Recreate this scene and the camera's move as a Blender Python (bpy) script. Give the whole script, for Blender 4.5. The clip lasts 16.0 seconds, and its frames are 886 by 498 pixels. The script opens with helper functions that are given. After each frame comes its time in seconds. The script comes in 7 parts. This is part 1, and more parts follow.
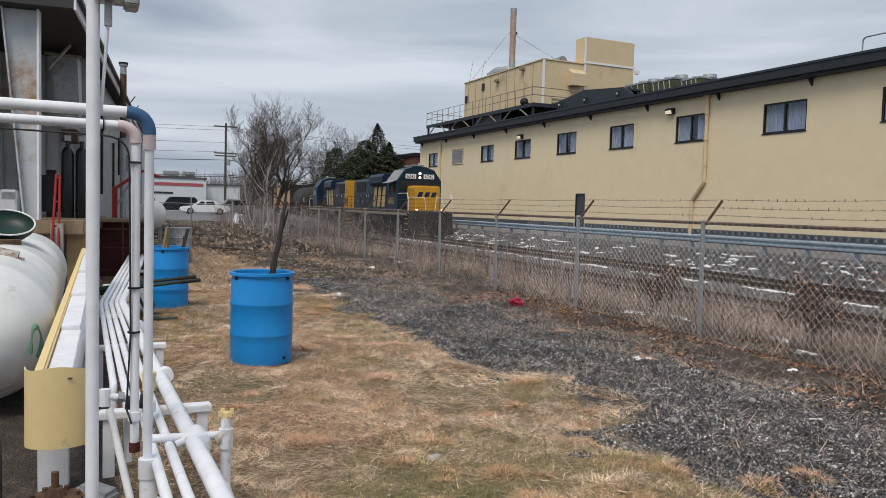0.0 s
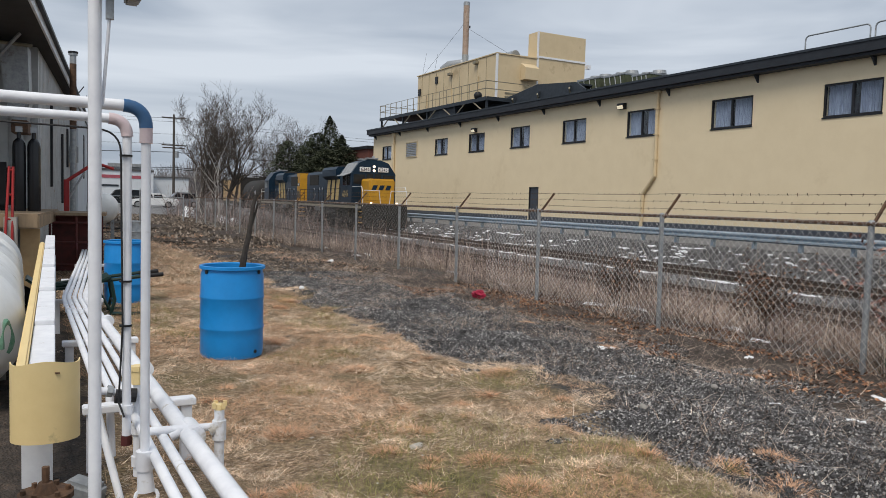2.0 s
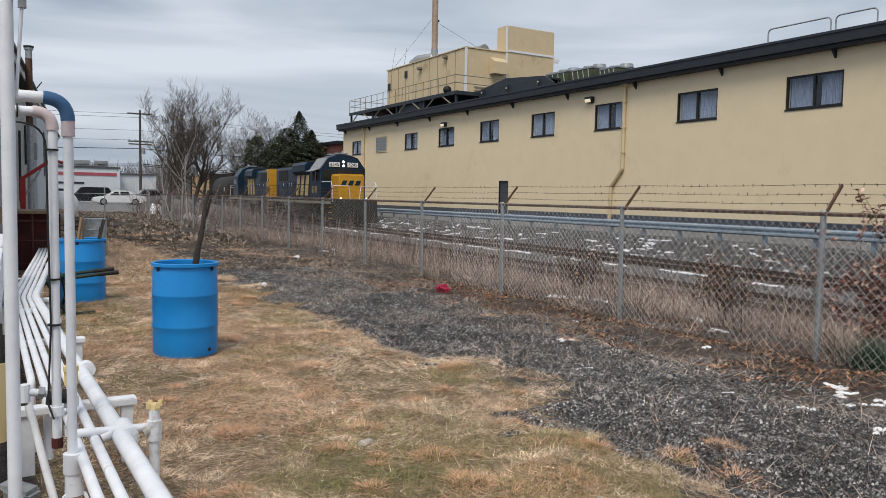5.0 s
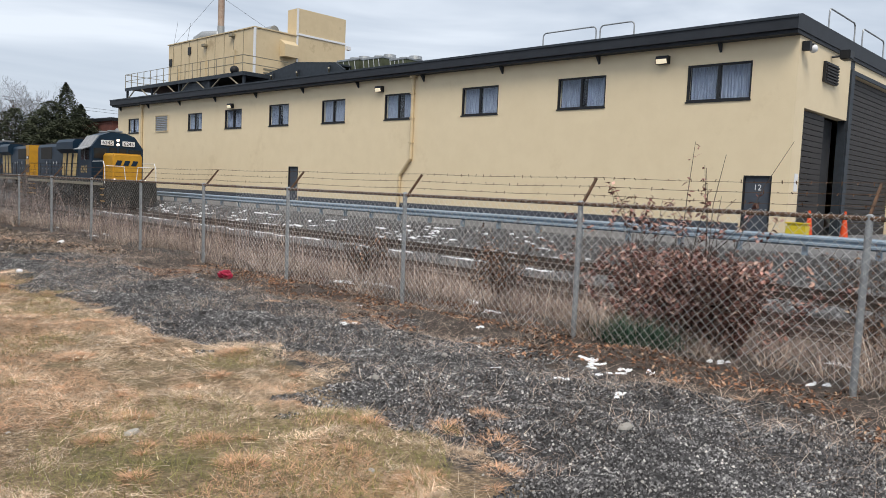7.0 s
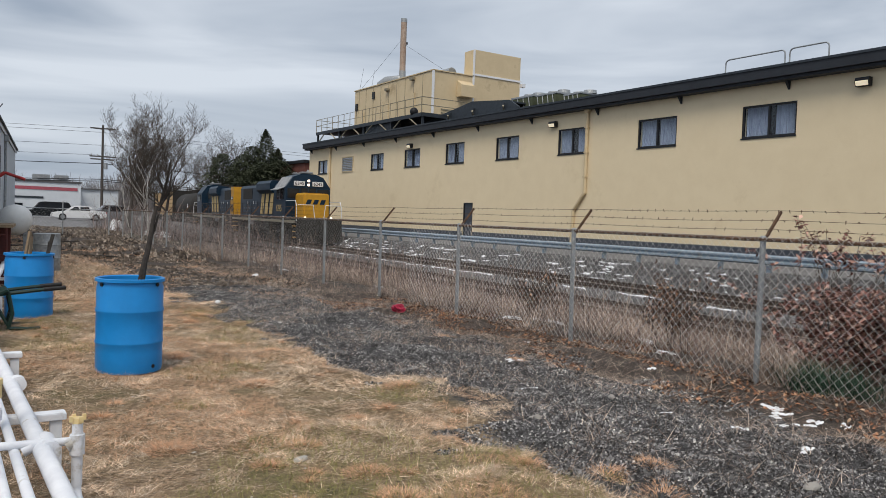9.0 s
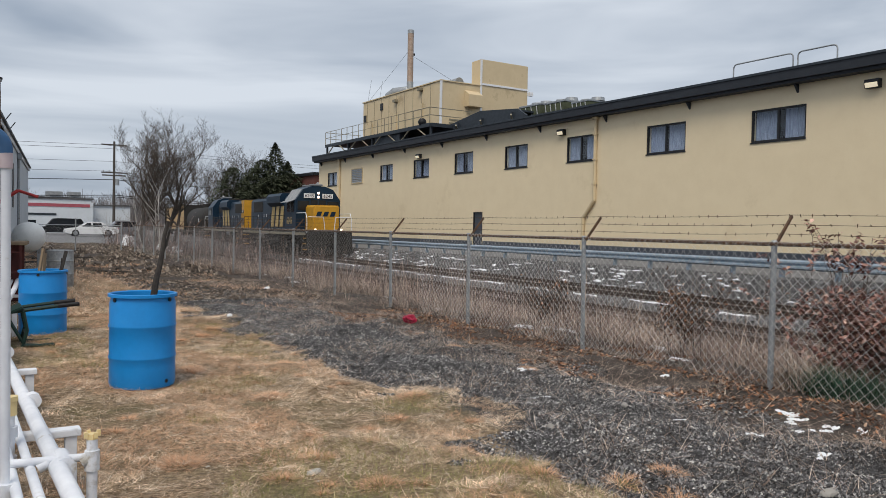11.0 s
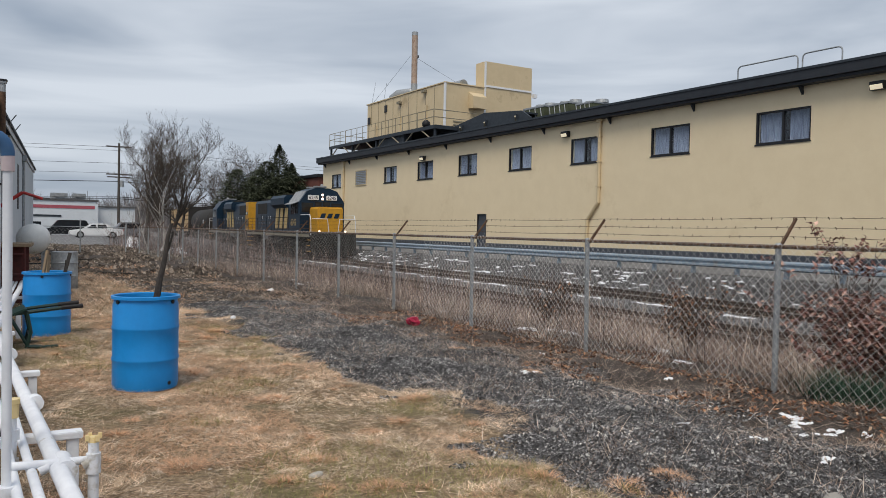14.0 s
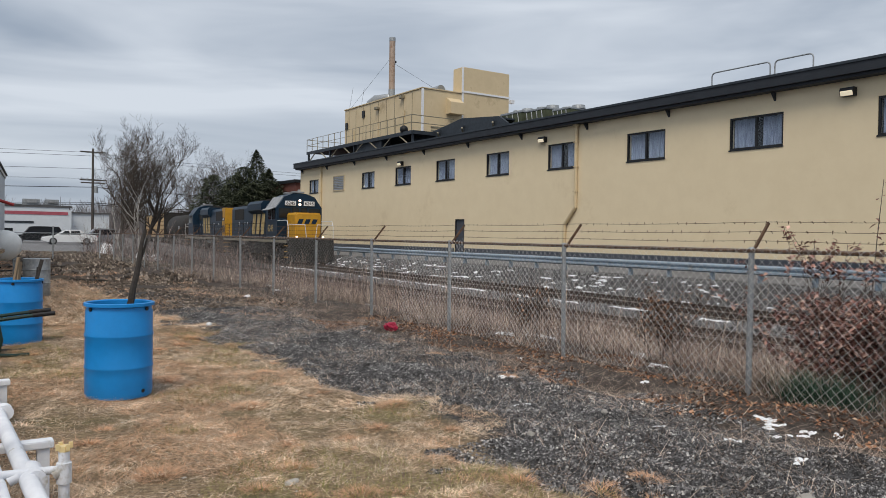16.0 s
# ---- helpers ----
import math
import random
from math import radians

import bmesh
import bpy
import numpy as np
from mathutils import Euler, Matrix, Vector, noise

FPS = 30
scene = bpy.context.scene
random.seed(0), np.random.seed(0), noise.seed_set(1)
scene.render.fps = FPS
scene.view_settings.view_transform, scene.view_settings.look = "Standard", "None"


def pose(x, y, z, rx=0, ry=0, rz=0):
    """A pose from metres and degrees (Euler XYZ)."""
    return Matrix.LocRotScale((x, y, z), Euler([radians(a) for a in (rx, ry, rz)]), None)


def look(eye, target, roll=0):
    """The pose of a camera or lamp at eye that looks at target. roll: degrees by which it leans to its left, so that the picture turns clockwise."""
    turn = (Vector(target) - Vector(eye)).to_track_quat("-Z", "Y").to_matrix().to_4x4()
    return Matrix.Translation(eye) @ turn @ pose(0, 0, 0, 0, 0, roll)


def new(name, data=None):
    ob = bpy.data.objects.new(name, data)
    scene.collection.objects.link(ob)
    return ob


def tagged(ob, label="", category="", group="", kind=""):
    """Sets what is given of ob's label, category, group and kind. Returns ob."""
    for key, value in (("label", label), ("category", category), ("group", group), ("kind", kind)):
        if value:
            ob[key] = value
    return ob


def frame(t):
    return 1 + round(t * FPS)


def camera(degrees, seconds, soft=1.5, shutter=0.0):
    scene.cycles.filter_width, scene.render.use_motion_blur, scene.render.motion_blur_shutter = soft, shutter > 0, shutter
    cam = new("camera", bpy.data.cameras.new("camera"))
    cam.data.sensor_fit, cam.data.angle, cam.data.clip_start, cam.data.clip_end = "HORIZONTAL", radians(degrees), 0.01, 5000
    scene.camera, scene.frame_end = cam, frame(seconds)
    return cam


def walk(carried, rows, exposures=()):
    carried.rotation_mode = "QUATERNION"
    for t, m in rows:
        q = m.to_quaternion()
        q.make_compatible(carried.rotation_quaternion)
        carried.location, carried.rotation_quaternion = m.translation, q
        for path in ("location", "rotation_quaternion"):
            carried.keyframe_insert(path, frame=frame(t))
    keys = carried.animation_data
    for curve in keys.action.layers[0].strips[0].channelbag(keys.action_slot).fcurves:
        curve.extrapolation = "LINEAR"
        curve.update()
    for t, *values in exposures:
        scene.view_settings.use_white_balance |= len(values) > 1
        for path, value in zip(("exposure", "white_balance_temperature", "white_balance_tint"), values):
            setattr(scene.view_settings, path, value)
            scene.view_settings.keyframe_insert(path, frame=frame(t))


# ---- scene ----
cam = camera(60.6, 16.0, soft=0.55)
METRES, EYE, TILT, LEAN, TURN = 0.77, 1.5, 0.0, 0.0, -24.7
ROWS = [
    (0.0, 0.0, 0.0, 0.0, 0.09, -3.1, -1.58),
    (0.5, -0.1517, -0.0349, -0.0166, -1.59, -3.59, -1.7),
    (1.0, -0.2199, -0.0893, -0.0068, -2.7, -3.77, -1.74),
    (1.5, -0.2448, -0.1061, -0.0035, -3.3, -3.71, -1.74),
    (2.0, -0.2362, -0.1014, -0.0051, -3.55, -3.51, -1.61),
    (2.5, -0.221, -0.0921, -0.005, -3.7, -3.36, -1.41),
    (3.0, -0.2065, -0.0886, -0.005, -3.88, -3.36, -1.21),
    (5.5, 0.0049, -0.0965, -0.0208, -7.19, -4.26, -1.01),
    (6.0, -0.0187, -0.1767, -0.0344, -13.34, -4.0, -1.1),
    (6.5, 0.0049, -0.1997, -0.0416, -21.88, -3.79, -1.69),
    (7.0, 0.0579, -0.1845, -0.0454, -21.22, -4.3, -2.53),
    (7.5, 0.1538, -0.1677, -0.0399, -15.74, -4.04, -2.66),
    (8.0, 0.2097, -0.1753, -0.0202, -11.65, -3.32, -2.45),
    (8.5, 0.2009, -0.1773, -0.0148, -9.3, -2.61, -2.33),
    (9.0, 0.1874, -0.1746, -0.0222, -8.06, -2.19, -2.05),
    (11.5, 0.1949, -0.1915, -0.0087, -7.23, -1.47, -0.96),
    (12.0, 0.1975, -0.1822, -0.0051, -6.98, -1.61, -1.04),
    (12.5, 0.1995, -0.1801, -0.0057, -6.82, -1.64, -1.17),
    (13.0, 0.1962, -0.1868, -0.0069, -6.76, -1.56, -1.26),
    (13.5, 0.2, -0.1866, -0.0103, -6.81, -1.45, -1.22),
    (14.0, 0.2081, -0.1807, -0.0064, -6.99, -1.35, -1.09),
    (14.5, 0.217, -0.1808, -0.0066, -7.3, -1.24, -0.94),
    (15.0, 0.2212, -0.1777, -0.0071, -7.72, -1.16, -0.84),
    (15.5, 0.223, -0.1791, -0.0074, -8.17, -1.07, -0.84),
    (16.0, 0.2251, -0.1853, -0.0073, -8.63, -0.92, -0.91),
]
walk(cam, [(t, pose(0, 0, EYE, TILT, LEAN, TURN) @ pose(METRES * x, METRES * y, METRES * z, 90 + pitch, roll, yaw)) for t, x, y, z, yaw, pitch, roll in ROWS],
     exposures=[(0.0, 0.20), (3.2, 0.23), (5.6, 0.27), (6.4, 0.47), (7.2, 0.54), (8.2, 0.30), (9.2, 0.22), (16.0, 0.18)])

# ---------------------------------------------------------------- world, sun
world = bpy.data.worlds.new("overcast_sky")
scene.world = world
world.use_nodes = True
wn, wl = world.node_tree.nodes, world.node_tree.links
wn.clear()
w_out = wn.new("ShaderNodeOutputWorld")
w_bg = wn.new("ShaderNodeBackground")
sky = wn.new("ShaderNodeTexSky")
sky.sky_type, sky.sun_disc = "NISHITA", False
sky.sun_elevation, sky.sun_rotation = radians(56), radians(225)
sky.air_density, sky.dust_density = 1.0, 2.5
w_co = wn.new("ShaderNodeTexCoord")
w_map = wn.new("ShaderNodeMapping")
w_map.inputs["Scale"].default_value = (0.9, 1.3, 6.0)
w_map.inputs["Rotation"].default_value = (0.0, 0.10, 0.35)
cl = wn.new("ShaderNodeTexNoise")
cl.inputs["Scale"].default_value, cl.inputs["Detail"].default_value, cl.inputs["Roughness"].default_value = 1.7, 5.0, 0.5
cl.inputs["Distortion"].default_value = 0.5
w_ramp = wn.new("ShaderNodeValToRGB")
w_ramp.color_ramp.elements[0].position, w_ramp.color_ramp.elements[0].color = 0.36, (3.5, 4.15, 5.1, 1)
w_ramp.color_ramp.elements[1].position, w_ramp.color_ramp.elements[1].color = 0.64, (7.3, 7.85, 8.6, 1)
w_mix = wn.new("ShaderNodeMix")
w_mix.data_type = "RGBA"
w_mix.inputs["Factor"].default_value = 0.90
wl.new(w_co.outputs["Generated"], w_map.inputs["Vector"])
wl.new(w_map.outputs["Vector"], cl.inputs["Vector"])
wl.new(cl.outputs["Fac"], w_ramp.inputs["Fac"])
wl.new(sky.outputs["Color"], w_mix.inputs["A"])
wl.new(w_ramp.outputs["Color"], w_mix.inputs["B"])
wl.new(w_mix.outputs["Result"], w_bg.inputs["Color"])
w_bg.inputs["Strength"].default_value = 0.085
wl.new(w_bg.outputs["Background"], w_out.inputs["Surface"])

sun = new("sun", bpy.data.lights.new("sun", "SUN"))
sun.data.energy, sun.data.angle, sun.data.color = 2.1, radians(26), (1.0, 0.92, 0.81)
sun.matrix_world = look((-17, -17, 36), (0, 0, 0))


# ---------------------------------------------------------------- materials
def material(name, color, color2=None, scale=8.0, rough=0.7, metal=0.0, bump=0.15, bump_scale=60.0,
             stain=None, stain_scale=1.2, stain_amount=0.4, island=0.0, spec=0.4, stretch=(1, 1, 1), world_co=False):
    """A surface with grain and larger stains at real-world size."""
    m = bpy.data.materials.new(name)
    m.use_nodes = True
    n, l = m.node_tree.nodes, m.node_tree.links
    b = n["Principled BSDF"]
    b.inputs["Roughness"].default_value = rough
    b.inputs["Metallic"].default_value = metal
    b.inputs["Specular IOR Level"].default_value = spec
    color2 = color2 or tuple(c * 0.72 for c in color)
    co = n.new("ShaderNodeTexCoord")
    mp = n.new("ShaderNodeMapping")
    mp.inputs["Scale"].default_value = stretch
    if world_co:
        gp = n.new("ShaderNodeNewGeometry")
        l.new(gp.outputs["Position"], mp.inputs["Vector"])
    else:
        l.new(co.outputs["Object"], mp.inputs["Vector"])
    a = n.new("ShaderNodeTexNoise")
    a.inputs["Scale"].default_value, a.inputs["Detail"].default_value, a.inputs["Roughness"].default_value = scale, 6.0, 0.65
    l.new(mp.outputs["Vector"], a.inputs["Vector"])
    r = n.new("ShaderNodeValToRGB")
    r.color_ramp.elements[0].position, r.color_ramp.elements[0].color = 0.32, (*color2, 1)
    r.color_ramp.elements[1].position, r.color_ramp.elements[1].color = 0.62, (*color, 1)
    l.new(a.outputs["Fac"], r.inputs["Fac"])
    last = r.outputs["Color"]
    if stain:
        s = n.new("ShaderNodeTexNoise")
        s.inputs["Scale"].default_value, s.inputs["Detail"].default_value, s.inputs["Roughness"].default_value = stain_scale, 7.0, 0.7
        l.new(mp.outputs["Vector"], s.inputs["Vector"])
        sr = n.new("ShaderNodeMapRange")
        sr.inputs["From Min"].default_value, sr.inputs["From Max"].default_value = 0.66 - 0.3 * stain_amount, 0.74 - 0.2 * stain_amount
        l.new(s.outputs["Fac"], sr.inputs["Value"])
        mx = n.new("ShaderNodeMix")
        mx.data_type = "RGBA"
        mx.inputs["B"].default_value = (*stain, 1)
        l.new(sr.outputs["Result"], mx.inputs["Factor"])
        l.new(last, mx.inputs["A"])
        last = mx.outputs["Result"]
    if island:
        g = n.new("ShaderNodeNewGeometry")
        h = n.new("ShaderNodeHueSaturation")
        v = n.new("ShaderNodeMapRange")
        v.inputs["To Min"].default_value, v.inputs["To Max"].default_value = 1 - island, 1 + island
        l.new(g.outputs["Random Per Island"], v.inputs["Value"])
        l.new(v.outputs["Result"], h.inputs["Value"])
        l.new(last, h.inputs["Color"])
        last = h.outputs["Color"]
    l.new(last, b.inputs["Base Color"])
    if bump:
        f = n.new("ShaderNodeTexNoise")
        f.inputs["Scale"].default_value, f.inputs["Detail"].default_value = bump_scale, 4.0
        l.new(mp.outputs["Vector"], f.inputs["Vector"])
        bp = n.new("ShaderNodeBump")
        bp.inputs["Strength"].default_value, bp.inputs["Distance"].default_value = bump, 0.01
        l.new(f.outputs["Fac"], bp.inputs["Height"])
        l.new(bp.outputs["Normal"], b.inputs["Normal"])
    return m


def glow(name, color, strength):
    m = bpy.data.materials.new(name)
    m.use_nodes = True
    b = m.node_tree.nodes["Principled BSDF"]
    b.inputs["Base Color"].default_value = (*color, 1)
    b.inputs["Emission Color"].default_value = (*color, 1)
    b.inputs["Emission Strength"].default_value = strength
    return m


def glass(name, tint, rough=0.0):
    """A dark pane with the sheen of glass."""
    m = bpy.data.materials.new(name)
    m.use_nodes = True
    b = m.node_tree.nodes["Principled BSDF"]
    b.inputs["Base Color"].default_value = (*tint, 1)
    b.inputs["Roughness"].default_value = rough
    b.inputs["Transmission Weight"].default_value = 1.0
    b.inputs["IOR"].default_value = 1.45
    return m


def pieces(name, stops, rough=0.85):
    """Loose bits that differ one from the next, from dark to pale."""
    m = bpy.data.materials.new(name)
    m.use_nodes = True
    n, l = m.node_tree.nodes, m.node_tree.links
    b = n["Principled BSDF"]
    b.inputs["Roughness"].default_value = rough
    b.inputs["Specular IOR Level"].default_value = 0.3
    g = n.new("ShaderNodeNewGeometry")
    r = n.new("ShaderNodeValToRGB")
    while len(r.color_ramp.elements) < len(stops):
        r.color_ramp.elements.new(0.5)
    for e, (p, c) in zip(r.color_ramp.elements, stops):
        e.position, e.color = p, (*c, 1)
    l.new(g.outputs["Random Per Island"], r.inputs["Fac"])
    t = n.new("ShaderNodeTexNoise")
    t.inputs["Scale"].default_value, t.inputs["Detail"].default_value = 1.3, 5.0
    l.new(g.outputs["Position"], t.inputs["Vector"])
    v = n.new("ShaderNodeMapRange")
    v.inputs["From Min"].default_value, v.inputs["From Max"].default_value = 0.3, 0.7
    v.inputs["To Min"].default_value, v.inputs["To Max"].default_value = 0.7, 1.25
    l.new(t.outputs["Fac"], v.inputs["Value"])
    t2 = n.new("ShaderNodeTexNoise")
    t2.inputs["Scale"].default_value, t2.inputs["Detail"].default_value = 6.5, 3.0
    l.new(g.outputs["Position"], t2.inputs["Vector"])
    v2 = n.new("ShaderNodeMapRange")
    v2.inputs["From Min"].default_value, v2.inputs["From Max"].default_value = 0.32, 0.66
    v2.inputs["To Min"].default_value, v2.inputs["To Max"].default_value = 0.5, 1.28
    l.new(t2.outputs["Fac"], v2.inputs["Value"])
    both = n.new("ShaderNodeMath")
    both.operation = "MULTIPLY"
    l.new(v.outputs["Result"], both.inputs[0]), l.new(v2.outputs["Result"], both.inputs[1])
    h = n.new("ShaderNodeHueSaturation")
    l.new(r.outputs["Color"], h.inputs["Color"])
    l.new(both.outputs[0], h.inputs["Value"])
    l.new(h.outputs["Color"], b.inputs["Base Color"])
    return m


M = {}
M["cream"] = material("cream_block_paint", (0.76, 0.64, 0.44), (0.73, 0.61, 0.415), 1.2, 0.75, bump=0.25, bump_scale=25, stain=(0.69, 0.57, 0.38), stain_scale=0.35, stain_amount=0.25)
M["cream_metal"] = material("cream_sheet_metal", (0.63, 0.51, 0.325), (0.57, 0.455, 0.285), 1.0, 0.6, bump=0.08, stain=(0.42, 0.32, 0.19), stain_scale=0.5, stain_amount=0.3)
M["fascia"] = material("dark_fascia_metal", (0.022, 0.026, 0.034), (0.015, 0.018, 0.024), 2, 0.6, 0.0, 0.05)
M["roof"] = material("roof_membrane", (0.10, 0.10, 0.105), None, 2, 0.9)
M["steel_dark"] = material("dark_blue_grey_steel", (0.035, 0.045, 0.058), (0.022, 0.028, 0.036), 4, 0.6, 0.1, 0.1)
M["rail_paint"] = material("weathered_rail_paint", (0.30, 0.27, 0.20), (0.2, 0.18, 0.13), 6, 0.6, 0.2, 0.1)
M["galv"] = material("galvanised_steel", (0.40, 0.42, 0.43), (0.27, 0.285, 0.30), 14, 0.5, 0.55, 0.12, stain=(0.22, 0.20, 0.18), stain_scale=4, stain_amount=0.25)
M["galv_dull"] = material("dull_zinc_wire", (0.68, 0.67, 0.65), (0.50, 0.49, 0.48), 10, 0.55, 0.25, 0.0)
# Darker copy of the wire colour for the mesh past 12 m.
M["galv_far"] = material("darker_zinc_wire", (0.34, 0.335, 0.33), (0.22, 0.215, 0.21), 10, 0.65, 0.3, 0.0)
M["rust"] = material("rusted_steel", (0.155, 0.088, 0.052), (0.06, 0.04, 0.03), 14, 0.85, 0.2, 0.3)
M["flue_rust"] = material("rust_tinged_flue_steel", (0.42, 0.33, 0.27), (0.30, 0.22, 0.17), 3, 0.6, 0.15, 0.1, stain=(0.24, 0.13, 0.08), stain_scale=1.5, stain_amount=0.4)
M["guard"] = material("guardrail_zinc", (0.36, 0.44, 0.52), (0.26, 0.33, 0.40), 3, 0.5, 0.4, 0.08, stain=(0.25, 0.25, 0.25), stain_scale=1.4, stain_amount=0.2)
M["white"] = material("white_pipe_paint", (0.80, 0.82, 0.86), (0.68, 0.70, 0.75), 7, 0.5, 0, 0.08, stain=(0.42, 0.39, 0.34), stain_scale=5, stain_amount=0.16)
M["tank"] = material("white_tank_paint", (0.78, 0.79, 0.78), (0.66, 0.67, 0.66), 3, 0.45, 0, 0.08, stain=(0.42, 0.40, 0.33), stain_scale=3.5, stain_amount=0.2)
M["blue_plastic"] = material("blue_plastic", (0.010, 0.235, 0.62), (0.008, 0.205, 0.55), 5, 0.38, 0, 0.05, 30, stain=(0.02, 0.24, 0.60), stain_scale=3, stain_amount=0.2)
M["black"] = material("black_rubber", (0.012, 0.012, 0.014), None, 9, 0.6)
M["yellow"] = material("cream_yellow_plastic", (0.80, 0.63, 0.32), (0.75, 0.58, 0.285), 5, 0.5, 0, 0.05, stain=(0.42, 0.33, 0.17), stain_scale=3, stain_amount=0.12)
M["blue_fit"] = material("blue_fitting_paint", (0.035, 0.12, 0.27), (0.06, 0.13, 0.25), 12, 0.5)
M["pink_fit"] = material("faded_pink_fitting", (0.62, 0.50, 0.52), (0.55, 0.47, 0.48), 12, 0.5)
M["shed"] = material("grey_corrugated_metal", (0.46, 0.47, 0.47), (0.36, 0.37, 0.37), 3, 0.5, 0.2, 0.05, stain=(0.30, 0.22, 0.15), stain_scale=1.6, stain_amount=0.3)
# Near-black that carries the shade under the canopy as paint.
M["soffit_shade"] = material("shaded_soffit_paint", (0.05, 0.05, 0.052), None, 3, 0.8)
M["chipped"] = material("rust_eaten_paint", (0.62, 0.60, 0.57), (0.40, 0.34, 0.29), 16, 0.6, 0, 0.2, stain=(0.16, 0.055, 0.022), stain_scale=9, stain_amount=0.75)
M["rubble"] = pieces("brown_rubble", ((0.0, (0.03, 0.024, 0.02)), (0.4, (0.11, 0.085, 0.066)), (0.75, (0.20, 0.16, 0.128)), (1.0, (0.36, 0.31, 0.26))))
M["column"] = material("peeling_white_column", (0.50, 0.53, 0.56), (0.42, 0.45, 0.48), 4, 0.6, 0, 0.1, stain=(0.30, 0.18, 0.09), stain_scale=1.1, stain_amount=0.5)
M["concrete"] = material("grey_concrete", (0.36, 0.34, 0.31), (0.27, 0.255, 0.23), 5, 0.9, 0, 0.3)
M["timber"] = material("weathered_timber", (0.30, 0.22, 0.14), (0.19, 0.14, 0.09), 7, 0.85, 0, 0.3, stretch=(1, 1, 0.15))
M["branch"] = material("old_grey_stick", (0.055, 0.048, 0.042), (0.028, 0.024, 0.022), 20, 0.9, 0, 0.5)
M["red"] = material("red_enamel", (0.36, 0.022, 0.022), (0.24, 0.02, 0.02), 6, 0.5)
M["green_dark"] = material("dark_green_plastic", (0.010, 0.035, 0.028), (0.007, 0.024, 0.02), 6, 0.45)
M["mark_green"] = material("faded_green_paint", (0.10, 0.26, 0.16), (0.2, 0.33, 0.26), 20, 0.6, bump=0)
M["red_dark"] = material("dull_red_oxide", (0.10, 0.022, 0.02), (0.06, 0.018, 0.016), 8, 0.7)
M["tub_yellow"] = material("bright_yellow_plastic", (0.70, 0.55, 0.03), None, 5, 0.5)
M["dirt"] = material("dark_earth", (0.10, 0.08, 0.062), (0.055, 0.045, 0.037), 9, 0.95, 0, 0.8, 30)
M["snow"] = material("old_snow", (0.86, 0.88, 0.91), (0.72, 0.74, 0.77), 10, 0.7, 0, 0.5, 25)
M["red_plastic"] = material("red_plastic_film", (0.42, 0.02, 0.06), (0.28, 0.012, 0.04), 9, 0.4)
M["glass"] = glass("window_glass", (0.75, 0.82, 0.88))
# Near-black paint for unlit room depth: the shade is in the colour.
M["room_shade"] = material("room_shade_paint", (0.03, 0.032, 0.036), None, 2, 0.9, bump=0)
M["curtain"] = material("grey_blue_curtain", (0.34, 0.39, 0.52), (0.16, 0.19, 0.27), 9, 0.9, 0, 0.1, stretch=(1, 6, 0.3))
M["frame_dark"] = material("dark_window_frame", (0.012, 0.013, 0.016), None, 4, 0.5)
M["door_grey"] = material("grey_blue_door", (0.062, 0.072, 0.092), (0.05, 0.06, 0.075), 3, 0.5)
M["shutter"] = material("brown_roller_shutter", (0.028, 0.022, 0.019), (0.020, 0.016, 0.014), 3, 0.6)
M["asphalt"] = material("asphalt", (0.10, 0.10, 0.102), (0.065, 0.065, 0.067), 9, 0.9, 0, 0.4, 90, world_co=True)
M["brick"] = material("red_brick", (0.15, 0.055, 0.042), (0.11, 0.042, 0.033), 4, 0.9)
# Twig colour greyed and lightened to stand in for distance haze.
M["far_twig"] = material("haze_lightened_twig", (0.22, 0.205, 0.205), (0.15, 0.14, 0.14), 1, 0.9, bump=0, island=0.25)
M["bark"] = material("grey_bark", (0.085, 0.075, 0.067), (0.05, 0.044, 0.04), 9, 0.9, 0, 0.6, 40)
M["twig"] = material("brown_twig", (0.095, 0.075, 0.062), (0.055, 0.044, 0.037), 9, 0.9, bump=0, island=0.3)
M["birch"] = material("pale_birch_bark", (0.55, 0.53, 0.49), (0.30, 0.28, 0.25), 3, 0.8)
M["needles"] = material("dark_conifer_needles", (0.085, 0.096, 0.062), (0.058, 0.068, 0.045), 2, 0.95, bump=0, island=0.25, spec=0.1)
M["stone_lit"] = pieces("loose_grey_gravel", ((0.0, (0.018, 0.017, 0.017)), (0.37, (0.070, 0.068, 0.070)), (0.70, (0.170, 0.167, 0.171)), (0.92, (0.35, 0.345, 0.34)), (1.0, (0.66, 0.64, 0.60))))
M["ballast"] = material("track_ballast_stone", (0.19, 0.19, 0.195), (0.11, 0.11, 0.113), 8, 0.9, bump=0.2, island=0.75)
M["straw"] = pieces("dry_straw_grass", ((0.0, (0.12, 0.07, 0.04)), (0.25, (0.48, 0.325, 0.205)), (0.62, (0.85, 0.635, 0.445)), (1.0, (0.97, 0.84, 0.68))))
M["orange_grass"] = material("orange_dry_tuft", (0.70, 0.43, 0.265), (0.55, 0.31, 0.18), 3, 0.8, bump=0, island=0.35)
M["green_grass"] = material("dull_green_grass", (0.30, 0.275, 0.10), (0.18, 0.175, 0.06), 3, 0.8, bump=0, island=0.4)
M["weed"] = pieces("pale_dead_weed", ((0.0, (0.10, 0.07, 0.055)), (0.35, (0.33, 0.24, 0.19)), (0.7, (0.62, 0.475, 0.38)), (1.0, (0.86, 0.73, 0.60))))
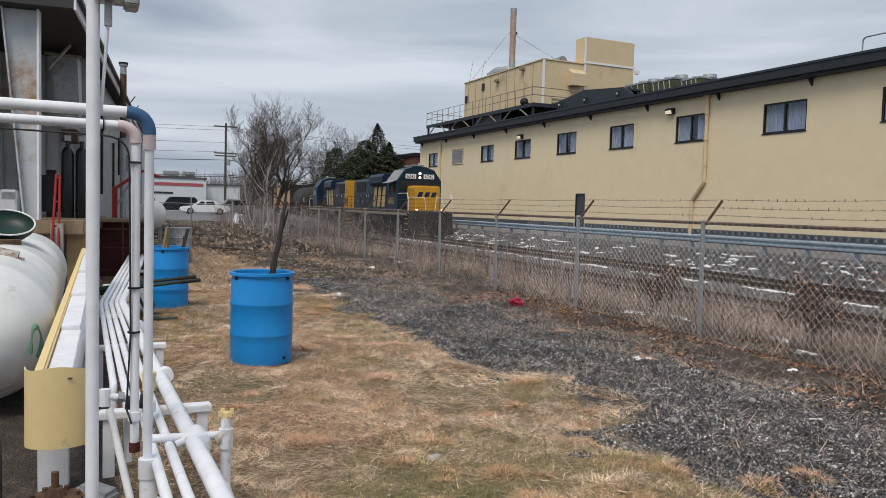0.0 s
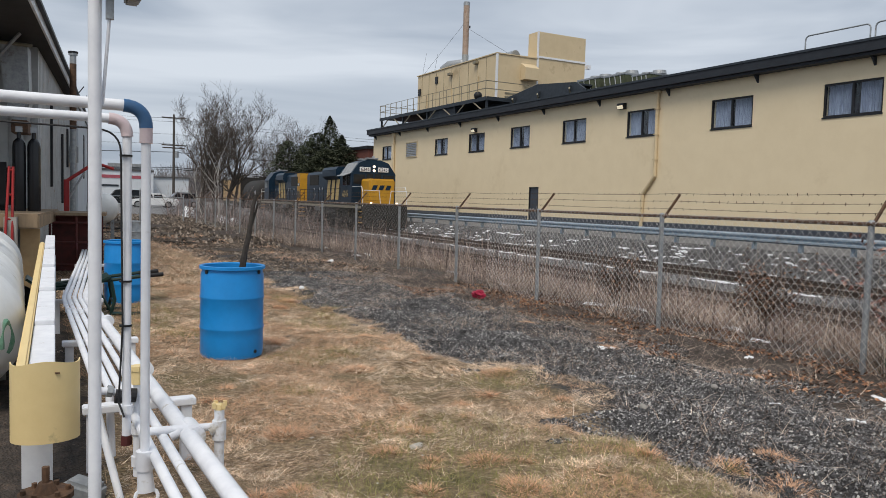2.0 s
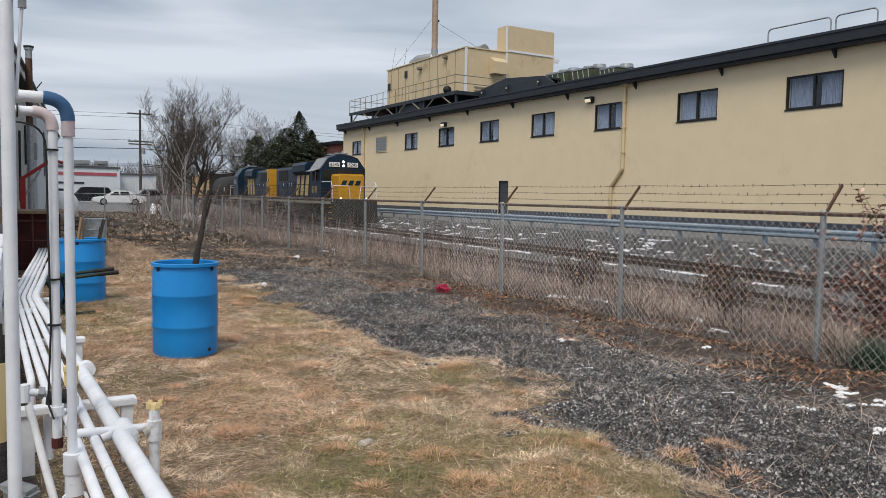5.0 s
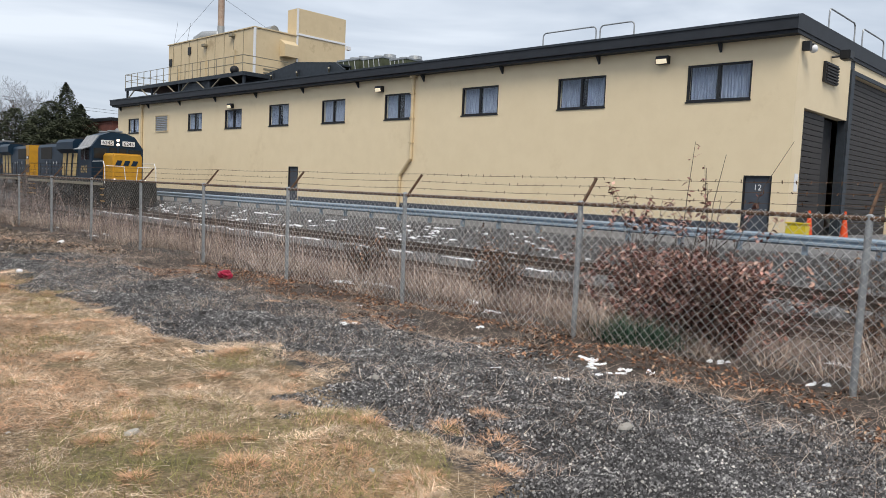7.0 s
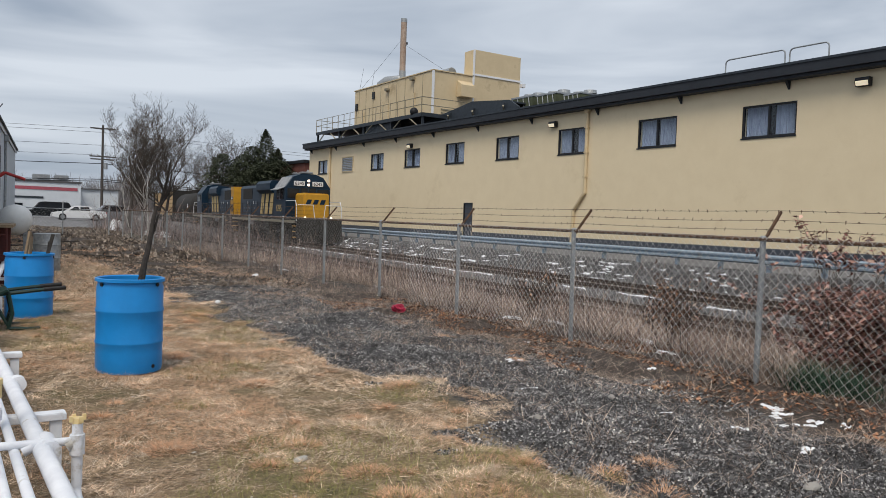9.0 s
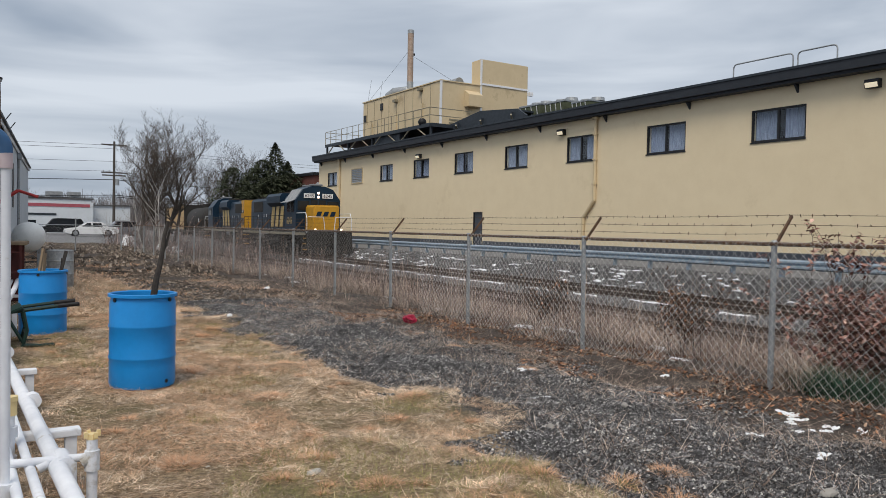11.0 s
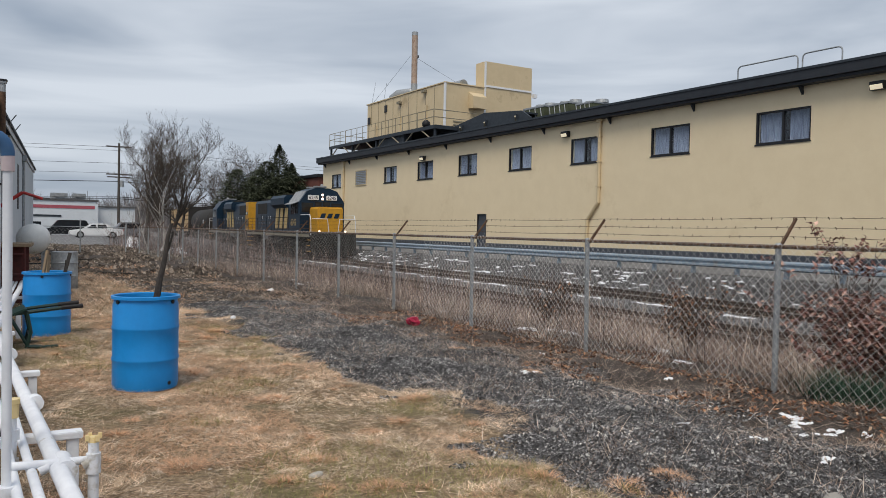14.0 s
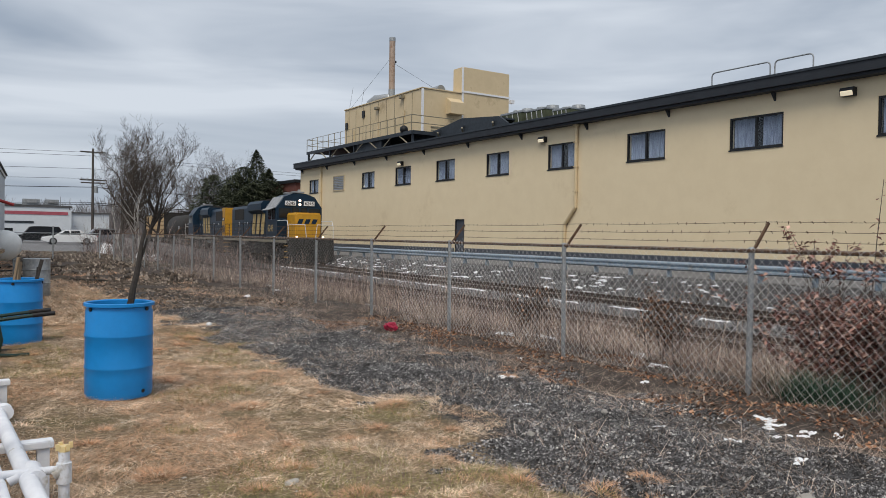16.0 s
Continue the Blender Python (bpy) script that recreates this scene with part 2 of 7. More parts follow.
M["weed_grey"] = pieces("grey_brown_bramble", ((0.0, (0.05, 0.038, 0.034)), (0.45, (0.17, 0.125, 0.115)), (0.8, (0.34, 0.25, 0.22)), (1.0, (0.52, 0.41, 0.36))))
M["leaf"] = pieces("fallen_oak_leaf", ((0.0, (0.045, 0.026, 0.018)), (0.4, (0.14, 0.07, 0.042)), (0.7, (0.32, 0.145, 0.075)), (0.9, (0.46, 0.25, 0.14)), (1.0, (0.58, 0.42, 0.29))))
M["leaf_red"] = pieces("dry_russet_leaf", ((0.0, (0.08, 0.035, 0.03)), (0.4, (0.25, 0.11, 0.09)), (0.75, (0.44, 0.24, 0.19)), (1.0, (0.64, 0.45, 0.35))))
M["shrub_green"] = material("evergreen_sprig", (0.05, 0.105, 0.065), (0.028, 0.06, 0.04), 9, 0.8, bump=0, island=0.4)
M["loco_blue"] = material("loco_dark_blue", (0.008, 0.026, 0.050), (0.006, 0.019, 0.037), 2.5, 0.42, 0, 0.05, stain=(0.02, 0.024, 0.032), stain_scale=1.2, stain_amount=0.22, spec=0.25)
M["loco_yellow"] = material("loco_yellow", (0.56, 0.29, 0.02), (0.46, 0.235, 0.02), 3, 0.5, 0, 0.05, stain=(0.28, 0.17, 0.06), stain_scale=1.6, stain_amount=0.22)
M["loco_gold"] = material("faded_gold_lettering", (0.52, 0.385, 0.17), (0.40, 0.29, 0.13), 3, 0.6, 0, 0.0)
M["loco_black"] = material("loco_underframe", (0.020, 0.019, 0.018), (0.032, 0.028, 0.024), 5, 0.8)
M["loco_grey"] = material("loco_grey_roof", (0.32, 0.33, 0.34), (0.2, 0.21, 0.22), 3, 0.6)
M["board"] = material("white_number_board", (0.75, 0.76, 0.78), (0.70, 0.71, 0.73), 6, 0.5, bump=0)
M["lumber"] = material("stacked_lumber", (0.52, 0.36, 0.19), (0.40, 0.27, 0.135), 4, 0.8)
M["car_white"] = material("white_car_paint", (0.78, 0.79, 0.80), (0.76, 0.77, 0.78), 2, 0.2, 0, 0)
M["car_grey"] = material("silver_car_paint", (0.30, 0.31, 0.33), (0.28, 0.29, 0.31), 2, 0.25, 0.3, 0)
M["car_dark"] = material("black_car_paint", (0.015, 0.016, 0.018), None, 2, 0.25, 0, 0)
M["orange"] = material("orange_cone_plastic", (0.75, 0.09, 0.02), None, 4, 0.5)
M["white_wall"] = material("white_shop_wall", (0.62, 0.66, 0.70), (0.56, 0.60, 0.64), 1, 0.8, bump=0.05)
M["red_band"] = material("faded_red_band", (0.42, 0.10, 0.13), None, 2, 0.7)
M["wire"] = material("black_cable", (0.02, 0.02, 0.022), None, 3, 0.6, bump=0)
M["headlight"] = glow("lit_headlight", (1.0, 0.78, 0.62), 1.6)
M["lamp_lens"] = glow("lit_frosted_lamp_lens", (1.0, 0.86, 0.62), 0.35)


# ---------------------------------------------------------------- mesh helpers
def link_mesh(name, bm, mat, parent=None, label="", smooth=False):
    me = bpy.data.meshes.new(name)
    bm.to_mesh(me)
    bm.free()
    me.materials.append(M[mat] if isinstance(mat, str) else mat)
    if smooth:
        me.shade_smooth()
        me.set_sharp_from_angle(angle=radians(40))
    ob = new(name, me)
    if parent is not None:
        ob.parent = parent
    if label:
        ob["label"] = label
    return ob


def part(name, bm, mat, parent, label="", smooth=False):
    return link_mesh(name, bm, mat, parent, label, smooth)


def root(name, m, label, category, group="", kind=""):
    ob = new(name)
    ob.matrix_basis = m
    ob.empty_display_size = 0.1
    return tagged(ob, label, category, group, kind)


def box(bm, x0, x1, y0, y1, z0, z1, bevel=0.0):
    r = bmesh.ops.create_cube(bm, size=1.0, matrix=Matrix.Translation(((x0 + x1) / 2, (y0 + y1) / 2, (z0 + z1) / 2)) @ Matrix.Diagonal((abs(x1 - x0), abs(y1 - y0), abs(z1 - z0), 1)))
    if bevel:
        es = list({e for v in r["verts"] for e in v.link_edges})
        bmesh.ops.bevel(bm, geom=es, offset=bevel, segments=2, affect="EDGES", clamp_overlap=True)
    return bm


def bm_box(*a, **k):
    return box(bmesh.new(), *a, **k)


def rod(bm, a, b, r, r2=None, n=8, cap=True):
    a, b = Vector(a), Vector(b)
    d = b - a
    m = Matrix.Translation((a + b) / 2) @ d.to_track_quat("Z", "Y").to_matrix().to_4x4()
    bmesh.ops.create_cone(bm, cap_ends=cap, segments=n, radius1=r, radius2=r if r2 is None else r2, depth=d.length, matrix=m)
    return bm


def bm_rod(*a, **k):
    return rod(bmesh.new(), *a, **k)


def tube(bm, pts, r, n=10, close=True):
    """A pipe along a polyline, with mitred joints."""
    pts = [Vector(p) for p in pts]
    rr = r if isinstance(r, (list, tuple)) else [r] * len(pts)
    rings = []
    side = None
    for i, p in enumerate(pts):
        a = (pts[i] - pts[i - 1]).normalized() if i else (pts[1] - pts[0]).normalized()
        b = (pts[i + 1] - pts[i]).normalized() if i < len(pts) - 1 else a
        t = (a + b).normalized()
        if side is None:
            side = t.cross(Vector((0, 0, 1)) if abs(t.z) < 0.9 else Vector((1, 0, 0))).normalized()
        side = (side - t * side.dot(t)).normalized()
        up = t.cross(side)
        k = 1 / max(0.5, t.dot(a))
        rings.append([bm.verts.new(p + (side * math.cos(2 * math.pi * j / n) + up * math.sin(2 * math.pi * j / n)) * rr[i] * k) for j in range(n)])
    for u, v in zip(rings, rings[1:]):
        for j in range(n):
            bm.faces.new((u[j], u[(j + 1) % n], v[(j + 1) % n], v[j]))
    if close:
        bm.faces.new(rings[0][::-1])
        bm.faces.new(rings[-1])
    return bm


def bend(a, corner, b, r, n=6):
    """Points of a rounded pipe bend."""
    a, c, b = Vector(a), Vector(corner), Vector(b)
    p, q = c + (a - c).normalized() * r, c + (b - c).normalized() * r
    return [p * (1 - t) ** 2 + c * 2 * t * (1 - t) + q * t * t for t in [i / n for i in range(n + 1)]]


def lathe(bm, profile, n=32, m=None):
    """A turned body from (radius, height) pairs."""
    m = m or Matrix()
    rings = [[bm.verts.new(m @ Vector((r * math.cos(2 * math.pi * j / n), r * math.sin(2 * math.pi * j / n), z))) for j in range(n)] for r, z in profile]
    for u, v in zip(rings, rings[1:]):
        for j in range(n):
            bm.faces.new((u[j], u[(j + 1) % n], v[(j + 1) % n], v[j]))
    bm.faces.new(rings[0][::-1])
    bm.faces.new(rings[-1])
    return bm


def prism(bm, outline, axis, lo, hi):
    """An outline drawn in the two other axes, pushed from lo to hi along axis."""
    def at(p, v):
        return {"x": (v, p[0], p[1]), "y": (p[0], v, p[1]), "z": (p[0], p[1], v)}[axis]
    a = [bm.verts.new(at(p, lo)) for p in outline]
    b = [bm.verts.new(at(p, hi)) for p in outline]
    bm.faces.new(a[::-1])
    bm.faces.new(b)
    for i in range(len(a)):
        j = (i + 1) % len(a)
        bm.faces.new((a[i], a[j], b[j], b[i]))
    bmesh.ops.recalc_face_normals(bm, faces=bm.faces[:])
    return bm


def raw(name, verts, faces, mat, parent=None):
    me = bpy.data.meshes.new(name)
    me.from_pydata(verts, [], faces)
    me.materials.append(M[mat])
    ob = new(name, me)
    if parent is not None:
        ob.parent = parent
    return ob


def writing(text, size, mat, parent, m, name="lettering"):
    """Letters of the built-in font, as a mesh."""
    cu = bpy.data.curves.new("text", "FONT")
    cu.body, cu.size, cu.extrude, cu.align_x, cu.align_y = text, size, 0.004, "CENTER", "CENTER"
    tmp = bpy.data.objects.new("text", cu)
    scene.collection.objects.link(tmp)
    me = bpy.data.meshes.new_from_object(tmp.evaluated_get(bpy.context.evaluated_depsgraph_get()))
    bpy.data.objects.remove(tmp)
    me.materials.clear()
    me.materials.append(M[mat])
    ob = new(name, me)
    ob.parent, ob.matrix_basis = parent, m
    return ob


# ---------------------------------------------------------------- the ground
def smooth(a, b, v):
    t = min(1.0, max(0.0, (v - a) / (b - a)))
    return t * t * (3 - 2 * t)


def track_x(y):
    return 17.6 + 0.035 * y + 0.06 * max(0.0, y - 50.0)


def grade(x, y):
    """Height of the ground."""
    k = x - 0.035 * (y - 17)
    z = -0.10 * smooth(2.5, 6.5, x) - 0.46 * smooth(7.6, 11.5, k)
    z -= 0.10 * smooth(10.5, 12.0, k) * (1 - smooth(15.5, 16.5, k))
    z += 0.70 * smooth(19.6, 22.0, x) + 0.30 * smooth(23.0, 26.0, x)
    far = smooth(66, 80, y)
    z = z * (1 - far) + 0.15 * far
    near = 1 - smooth(8, 22, abs(x - 4) / 2 + abs(y - 10) / 3)
    z += 0.045 * noise.noise(Vector((x * 0.7, y * 0.7, 0.0))) * smooth(0.4, 1.2, abs(x - 0.1) + 0.4) * (1 - far)
    if 2.0 < x < 7.5 and 0.0 < y < 24.0:
        heap = smooth(2.0, 3.4, x) * (1 - smooth(6.0, 7.4, x)) * (1 - smooth(18, 24, y))
        z += heap * (0.085 * noise.noise(Vector((x * 1.25, y * 0.9, 21.0))) + 0.045 * noise.noise(Vector((x * 2.6, y * 2.0, 22.0))))
    z += 0.02 * noise.noise(Vector((x * 2.3, y * 2.3, 4.0))) * near
    return z


def grass_edge(y):
    """Where the dry grass gives way to the gravel."""
    pts = ((0, 2.6), (2.4, 2.95), (3.1, 3.15), (4, 3.35), (5, 3.55), (6, 3.6), (7, 3.4), (11, 3.4), (14, 3.5), (20, 3.4), (25, 3.0), (30, 2.7), (40, 2.5), (50, 2.4), (60, 1.5))
    for (a, u), (b, v) in zip(pts, pts[1:]):
        if a <= y <= b:
            return u + (v - u) * (y - a) / (b - a)
    return 2.6 if y < 0 else -2


def axis_steps(*spans):
    out = []
    for a, b, n in spans:
        out += [a + (b - a) * i / n for i in range(n)]
    return out + [spans[-1][1]]


gx = axis_steps((-3000, -200, 4), (-200, -20, 6), (-20, -3, 10), (-3, 9, 80), (9, 27, 60), (27, 80, 10), (80, 300, 4), (300, 3000, 4))
gy = axis_steps((-3000, -200, 4), (-200, -15, 6), (-15, 0, 12), (0, 14, 90), (14, 40, 70), (40, 110, 35), (110, 400, 6), (400, 4000, 5))
verts = [(x, y, grade(x, y)) for y in gy for x in gx]
w = len(gx)
faces = [(j * w + i, j * w + i + 1, (j + 1) * w + i + 1, (j + 1) * w + i) for j in range(len(gy) - 1) for i in range(w - 1)]
ground = raw("ground", verts, faces, "asphalt")
ground.data.shade_smooth()
tagged(ground, "dry grass, grey gravel, brown leaf litter and ballast", "ground", kind="structure")


def zone_material():
    """Soil, straw, gravel and ballast in bands along the fence, with ragged borders."""
    m = bpy.data.materials.new("yard_ground")
    m.use_nodes = True
    n, l = m.node_tree.nodes, m.node_tree.links
    b = n["Principled BSDF"]
    b.inputs["Roughness"].default_value = 0.95
    g = n.new("ShaderNodeNewGeometry")
    at = n.new("ShaderNodeAttribute")
    at.attribute_name = "zone"

    def nz(scale, detail=6.0, rough=0.65):
        t = n.new("ShaderNodeTexNoise")
        t.inputs["Scale"].default_value, t.inputs["Detail"].default_value, t.inputs["Roughness"].default_value = scale, detail, rough
        l.new(g.outputs["Position"], t.inputs["Vector"])
        return t.outputs["Fac"]

    def ramp(fac, *stops):
        r = n.new("ShaderNodeValToRGB")
        while len(r.color_ramp.elements) < len(stops):
            r.color_ramp.elements.new(0.5)
        for e, (p, c) in zip(r.color_ramp.elements, stops):
            e.position, e.color = p, (*c, 1)
        l.new(fac, r.inputs["Fac"])
        return r.outputs["Color"]

    def mix(f, a, c):
        x = n.new("ShaderNodeMix")
        x.data_type = "RGBA"
        l.new(f, x.inputs["Factor"]), l.new(a, x.inputs["A"]), l.new(c, x.inputs["B"])
        return x.outputs["Result"]

    def ragged(channel, size, amount):
        add = n.new("ShaderNodeMath")
        add.operation = "MULTIPLY_ADD"
        l.new(nz(size, 8.0, 0.75), add.inputs[0])
        add.inputs[1].default_value = amount
        l.new(channel, add.inputs[2])
        mr = n.new("ShaderNodeMapRange")
        mr.inputs["From Min"].default_value, mr.inputs["From Max"].default_value = 0.42 + amount / 2, 0.58 + amount / 2
        l.new(add.outputs[0], mr.inputs["Value"])
        return mr.outputs["Result"]

    sep = n.new("ShaderNodeSeparateColor")
    l.new(at.outputs["Color"], sep.inputs["Color"])
    vor = n.new("ShaderNodeTexVoronoi")
    vor.inputs["Scale"].default_value = 60
    l.new(g.outputs["Position"], vor.inputs["Vector"])
    straw = ramp(nz(26, 8, 0.7), (0.32, (0.075, 0.052, 0.032)), (0.5, (0.24, 0.17, 0.10)), (0.72, (0.56, 0.42, 0.27)))
    green = ramp(nz(20, 8, 0.7), (0.3, (0.05, 0.043, 0.02)), (0.7, (0.23, 0.19, 0.085)))
    patch = n.new("ShaderNodeMapRange")
    patch.inputs["From Min"].default_value, patch.inputs["From Max"].default_value = 0.51, 0.66
    l.new(nz(0.9, 5, 0.6), patch.inputs["Value"])
    grass = mix(patch.outputs["Result"], straw, green)
    stone = ramp(vor.outputs["Color"], (0.12, (0.010, 0.009, 0.009)), (0.55, (0.036, 0.034, 0.034)), (0.95, (0.12, 0.118, 0.12)))
    litter = ramp(nz(7, 10, 0.78), (0.34, (0.022, 0.018, 0.015)), (0.55, (0.066, 0.051, 0.041)), (0.75, (0.165, 0.12, 0.09)))
    paved = ramp(nz(0.8, 8, 0.7), (0.3, (0.14, 0.14, 0.145)), (0.7, (0.22, 0.22, 0.225)))
    col = mix(ragged(sep.outputs["Red"], 2.2, 0.9), stone, grass)
    col = mix(ragged(sep.outputs["Green"], 2.6, 0.7), col, litter)
    col = mix(ragged(sep.outputs["Blue"], 0.6, 0.3), col, paved)
    l.new(col, b.inputs["Base Color"])
    bp = n.new("ShaderNodeBump")
    bp.inputs["Strength"].default_value, bp.inputs["Distance"].default_value = 0.9, 0.02
    l.new(vor.outputs["Distance"], bp.inputs["Height"])
    l.new(bp.outputs["Normal"], b.inputs["Normal"])
    return m


def zones(x, y):
    """How far a place is grass, leaf litter, pavement: 0 to 1 each."""
    k = x - 0.035 * (y - 17)
    r = 1 - smooth(-0.8, 0.8, x - grass_edge(y))
    gr = smooth(5.2, 6.1, x - 0.01 * y) * (1 - smooth(13.4, 14.6, k)) * (1 - 0.3 * smooth(10.5, 11.5, k))
    gr = max(gr, 0.62 * smooth(15, 24, y) * (1 - smooth(6.6, 7.2, x)) * (1 - 0.75 * smooth(2.5, 0.5, x) * (1 - smooth(22, 30, y))))
    gr = max(gr, 0.8 * smooth(0.45, -0.1, x) * (1 - smooth(16, 20, y)))
    bl = max(smooth(22.4, 23.2, x), smooth(62, 66, y), 1 - smooth(-40, -30, y), 1 - smooth(-12, -11, x))
    return r, gr, bl


ground.data.materials.clear()
ground.data.materials.append(zone_material())
layer = ground.data.color_attributes.new("zone", "FLOAT_COLOR", "POINT")
for i, v in enumerate(verts):
    layer.data[i].color = (*zones(v[0], v[1]), 1)


# ---------------------------------------------------------------- the cream building
BX, BY0, BY1, EAVE, TOP = 26.0, 9.15, 61.9, 7.08, 7.72
hall = root("factory_building", pose(0, 0, 0), "long cream-painted factory building with a dark flat roof edge", "building")
WINDOWS = [(58.1, 60.0, 4.98, 6.1), (48.3, 50.3, 4.98, 6.15), (43.2, 45.3, 4.98, 6.2), (38.0, 40.1, 5.0, 6.27), (32.7, 34.8, 5.0, 6.27), (27.4, 29.5, 5.02, 6.3), (21.9, 24.1, 5.03, 6.3), (16.4, 18.7, 5.08, 6.33), (10.65, 13.0, 5.1, 6.4)]
DOORS = [(9.72, 10.68, 0.36, 2.49, True), (36.9, 37.85, 0.4, 2.57, False), (59.5, 60.45, 0.4, 2.6, False)]
openings = sorted([(a, b, c, d) for a, b, c, d in WINDOWS] + [(a, b, c, d) for a, b, c, d, _ in DOORS])


def pierced_wall(bm, u0, u1, z0, z1, holes, put):
    """A wall with rectangular holes as a grid of blocks."""
    us = sorted({u0, u1, *[h[0] for h in holes], *[h[1] for h in holes]})
    zs = sorted({z0, z1, *[h[2] for h in holes], *[h[3] for h in holes]})
    for a, b in zip(us, us[1:]):
        run = None
        for c, d in zip(zs, zs[1:]):
            solid = not any(h[0] < (a + b) / 2 < h[1] and h[2] < (c + d) / 2 < h[3] for h in holes)
            if solid:
                run = (run[0], d) if run else (c, d)
            if (not solid or d == zs[-1]) and run:
                put(bm, a, b, run[0], run[1])
                run = None
    return bm


bm = pierced_wall(bmesh.new(), BY0, BY1, 0.0, EAVE, openings, lambda q, a, b, c, d: box(q, BX, BX + 0.3, a, b, c, d))
bmesh.ops.remove_doubles(bm, verts=bm.verts[:], dist=0.0005)
part("long_wall", bm, "cream", hall)
for a, b, c, d in ((BX + 0.3, 26.85, 0.0, EAVE), (26.85, 31.35, 4.82, EAVE), (31.35, 31.85, 0.0, EAVE), (31.85, 38.5, 6.6, EAVE), (38.5, 46.0, 0.0, EAVE)):
    part("end_wall", bm_box(a, b, BY0, BY0 + 0.3, c, d), "steel_dark" if a == 31.35 else "cream", hall)
for a, b in ((BY0 + 1.6, 36.8), (37.95, 59.4), (60.55, BY1)):
    part("base_strip", bm_box(BX - 0.035, BX - 0.003, a, b, 0.0, 0.84), "door_grey", hall, "dark base strip")
part("rear_wall", bm_box(45.7, 46, BY0 + 0.3, BY1, 0, EAVE), "cream", hall)
part("far_end_wall", bm_box(BX + 0.3, 45.7, BY1 - 0.3, BY1, 0, EAVE), "cream", hall)
# Backing wall painted near-black to read as the unlit room.
part("interior_shade_wall", bm_box(29.5, 29.7, 14.0, BY1 - 0.4, 0, EAVE - 0.1), "room_shade", hall)
part("interior_floor", bm_box(BX + 0.3, 45.7, BY0 + 0.3, BY1 - 0.3, 0.1, 0.35), "concrete", hall)
bm = bmesh.new()
prism(bm, [(BX - 0.55, EAVE + 0.12), (BX - 0.55, TOP - 0.10), (BX - 0.25, TOP), (46.3, TOP + 0.02), (46.3, EAVE + 0.12)], "y", BY0 - 0.10, BY1 + 0.3)
part("roof", bm, "fascia", hall)
part("soffit", bm_box(BX - 0.42, 46.1, BY0 - 0.06, BY1 + 0.2, EAVE, EAVE + 0.118), "fascia", hall)
for i in range(11):
    y = BY0 + 2.6 + i * 4.95
    bm = bmesh.new()
    prism(bm, [(BX - 0.02, EAVE - 0.32), (BX - 0.02, EAVE - 0.01), (BX - 0.26, EAVE - 0.01)], "y", y, y + 0.09)
    part("eave_bracket", bm, "fascia", hall)
part("roof_drip_edge", bm_box(BX - 0.585, BX - 0.555, BY0 - 0.11, BY1 + 0.31, TOP - 0.17, TOP - 0.08), "steel_dark", hall)


def folded_curtain(y0, y1, z0, z1, x):
    bm = bmesh.new()
    n = max(8, int((y1 - y0) / 0.035))
    cols = [(bm.verts.new((x + 0.03 * math.sin(i * 1.9) + 0.012 * math.sin(i * 0.7), y0 + (y1 - y0) * i / n, z0)), bm.verts.new((x + 0.03 * math.sin(i * 1.9), y0 + (y1 - y0) * i / n, z1))) for i in range(n + 1)]
    for p, q in zip(cols, cols[1:]):
        bm.faces.new((p[0], q[0], q[1], p[1]))
    return bm


for k, (a, b, c, d) in enumerate(WINDOWS):
    win = new("window")
    win.parent = hall
    win["label"] = "dark-framed two-pane window with grey curtains"
    bm = bmesh.new()
    f = 0.07
    for y0, y1, z0, z1 in ((a, b, c, c + f), (a, b, d - f, d), (a, a + f, c + f, d - f), (b - f, b, c + f, d - f), ((a + b) / 2 - 0.04, (a + b) / 2 + 0.04, c + f, d - f)):
        box(bm, BX + 0.03, BX + 0.13, y0, y1, z0, z1)
    part("window_frame", bm, "frame_dark", win)
    for y0, y1 in ((a + f, (a + b) / 2 - 0.04), ((a + b) / 2 + 0.04, b - f)):
        pane = part("pane", bm_box(BX + 0.075, BX + 0.083, y0, y1, c + f, d - f), "glass", win)
        pane.visible_shadow = False
    part("window_sill", bm_box(BX - 0.03, BX + 0.03, a - 0.02, b + 0.02, c - 0.05, c), "frame_dark", win)
    gap = 0.1 + 0.08 * (k % 3)
    mid = (a + b) / 2
    part("curtain", folded_curtain(a + f, mid - gap * (k % 2) - 0.02, c + 0.02, d - 0.02, BX + 0.22), "curtain", win)
    part("curtain", folded_curtain(mid + gap * 0.6, b - f, c + 0.02, d - 0.02, BX + 0.22), "curtain", win)

# metal louvre beside the far windows
lou = new("louvre_vent")
lou.parent = hall
bm = bmesh.new()
for y0, y1, z0, z1 in ((53.2, 55.2, 4.98, 5.04), (53.2, 55.2, 6.13, 6.19), (53.2, 53.27, 5.04, 6.13), (55.13, 55.2, 5.04, 6.13)):
    box(bm, BX - 0.06, BX - 0.003, y0, y1, z0, z1)
part("frame", bm, "cream_metal", lou)
for i in range(8):
    bm = bmesh.new()
    z = 5.07 + i * 0.132
    prism(bm, [(BX - 0.06, z), (BX - 0.055, z - 0.01), (BX - 0.004, z + 0.09), (BX - 0.009, z + 0.10)], "y", 53.27, 55.13)
    part("slat", bm, "galv", lou)

